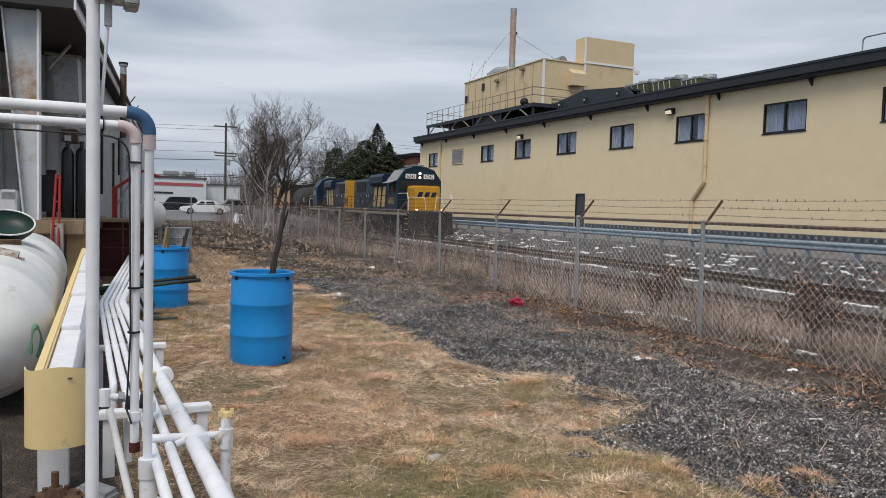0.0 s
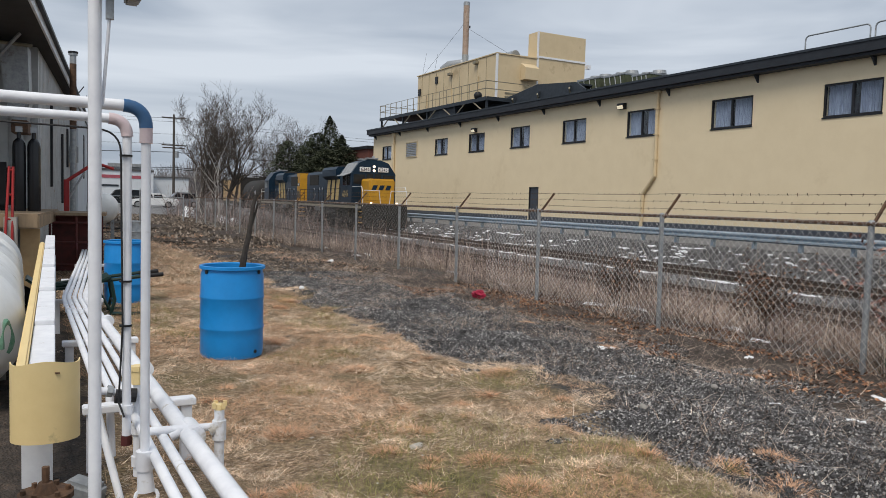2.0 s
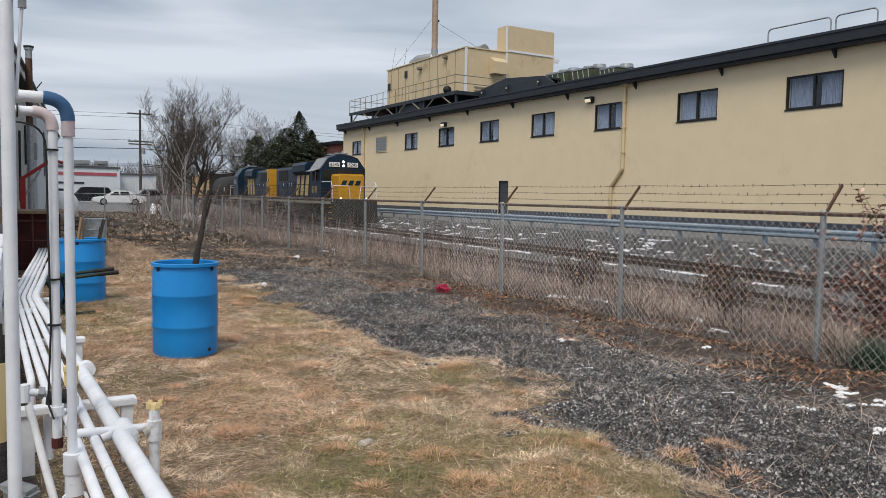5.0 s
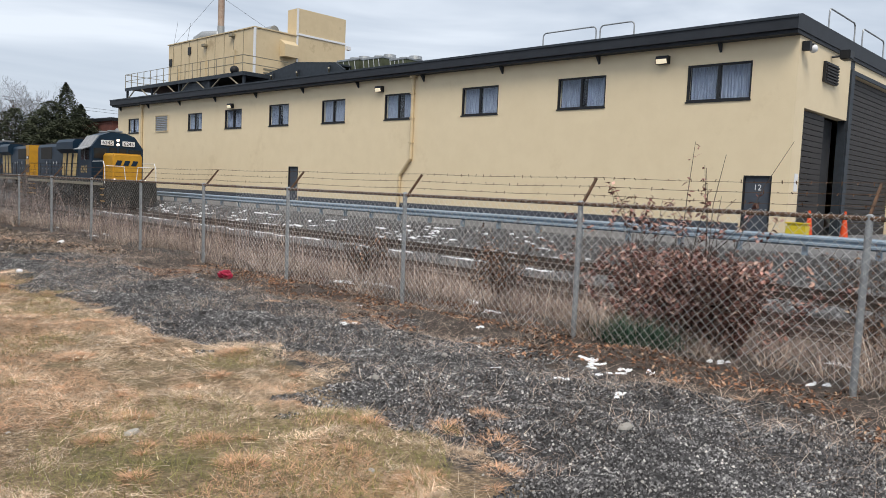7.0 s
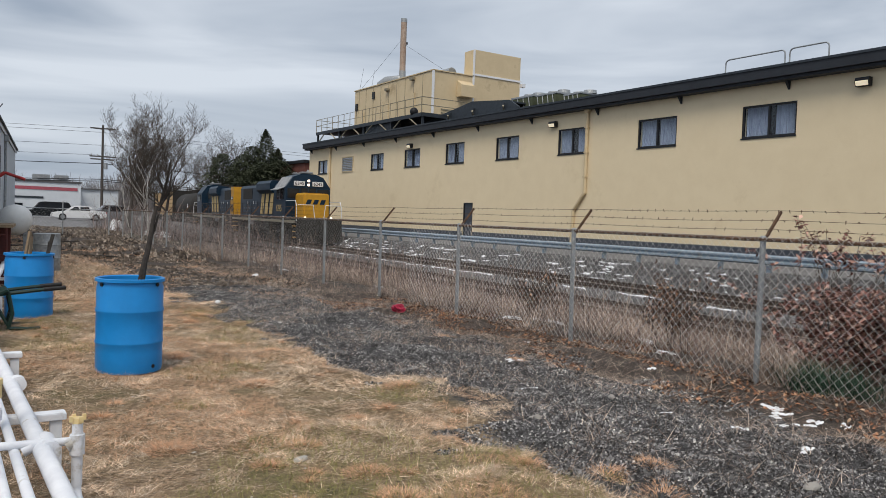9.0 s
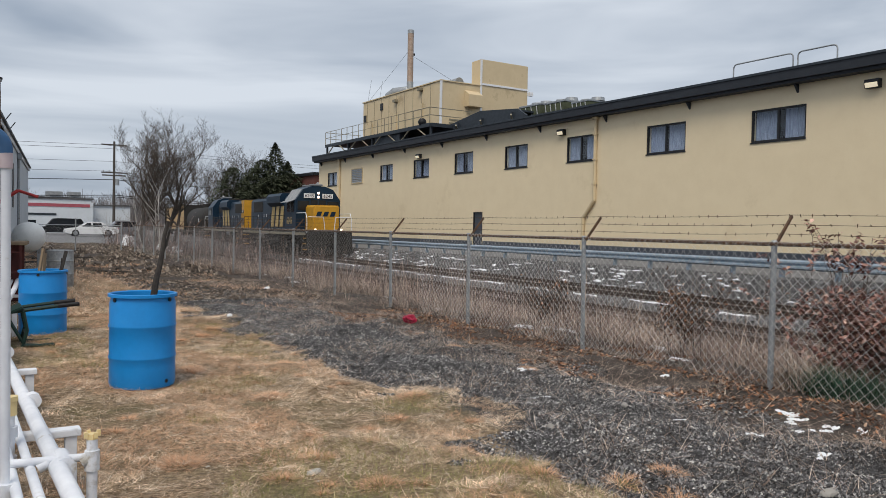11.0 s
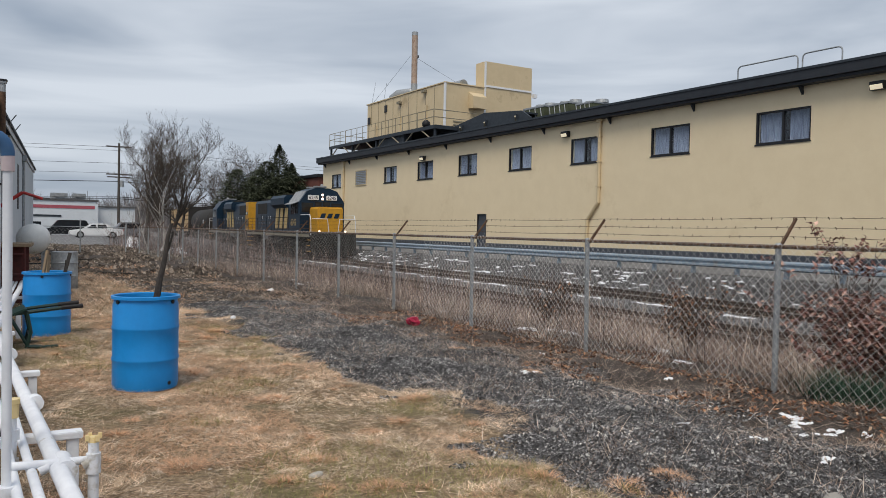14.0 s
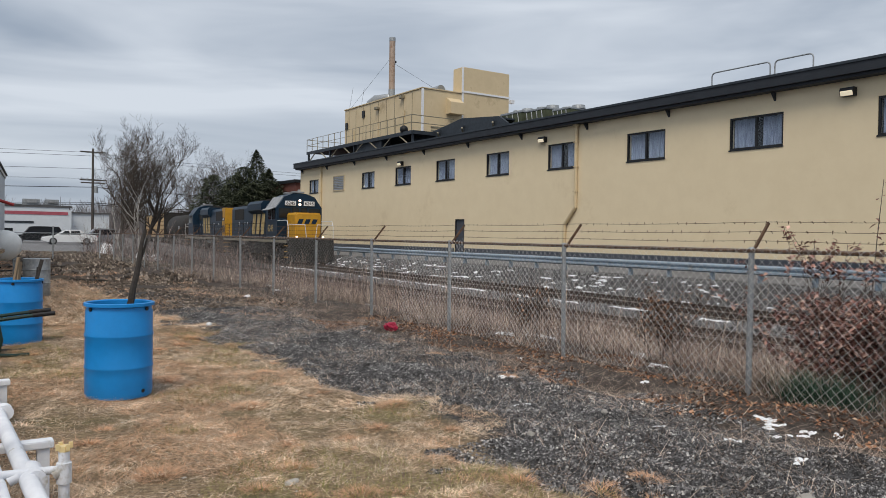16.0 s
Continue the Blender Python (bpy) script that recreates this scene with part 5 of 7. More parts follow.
big = piping("gas_pipe", [run_points(0.47, 1.2, 0.26, 0.08, 0.057)], "thick white-painted pipe on low supports", r=0.038,
             flanges=[((0.40, 4.9, Z), (0.398, 4.98, Z)), ((0.425, 3.62, Z), (0.43, 3.44, Z)), ((0.345, 6.9, Z), (0.342, 6.98, Z))])
for k, (xn, yn, xb, off, tail) in enumerate(((0.10, 4.75, 0.055, -0.16, (0.10, 4.72, 0.02)), (0.16, 4.5, 0.10, -0.11, (0.17, 4.46, 0.05)), (0.265, 1.2, 0.15, -0.06, None), (0.345, 1.2, 0.20, -0.01, None))):
    piping("gas_pipe", [run_points(xn, yn, xb, off, 0.022, tail)], "thin white-painted pipe running beside others", r=0.021,
           flanges=[((xb + 0.01, 7.6, Z), (xb + 0.011, 7.66, Z))])
tee = root("branch_pipe", pose(0, 0, 0), "white pipe branch with a brass-topped valve", "pipe", "white pipes of the tank yard")
part("cross_pipe", bm_rod((0.20, 3.50, Z + 0.035), (0.545, 3.50, Z + 0.02), 0.019, n=12), "white", tee, smooth=True)
for x in (0.33, 0.50):
    part("coupling", bm_rod((x, 3.50, Z), (x + 0.04, 3.50, Z + 0.02), 0.026, n=12), "white", tee, smooth=True)
part("valve_body", bm_rod((0.545, 3.50, 0.24), (0.545, 3.50, 0.52), 0.023, n=12), "white", tee, smooth=True)
part("valve_bonnet", bm_rod((0.545, 3.50, 0.38), (0.545, 3.50, 0.47), 0.032, n=12), "white", tee, smooth=True)
part("valve_cap", bm_rod((0.545, 3.50, 0.52), (0.545, 3.50, 0.545), 0.026, n=6), "yellow", tee, "brass-yellow cap")
for i in range(4):
    a = i * math.pi / 2 + 0.4
    part("cap_lug", bm_box(0.545 + 0.03 * math.cos(a) - 0.008, 0.545 + 0.03 * math.cos(a) + 0.008, 3.50 + 0.03 * math.sin(a) - 0.008, 3.50 + 0.03 * math.sin(a) + 0.008, 0.53, 0.555), "yellow", tee)
part("drop_pipe", tube(bmesh.new(), [(0.545, 3.50, 0.25)] + bend((0.545, 3.5, 0.25), (0.545, 3.50, 0.2), (0.58, 3.0, 0.06), 0.04) + [(0.60, 2.6, -0.02)], 0.02, 10), "white", tee, smooth=True)
# supports under the pipes
for y, x0, x1 in ((4.4, 0.02, 0.60), (6.4, -0.02, 0.52), (8.9, -0.05, 0.45), (11.0, 0.10, 0.62), (13.2, 0.35, 0.9)):
    st = root("pipe_support", pose(0, y, 0), "low white-painted steel support under the pipes", "pipe support", "low pipe supports")
    part("crossbar", bm_box(x0, x1, -0.045, 0.045, Z - 0.10, Z - 0.06, bevel=0.005), "white", st)
    for x in (x0 + 0.05, x1 - 0.05):
        part("leg", bm_box(x - 0.03, x + 0.03, -0.03, 0.03, -0.08, Z - 0.101, bevel=0.004), "white", st)
# overhead pipes with coloured elbows
UP, BACK = 3.28, 3.66
up = root("overhead_pipe", pose(0, 0, 0), "white overhead pipe with a blue elbow turning down", "pipe", "white pipes of the tank yard")
part("pipe", bm_rod((-3.2, UP, 1.845), (0.121, UP, 1.845), 0.0225, n=14), "white", up, smooth=True)
part("elbow", tube(bmesh.new(), bend((-0.2, UP, 1.845), (0.198, UP, 1.845), (0.198, UP, 1.5), 0.085, 8), 0.026, 14), "blue_fit", up, "blue-painted elbow", smooth=True)
part("drop_pipe", bm_rod((0.198, UP, 1.762), (0.198, UP, 0.40), 0.0185, n=14), "white", up, smooth=True)
part("sleeve", bm_rod((0.198, UP, 1.765), (0.198, UP, 1.70), 0.025, n=14), "pink_fit", up, smooth=True)
part("coupling", bm_rod((0.198, UP, 0.44), (0.198, UP, 0.36), 0.036, n=12), "white", up, smooth=True)
part("valve", bm_rod((0.198, UP, 0.36), (0.202, UP - 0.01, 0.27), 0.03, 0.036, n=10), "white", up, smooth=True)
bm = bmesh.new()
tube(bm, [(0.202 + 0.045 * math.cos(i * math.pi / 6), UP - 0.03 + 0.02 * math.sin(i * math.pi / 6), 0.255 + 0.03 * math.sin(i * math.pi / 6)) for i in range(13)], 0.008, 6)
part("hand_wheel", bm, "white", up)
lo2 = root("overhead_pipe", pose(0, 0, 0), "white overhead pipe with a faded pink elbow turning down", "pipe", "white pipes of the tank yard")
part("pipe", bm_rod((-3.2, BACK, 1.824), (0.093, BACK, 1.824), 0.0205, n=14), "white", lo2, smooth=True)
part("elbow", tube(bmesh.new(), bend((-0.2, BACK, 1.824), (0.165, BACK, 1.824), (0.165, BACK, 1.5), 0.075, 8), 0.0255, 14), "pink_fit", lo2, "faded pink elbow", smooth=True)
part("drop_pipe", bm_rod((0.165, BACK, 1.752), (0.165, BACK, 0.40), 0.0195, n=14), "white", lo2, smooth=True)
part("union", bm_rod((0.165, BACK, 0.50), (0.165, BACK, 0.54), 0.030, n=10), "white", lo2)
part("foot_plug", bm_rod((0.165, BACK, 0.355), (0.165, BACK, 0.398), 0.024, n=10), "red_dark", lo2, "dull red plug")
cab1 = tagged(link_mesh("cable", tube(bmesh.new(), [Vector((-2.5, BACK - 0.04, 1.785)), Vector((-0.6, BACK - 0.04, 1.78)), Vector((-0.05, BACK - 0.04, 1.775))] + bend((-0.05, BACK - 0.04, 1.775), (0.135, BACK - 0.04, 1.77), (0.142, BACK - 0.02, 1.3), 0.10) + [Vector((0.146, BACK - 0.02, 0.9)), Vector((0.130, BACK - 0.02, 0.56)), Vector((0.150, BACK - 0.06, 0.50))], 0.0046, 6), "wire"), "black cable strapped along the white pipes", "cable")
for z in (1.66, 1.1, 0.9):
    link_mesh("strap", bm_rod((0.16, BACK - 0.005, z), (0.16, BACK - 0.005, z + 0.008), 0.027, n=12), "black", cab1)
link_mesh("strap", bm_rod((0.03, BACK, 1.824), (0.036, BACK, 1.824), 0.03, n=12), "black", cab1)
# valve cluster behind the drop pipes
vc = root("valve_cluster", pose(0.19, 3.9, 0.0), "small valves with brass and black handles on the pipes", "valve")
part("riser", bm_rod((0.05, 0, 0.12), (0.05, 0, 0.62), 0.021, n=12), "white", vc, smooth=True)
for z, r in ((0.17, 0.03), (0.33, 0.032), (0.47, 0.034)):
    part("collar", bm_rod((0.05, 0, z), (0.05, 0, z + 0.05), r, n=10), "white", vc)
part("brass_body", bm_rod((0.05, 0, 0.575), (0.05, 0, 0.64), 0.03, n=8), "yellow", vc, "brass-yellow valve body")
part("brass_cap", bm_rod((0.05, 0, 0.642), (0.05, 0, 0.665), 0.038, n=6), "yellow", vc, "brass-yellow cap")
part("cross_pipe", bm_rod((-0.13, -0.02, 0.565), (0.03, -0.02, 0.53), 0.018, n=10), "white", vc, smooth=True)
part("elbow", bm_rod((-0.145, -0.02, 0.60), (-0.145, -0.02, 0.52), 0.026, n=10), "white", vc)
for x in (-0.055, 0.005):
    part("knob", bm_rod((x, -0.045, 0.535), (x + 0.032, -0.045, 0.53), 0.034, n=12), "black", vc)
part("union", bm_rod((-0.09, -0.02, 0.558), (-0.065, -0.02, 0.552), 0.028, n=8), "galv", vc)
part("drain", bm_rod((-0.02, 0.06, -0.02), (-0.12, 0.3, 0.42), 0.019, n=10), "white", vc, smooth=True)

# pole with a floodlight at its head
pl = root("pole", pose(-0.008, 3.0, 0), "white-painted steel pole with a floodlight bracket", "pole")
part("shaft", bm_rod((0, 0, -0.1), (0, 0, 3.3), 0.0225, n=16), "white", pl, smooth=True)
part("lamp_plate", bm_box(0.0, 0.145, -0.06, 0.05, 2.20, 2.225, bevel=0.004), "galv", pl)
part("lamp_rim", bm_box(0.10, 0.15, -0.07, 0.06, 2.185, 2.255, bevel=0.006), "galv", pl)
part("lamp_stem", bm_box(0.036, 0.062, -0.012, 0.012, 2.115, 2.20), "galv", pl)
part("brace", bm_rod((0.048, 0, 2.12), (0.026, 0.02, 1.81), 0.006, n=8), "white", pl)

# ---------------------------------------------------------------- propane tank and its rail
tk = root("propane_tank", pose(-0.655, 0, 0.53, 0, 0, 0.94), "large white horizontal tank with chipped paint and rust", "tank")
prof = [(0.03, 5.60), (0.2, 5.63), (0.36, 5.76), (0.46, 5.97), (0.497, 6.17), (0.503, 6.19), (0.503, 6.23), (0.5, 6.25), (0.5, 8.1), (0.504, 8.11), (0.504, 8.15), (0.5, 8.16), (0.5, 10.0), (0.504, 10.01), (0.504, 10.05), (0.5, 10.06), (0.5, 11.40), (0.46, 11.62), (0.36, 11.82), (0.2, 11.93), (0.03, 11.96)]
bm = bmesh.new()
lathe(bm, prof, 48, pose(0, 0, 0, -90, 0, 0))
part("shell", bm, "tank", tk, smooth=True)
for y in (6.9, 10.6):
    bm = bmesh.new()
    prism(bm, [(-0.42, -0.60), (-0.42, -0.30), (-0.25, -0.44), (0.0, -0.51), (0.25, -0.44), (0.36, -0.36), (0.36, -0.60)], "y", y, y + 0.16)
    part("saddle", bm, "concrete", tk)
bm = bmesh.new()
lathe(bm, [(0.02, -0.15), (0.18, -0.14), (0.25, -0.06), (0.262, 0.0), (0.25, 0.0), (0.24, -0.05), (0.17, -0.11), (0.02, -0.12)], 28, pose(-0.02, 8.9, 0.70, 28, 6, 0))
part("green_cover", bm, "green_dark", tk, "dark green hinged cover standing open", smooth=True)
bm = bmesh.new()
tube(bm, [pose(-0.02, 8.9, 0.702, 28, 6, 0) @ Vector((0.257 * math.cos(i * math.pi / 14), 0.257 * math.sin(i * math.pi / 14), 0)) for i in range(29)], 0.009, 6)
part("cover_rim", bm, "tank", tk)
part("cover_ring", bm_rod((-0.04, 8.6, 0.46), (-0.04, 8.6, 0.54), 0.17, n=20), "rust", tk, smooth=True)
bm = bm_box(-0.16, 0.16, -0.15, 0.15, -0.05, 0.05, bevel=0.045)
bmesh.ops.transform(bm, matrix=pose(0.08, 7.15, 0.485, 0, 14, 0), verts=bm.verts[:])
part("rusty_hood", bm, "chipped", tk, "white cover plate eaten by rust")
bm = bmesh.new()
ring_pts = []
for i in range(15):
    a = -0.7 + i * 0.3
    y, turn_ = 5.82 + 0.06 * math.cos(a), -0.12 + 0.34 * math.sin(a)
    r = 0.36 + (y - 5.76) * 0.476 - 0.006
    ring_pts.append((r * math.cos(turn_), y, r * math.sin(turn_)))
tube(bm, ring_pts, [0.018 + 0.008 * math.sin(i) for i in range(15)], 8)
part("paint_mark", bm, "mark_green", tk, "faded green paint stroke")
rl = root("guard_beam", pose(-0.257, 4.5, 0.60, 2.9, 0, -1.4), "white steel channel beam with a yellow top edge", "beam")
part("yellow_edge", bm_box(-0.03, 0.022, -0.36, 5.75, -0.085, 0.0, bevel=0.01), "yellow", rl)
for i in range(5):
    y = -0.1 + i * 1.17
    part("side_plate", bm_box(0.026 + 0.003 * i, 0.148 - 0.004 * i, y, y + 1.16, -0.36, -0.03 + 0.028 * i, bevel=0.004), "white", rl)
for y in (-0.25, 2.3, 5.1):
    low = -0.62 - 0.05 * y
    bm = bmesh.new()
    box(bm, 0.0, 0.14, y, y + 0.012, low, -0.09)
    box(bm, 0.0, 0.14, y + 0.10, y + 0.112, low, -0.09)
    box(bm, 0.065, 0.075, y + 0.012, y + 0.10, low, -0.09)
    part("i_post", bm, "white", rl)
gd = root("curved_guard", pose(-0.156, 4.10, 0.30), "cream-yellow curved plastic guard round the beam's end", "guard")
bm = bmesh.new()
n = 18
outer, inner = [], []
for i in range(n + 1):
    a = math.pi + math.pi * i / n
    for rr, lst in ((0.152, outer), (0.146, inner)):
        lst.append((bm.verts.new((rr * math.cos(a), 0.75 * rr * math.sin(a), 0.0)), bm.verts.new((rr * math.cos(a), 0.75 * rr * math.sin(a), 0.385 + 0.01 * math.sin(a * 3)))))
for i in range(n):
    for lst, flip in ((outer, 1), (inner, -1)):
        bm.faces.new([lst[i][0], lst[i + 1][0], lst[i + 1][1], lst[i][1]][::flip])
    bm.faces.new((outer[i][1], outer[i + 1][1], inner[i + 1][1], inner[i][1]))
part("shell", bm, "yellow", gd, smooth=True)
part("rivet", bm_box(0.04, 0.06, -0.119, -0.11, 0.335, 0.342), "rust", gd)
# scrap under the beam
vv = root("rusty_valve", pose(-0.16, 3.75, 0.0), "rusty old flange valve lying on the ground", "valve")
part("body", bm_rod((0, 0, 0.0), (0, 0, 0.13), 0.085, n=14), "rust", vv)
part("flange", bm_rod((0, 0, 0.13), (0, 0, 0.155), 0.115, n=18), "rust", vv)
for i in range(6):
    part("bolt", bm_rod((0.09 * math.cos(i * 1.047), 0.09 * math.sin(i * 1.047), 0.155), (0.09 * math.cos(i * 1.047), 0.09 * math.sin(i * 1.047), 0.175), 0.013, n=6), "rust", vv)
part("bonnet", bm_rod((0, 0, 0.155), (0, 0, 0.20), 0.05, 0.03, n=12), "rust", vv)
part("stem", bm_rod((0, 0, 0.20), (0, 0, 0.27), 0.016, n=8), "rust", vv)
for x, y, s, mt in ((0.0, 4.0, 0.09, "galv"), (-0.32, 3.7, 0.08, "concrete"), (-0.05, 3.45, 0.07, "concrete"), (0.07, 3.75, 0.06, "concrete"), (-0.26, 3.9, 0.06, "timber")):
    bm = bm_box(-s, s, -s * 0.7, s * 0.7, -0.02, s * 1.1, bevel=0.02)
    tagged(link_mesh("rubble_block", bm, mt), "broken grey block lying under the beam", "rubble", "rubble under the beam").matrix_basis = pose(x, y, 0.0, 0, 12, 40 * s * 90)
tagged(link_mesh("loose_pipe", bm_rod((-0.45, 3.42, 0.06), (0.03, 3.52, 0.06), 0.045, n=12), "rust", smooth=True), "short orange-brown pipe lying on the ground", "pipe")
ty = root("tyre", pose(-0.40, 3.38, 0.30, 0, 90, 5), "black rubber tyre standing beside the tank", "tyre")
bm = bmesh.new()
tube(bm, [(0.22 * math.cos(i * math.pi / 12), 0.22 * math.sin(i * math.pi / 12), 0) for i in range(25)], 0.07, 10)
part("tread", bm, "black", ty, smooth=True)

# ---------------------------------------------------------------- metal shed
HEAD = -5.2
shed = root("metal_shed", pose(-1.635, 0, 0, 0, 0, HEAD), "grey corrugated metal shed with an open canopy bay", "shed")


def corrugated(x, y0, y1, z0, z1, pitch=0.3, depth=0.04):
    bm = bmesh.new()
    pts = []
    y = y0
    while y < y1:
        for dy, dx in ((0, 0), (0.17, 0), (0.20, depth), (0.27, depth)):
            if y + dy <= y1:
                pts.append((x - dx, y + dy))
        y += pitch
    pts.append((x, y1))
    lo_, hi_ = [bm.verts.new((a, b, z0)) for a, b in pts], [bm.verts.new((a, b, z1)) for a, b in pts]
    back = [[bm.verts.new((x - depth - 0.06, b, z)) for b in (y0, y1)] for z in (z0, z1)]
    for i in range(len(pts) - 1):
        bm.faces.new((lo_[i], lo_[i + 1], hi_[i + 1], hi_[i]))
    bm.faces.new((back[0][0], back[1][0], back[1][1], back[0][1]))
    return bm


part("front_wall", corrugated(0.0, 16.6, 27.0, 0.0, 4.2), "shed", shed)
part("recessed_wall", corrugated(-2.6, 12.4, 16.6, 0.0, 4.2), "shed", shed)
bm = corrugated(0.0, 0.0, 2.6, 0.0, 4.2, 0.24, 0.04)
bmesh.ops.transform(bm, matrix=pose(-2.6, 16.5, 0, 0, 0, -90), verts=bm.verts[:])
part("side_wall", bm, "shed", shed)
part("end_wall", bm_box(-9, -0.11, 46.0, 46.1, 0, 4.2), "shed", shed)
part("plain_wall", bm_box(-0.1, 0.2, 27.01, 46.1, -0.1, 4.215), "white_wall", shed, "smooth pale grey wall")
for y, z0, z1 in ((31.0, 2.0, 3.6), (35.5, 1.2, 3.0)):
    part("narrow_window", bm_box(0.17, 0.215, y, y + 0.75, z0, z1, bevel=0.01), "frame_dark", shed)
part("downspout", bm_rod((0.25, 34.5, 0.0), (0.25, 34.5, 4.2), 0.05, n=10), "galv", shed)
part("outlet_box", bm_box(0.205, 0.36, 34.2, 34.6, 3.95, 4.19, bevel=0.02), "galv", shed)
bm = bmesh.new()
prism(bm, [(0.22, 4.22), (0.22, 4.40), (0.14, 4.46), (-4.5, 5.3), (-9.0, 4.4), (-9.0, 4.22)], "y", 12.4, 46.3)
# The whole roof takes the near-black paint meant for its underside shade.
part("roof", bm, "soffit_shade", shed, "roof with its underside shade painted near-black")
part("eave_trim", bm_box(0.225, 0.26, 12.4, 46.3, 4.20, 4.44), "white", shed)
part("gutter", bm_box(0.262, 0.33, 12.4, 46.3, 4.34, 4.40), "frame_dark", shed)
part("rear_wall", bm_box(-9.1, -9.0, 12.4, 46.1, 0, 4.2), "shed", shed)
for y in (12.7,):
    bm = bmesh.new()
    prism(bm, [(-0.285, 1.16), (-0.285, 4.2), (-0.72, 4.2), (-0.44, 1.16)], "y", y, y + 0.02)
    part("tapered_column", bm, "column", shed, "white column with peeling rusty paint")
    bm = bmesh.new()
    prism(bm, [(-0.255, 1.16), (-0.255, 4.2), (-0.283, 4.2), (-0.283, 1.16)], "y", y - 0.10, y + 0.12)
    part("column_flange", bm, "white", shed)
    bm = bmesh.new()
    prism(bm, [(-0.442, 1.16), (-0.722, 4.2), (-0.745, 4.2), (-0.465, 1.16)], "y", y - 0.10, y + 0.12)
    part("column_flange", bm, "column", shed)
part("canopy_brace", bm_rod((-0.5, 15.2, 3.75), (-0.15, 15.2, 4.2), 0.03, n=8), "galv", shed)
bm = bmesh.new()
prism(bm, [(-0.30, 2.75), (-0.42, 3.1), (-0.53, 4.06), (-0.08, 4.06), (-0.05, 3.1), (-0.10, 2.75)], "y", 15.6, 16.15)
part("hung_duct", bm, "galv", shed, "tapered sheet-metal duct")
part("duct_mouth", bm_box(-0.34, -0.08, 15.58, 16.17, 2.52, 2.75, bevel=0.01), "rust", shed)
part("duct_bracket", bm_rod((-0.62, 15.55, 4.08), (0.0, 15.55, 4.06), 0.03, n=8), "rail_paint", shed)
for y, z0, z1 in ((19.0, 1.6, 3.4), (22.4, 1.2, 3.0), (24.5, 2.2, 3.3)):
    part("conduit", bm_rod((0.05, y, z0), (0.05, y, z1), 0.03, n=8), "frame_dark", shed)
part("meter_box", bm_box(0.005, 0.25, 26.0, 26.5, 2.4, 2.9, bevel=0.02), "galv", shed)
for y in (27.5, 25.2):
    part("cleat", bm_rod((0.3, y, 4.4), (0.45, y, 4.62), 0.015, n=6), "frame_dark", shed)
fl = root("flue_pipe", shed.matrix_basis @ pose(0.40, 20.5, 0), "rusty galvanised flue pipe with a flat cap beside the shed", "flue pipe")
part("lower_flue", bm_rod((0, 0, 0.0), (0, 0, 3.0), 0.07, n=16), "galv", fl, smooth=True)
part("upper_flue", bm_rod((0, 0, 3.0), (0, 0, 4.55), 0.075, n=16), "rust", fl, smooth=True)
part("top_flue", bm_rod((0, 0, 4.55), (0, 0, 4.75), 0.073, n=16), "galv", fl, smooth=True)
part("cap", bm_rod((0, 0, 4.80), (0, 0, 4.84), 0.11, n=16), "frame_dark", fl)
part("cap_strut", bm_rod((0, 0, 4.75), (0, 0, 4.80), 0.1, n=8), "galv", fl)

# loading dock and what stands on it
dk = root("loading_dock", shed.matrix_basis @ pose(0, 0, 0), "rough concrete and timber loading dock in front of the shed", "dock")
part("slab", bm_box(-2.6, 0.36, 12.5, 16.4, 0.95, 1.16, bevel=0.02), "timber", dk)
for x in (-2.3, -1.5, -0.62):
    part("pier", bm_box(x, x + 0.45, 12.55, 13.4, -0.05, 0.948, bevel=0.02), "concrete", dk)
part("plywood_front", bm_box(0.08, 0.34, 12.86, 12.9, 0.0, 0.94), "lumber", dk)
part("post", bm_box(-0.07, 0.09, 12.34, 12.49, 0.0, 1.12), "concrete", dk)
for x in (-0.42, -0.205):
    gc = root("gas_cylinder", pose(x, 14.3, 1.162), "tall black gas cylinder standing on the dock", "gas cylinder", "black gas cylinders")
    bm = bmesh.new()
    lathe(bm, [(0.096, 0.0), (0.10, 0.02), (0.10, 1.06), (0.088, 1.13), (0.05, 1.18), (0.034, 1.19), (0.034, 1.29)], 20)
    part("body", bm, "car_dark", gc, smooth=True)
    part("valve", bm_box(-0.05, 0.05, -0.03, 0.03, 1.29, 1.38), "galv", gc)
ht = root("hand_truck", pose(-0.56, 12.15, 0.0, -7, 3.0, 12), "red tubular hand truck leaning on the dock", "hand truck")
for x in (-0.05, 0.07):
    part("rail", bm_rod((x, 0, 0), (0.02 + x * 0.4, 0, 1.85), 0.018, n=8), "red", ht)
for z in (0.25, 0.7, 1.1, 1.45, 1.8):
    part("rung", bm_rod((-0.05 + z * 0.026, 0, z), (0.07 - z * 0.012, 0, z), 0.015, n=8), "red", ht)
mc = root("welding_machine", pose(-1.24, 14.0, 1.162), "pale grey welding machine with a dark cover", "machine")
part("case", bm_box(-0.13, 0.11, -0.2, 0.3, 0.0, 0.44, bevel=0.02), "white", mc)
part("front_panel", bm_box(-0.10, 0.08, -0.212, -0.202, 0.30, 0.40), "galv", mc)
mc2 = root("covered_machine", pose(-0.68, 14.6, 1.162), "machine under a black cover", "machine")
part("cover", bm_box(-0.16, 0.16, -0.2, 0.3, 0.0, 0.80, bevel=0.09), "black", mc2)
cage = root("steel_cage", shed.matrix_basis @ pose(0.60, 15.4, 0), "dark red welded steel frame under a plank shelf", "steel frame")
part("shelf", bm_box(-0.35, 0.6, -0.3, 1.0, 1.08, 1.13), "timber", cage)
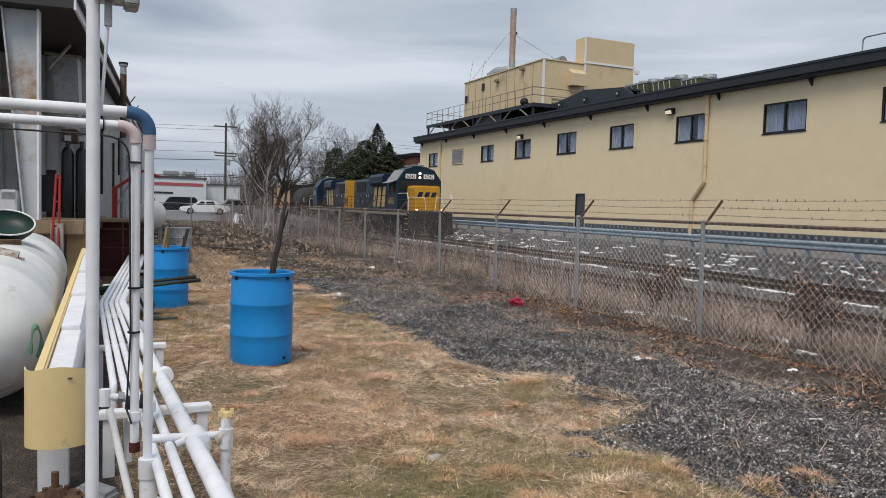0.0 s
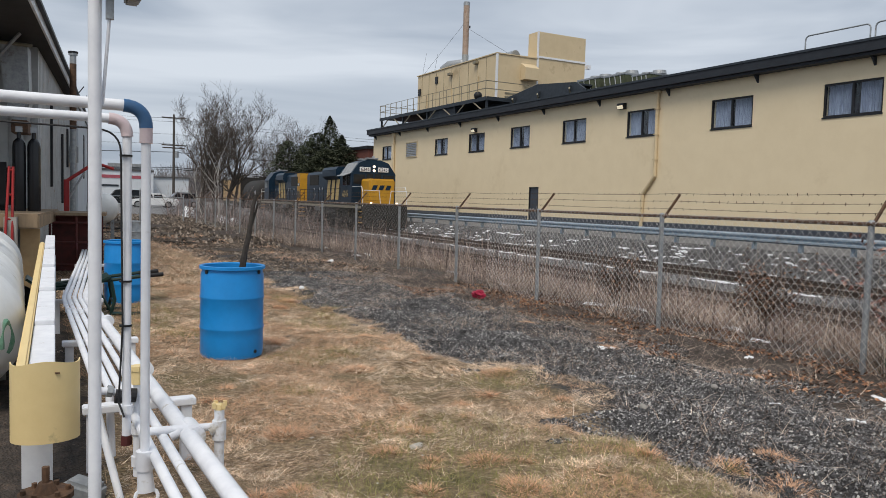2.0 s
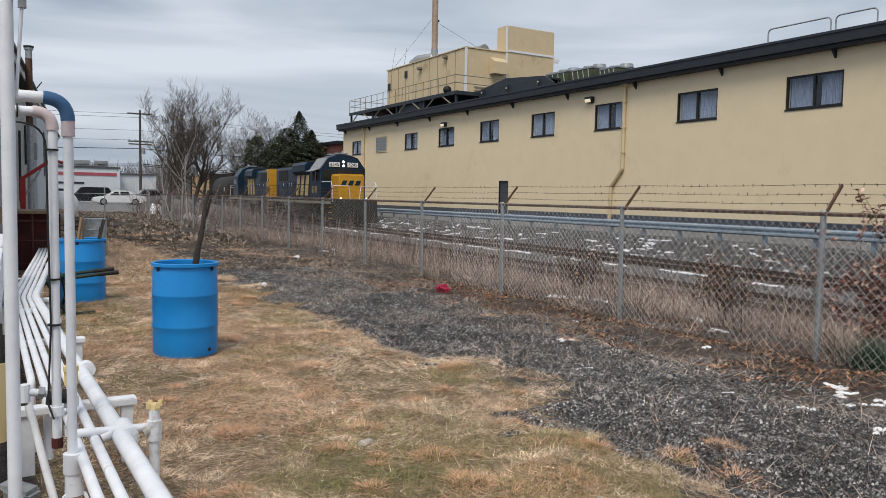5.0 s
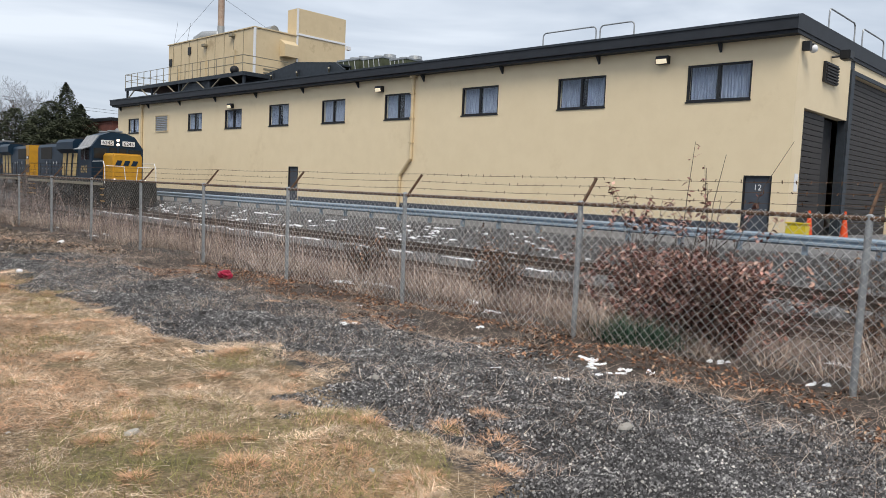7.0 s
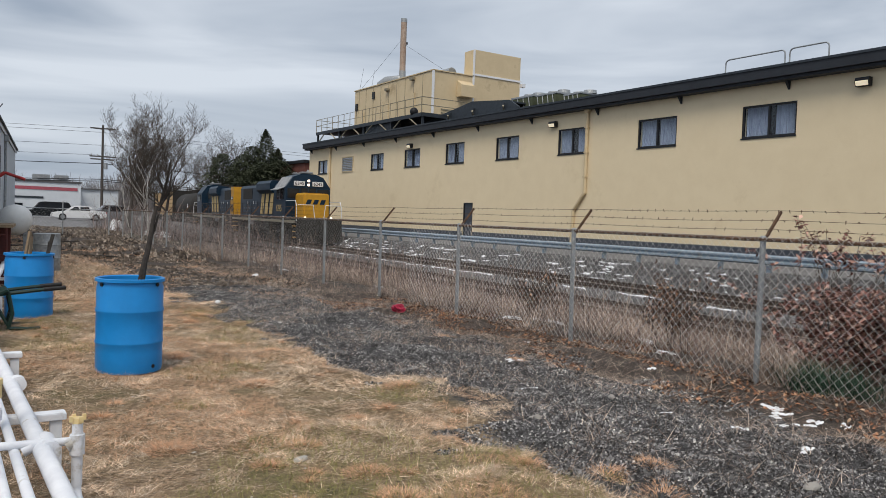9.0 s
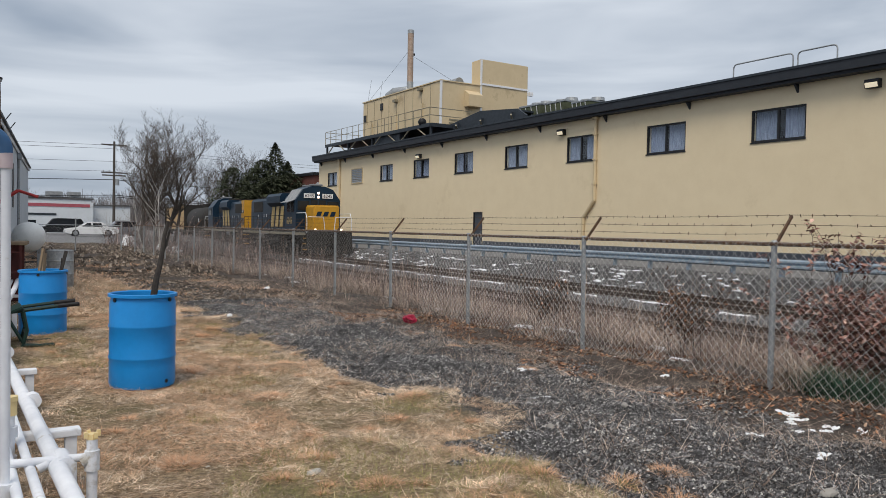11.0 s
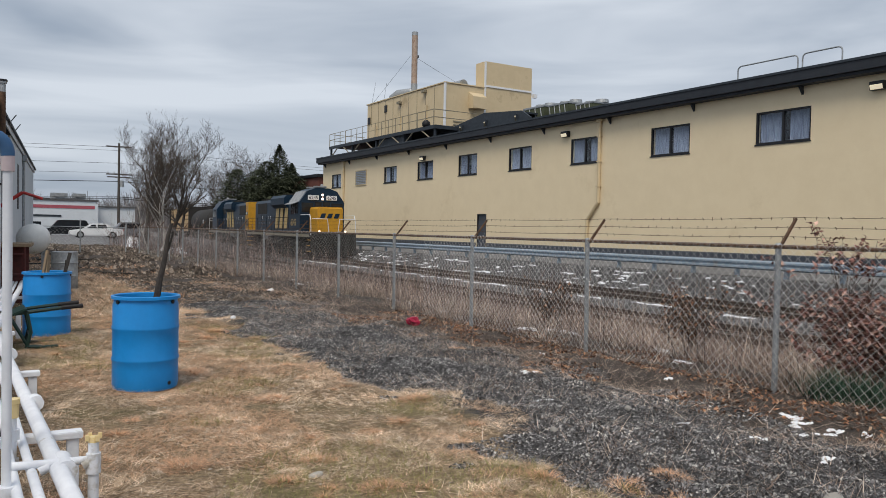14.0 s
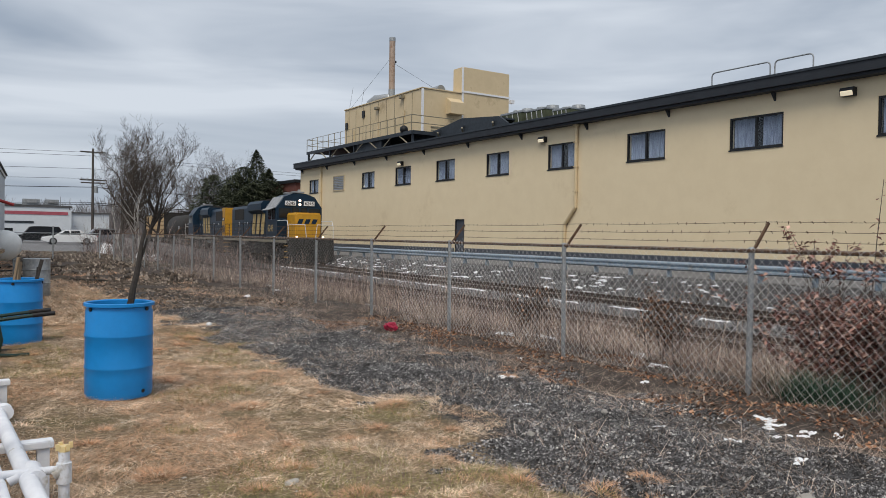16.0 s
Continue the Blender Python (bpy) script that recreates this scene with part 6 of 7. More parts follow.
for x in (-0.3, 0.12, 0.5):
    part("upright", bm_rod((x, -0.25, 0), (x, -0.25, 1.08), 0.022, n=8), "red_dark", cage)
for z in (0.2, 0.6, 0.95):
    part("rail", bm_rod((-0.3, -0.25, z), (0.5, -0.25, z), 0.02, n=8), "red_dark", cage)
part("back_sheet", bm_box(-0.3, 0.55, 0.2, 0.24, 0.05, 1.07), "red_dark", cage)
hoist = root("engine_hoist", shed.matrix_basis @ pose(0.54, 17.5, 0), "red steel hoist arm above the shelf", "hoist")
part("mast", bm_box(-0.16, -0.06, -0.05, 0.05, 0.0, 1.75), "red", hoist)
part("boom", bm_rod((-0.11, 0, 1.72), (0.42, 0.1, 2.12), 0.035, n=8), "red", hoist)
part("boom_end", bm_rod((0.42, 0.1, 2.12), (0.78, 0.1, 2.0), 0.03, n=8), "red", hoist)
part("ram", bm_rod((-0.08, 0, 1.35), (0.22, 0.05, 1.92), 0.02, n=8), "galv", hoist)
pt = root("propane_tank", pose(1.26, 20.3, 1.12, 0, 0, HEAD), "white horizontal tank on a steel stand", "tank")
bm = bmesh.new()
lathe(bm, [(0.02, 0.0), (0.19, 0.04), (0.31, 0.15), (0.37, 0.31), (0.37, 1.1), (0.31, 1.26), (0.19, 1.37), (0.02, 1.4)], 28, pose(0, 0, 0, -90, 0, 0))
part("shell", bm, "tank", pt, smooth=True)
for y in (0.3, 1.0):
    for x in (-0.22, 0.22):
        part("leg", bm_box(x - 0.04, x + 0.04, y, y + 0.08, -1.2, -0.28), "galv", pt)
tb = root("barrel", pose(1.85, 19.2, 0.0), "dull grey steel barrel near the shed", "barrel")
bm = bmesh.new()
lathe(bm, [(0.27, 0.0), (0.28, 0.02), (0.28, 0.3), (0.29, 0.31), (0.28, 0.33), (0.28, 0.6), (0.29, 0.61), (0.28, 0.63), (0.28, 0.85), (0.26, 0.86)], 24)
part("shell", bm, "galv", tb, smooth=True)

# ---------------------------------------------------------------- street beyond the yard
shop = root("white_shop", pose(0, 108, 0.15), "low white shop with a faded red band under a flat roof", "building")
part("front_wall", bm_box(-14, 13.5, 0, 0.3, 0, 4.3), "white_wall", shop)
part("side_wall", bm_box(13.5, 13.8, 0, 18, 0, 4.0), "white_wall", shop)
part("roof", bm_box(-14.2, 13.85, -0.1, 18, 4.3, 4.55), "roof", shop)
part("red_band", bm_box(-14, 13.4, -0.05, -0.004, 3.35, 3.75), "red_band", shop)
part("sign_bar", bm_box(3.2, 9.5, -0.06, -0.004, 2.25, 2.5), "steel_dark", shop)
part("sign_shape", bm_box(1.6, 2.9, -0.06, -0.004, 2.1, 2.8), "red_band", shop)
for x0, x1 in ((4.2, 7.2), (8.8, 10.5), (-6, -3)):
    w1 = new("window")
    w1.parent = shop
    part("pane", bm_box(x0, x1, -0.03, -0.004, 0.2, 1.6), "glass_dark", w1)
    part("window_frame", bm_box((x0 + x1) / 2 - 0.06, (x0 + x1) / 2 + 0.06, -0.05, -0.031, 0.2, 1.6), "board", w1)
for x, wd in ((-1.0, 1.6), (8.6, 2.0), (11.2, 1.6), (-7.5, 2.4)):
    ru = root("roof_unit", pose(x, 112, 4.70), "grey rooftop air unit on the shop", "air unit", "rooftop air units of the shop")
    part("case", bm_box(0, wd, 0, 1.5, 0, 0.9, bevel=0.05), "galv", ru)
    part("hood", bm_box(wd * 0.2, wd * 0.8, -0.2, 0.0, 0.4, 0.8), "loco_grey", ru)
back = root("low_brown_block", pose(0, 150, 0.15), "low brown building behind the shop", "building")
part("wall", bm_box(-20, 14, 0, 12, 0, 5.6), "shutter", back)
part("roof", bm_box(-20.3, 14.3, -0.3, 12.3, 5.6, 5.9), "roof", back)
# Added block that stands in for the turned side wall of the shop.
rear = root("shop_side_block", pose(0, 112, 0.15), "plain white block added to stand for the shop side wall", "building")
part("wall", bm_box(13.9, 19.0, 0, 10, 0, 3.7), "white_wall", rear)
part("roof", bm_box(13.85, 19.2, -0.2, 10, 3.7, 3.85), "roof", rear)

brickh = root("brick_building", pose(0, 0, 0.12), "red-brick building with white window bands", "building")
part("wall", bm_box(30.1, 46, 73, 86, 0, 6.7), "brick", brickh)
part("roof", bm_box(29.9, 46.2, 72.8, 86.2, 6.7, 7.0), "frame_dark", brickh)
for x in (30.9, 32.9):
    for z in (0.9, 3.2, 5.0):
        w1 = new("window")
        w1.parent = brickh
        part("window_frame", bm_box(x, x + 0.8, 72.94, 72.996, z, z + 1.4), "board", w1)
        part("pane", bm_box(x + 0.08, x + 0.72, 72.92, 72.938, z + 0.08, z + 1.3), "glass_dark", w1)


def car(m, label, mat, length=4.85, height=1.45, suv=False):
    c = root("parked_car", m, label, "car", "parked cars")
    L, H = length, height
    low = [(0.0, 0.35), (0.02, 0.62), (0.35, 0.78), (1.3, 0.90), (L - 1.15, 0.98), (L - 0.15, 0.95), (L, 0.7), (L - 0.05, 0.32), (L - 0.6, 0.22), (0.5, 0.22)]
    roofp = [(1.2, 0.9), (2.0, H - 0.06), (2.5, H), (3.3, H - 0.02), (L - 0.9, 1.0)] if not suv else [(1.2, 0.9), (1.9, H - 0.05), (2.4, H), (L - 0.6, H - 0.03), (L - 0.12, 0.98)]
    bm = bmesh.new()
    prism(bm, low, "y", 0.0, 1.82)
    bmesh.ops.bevel(bm, geom=bm.edges[:], offset=0.05, segments=2, affect="EDGES", clamp_overlap=True)
    part("body", bm, mat, c, smooth=True)
    bm = bmesh.new()
    prism(bm, roofp, "y", 0.16, 1.66)
    bmesh.ops.bevel(bm, geom=bm.edges[:], offset=0.05, segments=2, affect="EDGES", clamp_overlap=True)
    part("cabin", bm, mat, c, smooth=True)
    x1 = 3.35 if not suv else L - 0.75
    for a, b in ((1.55, 2.4), (2.48, x1)):
        bm = bmesh.new()
        prism(bm, [(a if a > 1.6 else a, 0.99), (max(a, 1.95), H - 0.14), (b - 0.12, H - 0.12), (b, 0.99)], "y", 0.135, 0.158)
        part("window", bm, "glass_dark", c)
    for x in (0.92, L - 1.0):
        for y in (-0.01, 1.62):
            wh = new("wheel")
            wh.parent = c
            part("tyre", bm_rod((x, y, 0.33), (x, y + 0.21, 0.33), 0.33, n=22), "black", wh)
            part("rim", bm_rod((x, y - 0.012, 0.33), (x, y - 0.002, 0.33), 0.21, n=14), "loco_grey", wh)
    part("headlight", bm_box(-0.01, 0.2, 0.1, 0.5, 0.62, 0.74), "board", c)
    part("tail_light", bm_box(L - 0.15, L + 0.01, 0.08, 0.4, 0.74, 0.88), "red", c)
    return c


car(pose(7.9, 81.0, 0.16), "white sedan parked beyond the yard", "car_white")
car(pose(11.4, 86.0, 0.16), "silver estate car parked behind the sedan", "car_grey", 4.7, 1.65, True)
car(pose(6.0, 93.0, 0.16), "black pickup parked before the shop", "car_dark", 5.3, 1.8, True)

# utility pole and lines
up2 = root("utility_pole", pose(13.6, 90, 0.1), "weathered wooden utility pole with crossarms", "utility pole")
part("shaft", bm_rod((0, 0, 0), (0, 0, 10.4), 0.16, 0.11, n=10), "bark", up2)
for z, h in ((9.95, 1.3), (6.9, 1.3), (6.6, 1.2)):
    part("crossarm", bm_box(-h, h, -0.06, 0.06, z, z + 0.13), "bark", up2)
for x in (-1.1, -0.5, 0.5, 1.1):
    part("insulator", bm_rod((x, 0, 7.03), (x, 0, 7.22), 0.05, n=8), "loco_grey", up2)
part("transformer", bm_rod((0.3, -0.1, 5.6), (0.3, -0.1, 6.3), 0.22, n=12), "galv", up2)
for k, (z, x) in enumerate(((10.05, -1.0), (9.7, 0.0), (8.3, 0.0), (7.2, -1.1), (6.3, 0.0), (4.6, 0.0), (4.4, 0.1))):
    for side in (-1, 1):
        pts = [(13.6 + x + side * t * 60, 90 + 6 * t * side, z - 2.6 * t * (1 - t) - (0.4 if k > 4 else 0) * t) for t in (0, 0.15, 0.35, 0.6, 0.8, 1.0)]
        tagged(link_mesh("power_line", tube(bmesh.new(), pts, 0.016 if k < 4 else 0.035, 4), "wire"), "black overhead power line", "cable", "overhead power lines")
# slender posts near the crossing and a road sign
for x, y, h in ((24.2, 62.0, 3.2), (23.8, 68.0, 2.6)):
    sp = root("marker_post", pose(x, y, 0.2), "thin pale wooden marker post", "post", "marker posts")
    part("shaft", bm_rod((0, 0, 0), (0, 0, h), 0.07, n=8), "birch", sp)

# cones and a tub by the roller door
for x, y in ((25.6, 8.3), (28.2, 8.0)):
    cn = root("traffic_cone", pose(x, y, grade(x, y)), "orange traffic cone with a pale collar", "traffic cone", "traffic cones")
    part("base", bm_box(-0.18, 0.18, -0.18, 0.18, 0, 0.04), "orange", cn)
    part("cone", bm_rod((0, 0, 0.04), (0, 0, 0.95), 0.14, 0.035, n=16), "orange", cn)
tub = root("yellow_tub", pose(25.2, 8.5, grade(25.2, 8.5)), "yellow plastic tub beside the cones", "tub")
part("body", bm_box(-0.25, 0.25, -0.3, 0.3, 0, 0.55, bevel=0.05), "tub_yellow", tub)
part("lid", bm_box(-0.27, 0.27, -0.32, 0.32, 0.552, 0.60, bevel=0.02), "tub_yellow", tub)


# ---------------------------------------------------------------- trees
def limb_segments(rnd, base, direction, length, radius, level, out, top):
    """Grow a limb with side limbs; out gets (start, end, radius, radius, level)."""
    n = 5 if level == 0 else 4
    p, d = Vector(base), Vector(direction).normalized()
    step = length / n
    for i in range(n):
        r0, r1 = radius * (1 - 0.72 * i / n), radius * (1 - 0.72 * (i + 1) / n)
        d = (d + Vector((rnd.uniform(-1, 1), rnd.uniform(-1, 1), rnd.uniform(-0.4, 0.7))) * (0.10 + 0.06 * level)).normalized()
        q = p + d * step
        out.append((p.copy(), q.copy(), r0, r1, level))
        if level < top and (i > 0 or level > 0):
            kids = 2 - (1 if level > 0 and rnd.random() < (0.30 if top == 4 else 0.22) else 0)
            for _ in range(kids):
                side = Vector((rnd.uniform(-1, 1), rnd.uniform(-1, 1), rnd.uniform(0.1, 0.9))).normalized()
                limb_segments(rnd, q, d * (0.50 if top == 4 else 0.62) + side * (0.92 if top == 4 else 0.80), length * rnd.uniform(0.38, 0.60), r1 * (0.62 if top == 4 else 0.58), level + 1, out, top)
        p = q


def segment_mesh(name, segs, mat, parent, sides, least=0.0):
    vs, fs = [], []
    for a, b, r0, r1, _ in segs:
        d = (b - a).normalized()
        s = d.cross(Vector((0.3, 0.2, 1)) if abs(d.z) < 0.9 else Vector((1, 0, 0))).normalized()
        u = d.cross(s)
        q = len(vs)
        for p, r in ((a, max(r0, least)), (b, max(r1, least))):
            for j in range(sides):
                w_ = 2 * math.pi * j / sides
                vs.append(p + (s * math.cos(w_) + u * math.sin(w_)) * r)
        for j in range(sides):
            fs.append((q + j, q + (j + 1) % sides, q + sides + (j + 1) % sides, q + sides + j))
    return raw(name, [tuple(v) for v in vs], fs, mat, parent)


def bare_tree(x, y, h, seed, label, trunk_mat="bark", lean=(0, 0), top=4, group="bare winter trees"):
    rnd = random.Random(seed)
    t = root("bare_tree", pose(x, y, grade(x, y) - 0.1), label, "tree", group)
    segs = []
    limb_segments(rnd, (0, 0, 0), (lean[0], lean[1], 1), h * 0.72, h * (0.0185 if trunk_mat == "bark" else 0.008), 0, segs, top)
    hi = max(s[1].z for s in segs)
    k = h / hi
    segs = [(a * k, b * k, r0, r1, l) for a, b, r0, r1, l in segs]
    segment_mesh("trunk", [s for s in segs if s[4] <= 1], trunk_mat, t, 6)
    segment_mesh("crown", [s for s in segs if s[4] > 1], "twig", t, 3, 0.006)
    return t


BARE = "bare grey-brown deciduous tree with fine twigs"
for i, (x, y, h) in enumerate(((11.0, 60, 8.6), (12.3, 61, 10.8), (13.3, 63, 11.4), (12.2, 66, 10.6), (14.2, 64, 9.4))):
    bare_tree(x, y, h, 20 + i, BARE, lean=(0.05 * (x - 12.4), 0))
for i, (x, y, h) in enumerate(((34.0, 117, 14.2), (33.5, 108, 13.6), (28.0, 94, 11.4), (38.0, 137, 15.0))):
    bare_tree(x, y, h, 40 + i, BARE)
for i, (x, y, h, lx) in enumerate(((10.2, 54.5, 5.2, -0.28), (11.3, 55, 7.4, 0.02), (11.1, 55.3, 5.6, -0.06))):
    bare_tree(x, y, h, 60 + i, "slender pale-barked birch without leaves", "birch", (lx, 0), 2, "pale birches")


def conifer(x, y, h, wd, seed, spire=True):
    rnd = random.Random(seed)
    t = root("evergreen_tree", pose(x, y, grade(x, y) - 0.1), "dark green evergreen tree with drooping sprays", "tree", "dark evergreens")
    part("trunk", bm_rod((0, 0, 0), (0, 0, h * 0.96), 0.16, 0.02, n=7), "bark", t)
    vs, fs = [], []
    lobes = [(rnd.uniform(0, 6.28), rnd.uniform(0.65, 1.15), rnd.uniform(0.1, 0.9)) for _ in range(9)]
    for _ in range(15000):
        u = rnd.random() ** 1.25
        z = h * (0.06 + 0.92 * u)
        a = rnd.uniform(0, 2 * math.pi)
        ragged = 1.0 + 0.42 * math.sin(a * 3 + u * 17) * math.sin(u * 31 + seed) + 0.18 * math.sin(a * 7 + u * 40 + seed)
        for la, ls, lu in lobes:
            ragged += 0.22 * (ls - 0.9) * math.exp(-8 * (u - lu) ** 2) * math.cos(a - la)
        prof = (1 - u) ** (0.85 if spire else 0.45) * (1.0 if u > 0.12 else 0.75)
        r = wd * prof * ragged * math.sqrt(rnd.uniform(0.25, 1.0))
        L = rnd.uniform(0.16, 0.40) * (0.55 + 0.6 * (1 - u))
        w_ = L * rnd.uniform(0.22, 0.4)
        d = Vector((math.cos(a + rnd.uniform(-0.5, 0.5)), math.sin(a + rnd.uniform(-0.5, 0.5)), rnd.uniform(-0.55, 0.35))).normalized()
        s = d.cross(Vector((rnd.uniform(-0.6, 0.6), rnd.uniform(-0.6, 0.6), 1))).normalized()
        c = Vector((r * math.cos(a), r * math.sin(a), z))
        q = len(vs)
        vs += [tuple(c - d * L * 0.4), tuple(c + s * w_), tuple(c + d * L * 0.7), tuple(c - s * w_)]
        fs.append((q, q + 1, q + 2, q + 3))
    raw("crown", vs, fs, "needles", t)


for i, (x, y, h, wd, sp) in enumerate(((28.4, 80, 10.8, 3.6, True), (27.0, 80, 8.8, 3.2, False), (27.4, 84, 8.2, 2.9, False), (30.2, 81, 8.9, 3.4, True), (31.8, 82, 7.6, 3.0, False), (30.6, 77.5, 6.6, 2.7, False), (26.8, 76.5, 6.8, 2.8, False), (28.8, 76.5, 7.2, 2.9, False), (26.3, 78, 6.0, 2.2, False), (25.6, 86, 8.2, 3.0, False), (33.6, 84, 6.6, 2.8, False))):
    conifer(x, y, h, wd, 80 + i, sp)


# ---------------------------------------------------------------- fields of blades, stalks and stones
rng = np.random.default_rng(5)


def heights(xy):
    return np.array([grade(float(a), float(b)) for a, b in xy])


def ribbons(name, base, heading, lean, length, width, droop, mat, label, category, k=3, taper=0.15, kind="stuff"):
    """Thin bending blades or stalks, joined in one object."""
    n = len(base)
    t = np.linspace(0, 1, k + 1)[None, :]
    hx, hy = np.cos(heading)[:, None], np.sin(heading)[:, None]
    out = length[:, None] * (np.sin(lean)[:, None] * t + droop[:, None] * t ** 2)
    up_ = length[:, None] * (np.cos(lean)[:, None] * t - 0.55 * droop[:, None] * t ** 2)
    p = np.stack([base[:, 0, None] + hx * out, base[:, 1, None] + hy * out, base[:, 2, None] + up_], -1)
    tw = heading + np.pi / 2 + rng.uniform(-0.9, 0.9, n)
    side = np.stack([np.cos(tw), np.sin(tw), rng.uniform(-0.3, 0.3, n)], -1)[:, None, :]
    wd = (width[:, None] * (1 - (1 - taper) * t))[..., None] / 2
    v = np.stack([p - side * wd, p + side * wd], 2).reshape(-1, 3)
    o = (np.arange(n) * 2 * (k + 1))[:, None] + 2 * np.arange(k)[None, :]
    f = np.stack([o, o + 1, o + 3, o + 2], -1).reshape(-1, 4)
    me = bpy.data.meshes.new(name)
    me.from_pydata(v.tolist(), [], f.tolist())
    me.materials.append(M[mat])
    return tagged(new(name, me), label, category, kind=kind)


def scatter(n, x0, x1, y0, y1, keep=None, near=1.0):
    """Places in a rectangle, thicker towards small y when near > 1."""
    x = rng.uniform(x0, x1, n)
    y = y0 + (y1 - y0) * rng.random(n) ** near
    xy = np.stack([x, y], -1)
    if keep is not None:
        xy = xy[np.array([keep(float(a), float(b)) for a, b in xy])]
    return xy


def patchy(x, y, s, seed, cut):
    return noise.noise(Vector((x * s, y * s, seed))) > cut


def with_z(xy, lift=0.0):
    return np.column_stack([xy, heights(xy) + lift])


U = rng.uniform


def on_grass(x, y):
    e = grass_edge(y) + 0.55 * noise.noise(Vector((x * 0.9, y * 0.9, 7.0))) + 0.45 * noise.noise(Vector((x * 3, y * 3, 1.0)))
    return x < e


def green_here(x, y):
    return noise.noise(Vector((x * 0.75, y * 0.75, 11.0))) + 0.45 * (1 - smooth(2.8, 5.5, y)) > 0.14


# the matted straw
def straw_here(x, y):
    v = noise.noise(Vector((x * 2.6, y * 2.6, 3.0))) + 0.8 * noise.noise(Vector((x * 0.8, y * 0.8, 33.0))) + 0.55 * smooth(3.2, 6.0, y) - 0.22
    return on_grass(x, y) and v + random.uniform(-0.35, 0.35) - 1.3 * smooth(0.45, 0.05, x) * (1 - smooth(9, 12, y)) > 0.0


def hummocks(xy):
    """Matted grass lying in small mounds with hollows between."""
    lift = np.array([max(0.0, 0.9 * noise.noise(Vector((a * 4.2, b * 4.2, 15.0))) + 0.5 * noise.noise(Vector((a * 9.0, b * 9.0, 16.0)))) for a, b in xy])
    return with_z(xy) + np.column_stack([np.zeros((len(xy), 2)), 0.05 * lift * rng.random(len(xy)) ** 0.5])


def combed(xy):
    """Headings that run together from clump to clump."""
    return np.array([9.0 * noise.noise(Vector((a * 1.5, b * 1.5, 90.0))) for a, b in xy]) + U(-1.3, 1.3, len(xy))


xy = scatter(430000, -0.9, 4.2, 1.9, 14.0, straw_here, 1.6)
n = len(xy)
ribbons("dry_grass", hummocks(xy), combed(xy), U(1.1, 1.56, n), 0.02 + 0.10 * rng.random(n) ** 2.0, U(0.0016, 0.0040, n), U(-0.1, 0.25, n), "straw", "matted straw-coloured dry grass", "grass", 1)
xy = scatter(42000, -2.0, 4.0, 13.0, 32.0, on_grass, 1.3)
n = len(xy)
ribbons("dry_grass", hummocks(xy), U(0, 6.28, n), U(0.8, 1.5, n), U(0.06, 0.18, n), U(0.005, 0.011, n), U(0, 0.3, n), "straw", "matted straw-coloured dry grass", "grass", 2)
xy = scatter(62000, 0.1, 4.0, 1.9, 12.0, lambda x, y: on_grass(x, y) and green_here(x, y), 1.5)
n = len(xy)
ribbons("green_grass", with_z(xy), U(0, 6.28, n), U(0.2, 1.2, n), U(0.03, 0.09, n), U(0.002, 0.004, n), U(0, 0.3, n), "green_grass", "short dull green grass among the straw", "grass", 2)
xy = scatter(140000, 0.1, 4.2, 1.9, 14.0, lambda x, y: on_grass(x, y) and noise.noise(Vector((x * 0.9, y * 0.9, 60.0))) + 0.6 * noise.noise(Vector((x * 3.1, y * 3.1, 61.0))) + 0.15 * smooth(4, 7, y) > 0.15, 1.4)
n = len(xy)
ribbons("russet_grass", hummocks(xy), U(0, 6.28, n), U(0.7, 1.55, n), U(0.02, 0.08, n), U(0.0018, 0.004, n), U(0, 0.3, n), "orange_grass", "russet patches of dead grass in the straw", "grass", 1)
# single long stems lying flat
xy = scatter(4200, 0.1, 3.8, 1.9, 9.0, on_grass, 1.5)
n = len(xy)
ribbons("loose_straw", with_z(xy, 0.012), U(0, 6.28, n), U(1.3, 1.54, n), U(0.08, 0.26, n), U(0.0016, 0.0028, n), U(-0.2, 0.25, n), "straw", "long pale straw stems lying flat", "grass", 3)
# orange-brown tufts
spots = [(2.30, 3.55), (2.05, 3.2), (2.6, 3.05), (1.55, 3.35), (1.3, 3.0), (1.75, 3.7), (3.45, 3.1), (3.8, 3.05), (3.55, 2.75), (3.1, 2.35), (2.8, 2.15), (1.2, 4.6), (1.9, 5.3), (2.9, 4.9), (2.3, 6.2), (3.1, 6.4), (1.1, 5.9), (0.9, 7.4), (2.0, 7.6), (3.3, 8.2), (1.6, 8.9), (0.9, 9.6), (2.4, 9.8), (1.8, 11.2), (2.9, 12.0), (5.9, 2.2), (3.4, 5.6), (2.0, 4.4), (0.95, 3.6), (5.2, 6.2), (5.6, 8.3)]
bs, hd, ln, lg = [], [], [], []
for cx, cy in spots + [(float(a), float(b)) for a, b in scatter(46, 0.6, 3.4, 2.5, 16, on_grass)]:
    rad = 0.03 + 0.13 * float(rng.random()) ** 1.6
    m_ = int(330 * (rad / 0.1) ** 1.5)
    a, r = U(0, 6.28, m_), rad * np.sqrt(U(0, 1, m_))
    bs.append(np.stack([cx + r * np.cos(a), cy + r * np.sin(a)], -1))
    hd.append(a + U(-0.7, 0.7, m_))
    ln.append(0.35 + 0.85 * r / rad + U(-0.2, 0.3, m_))
    lg.append(U(0.022, 0.068, m_))
bs, hd, ln, lg = np.concatenate(bs), np.concatenate(hd), np.concatenate(ln), np.concatenate(lg)
n = len(bs)
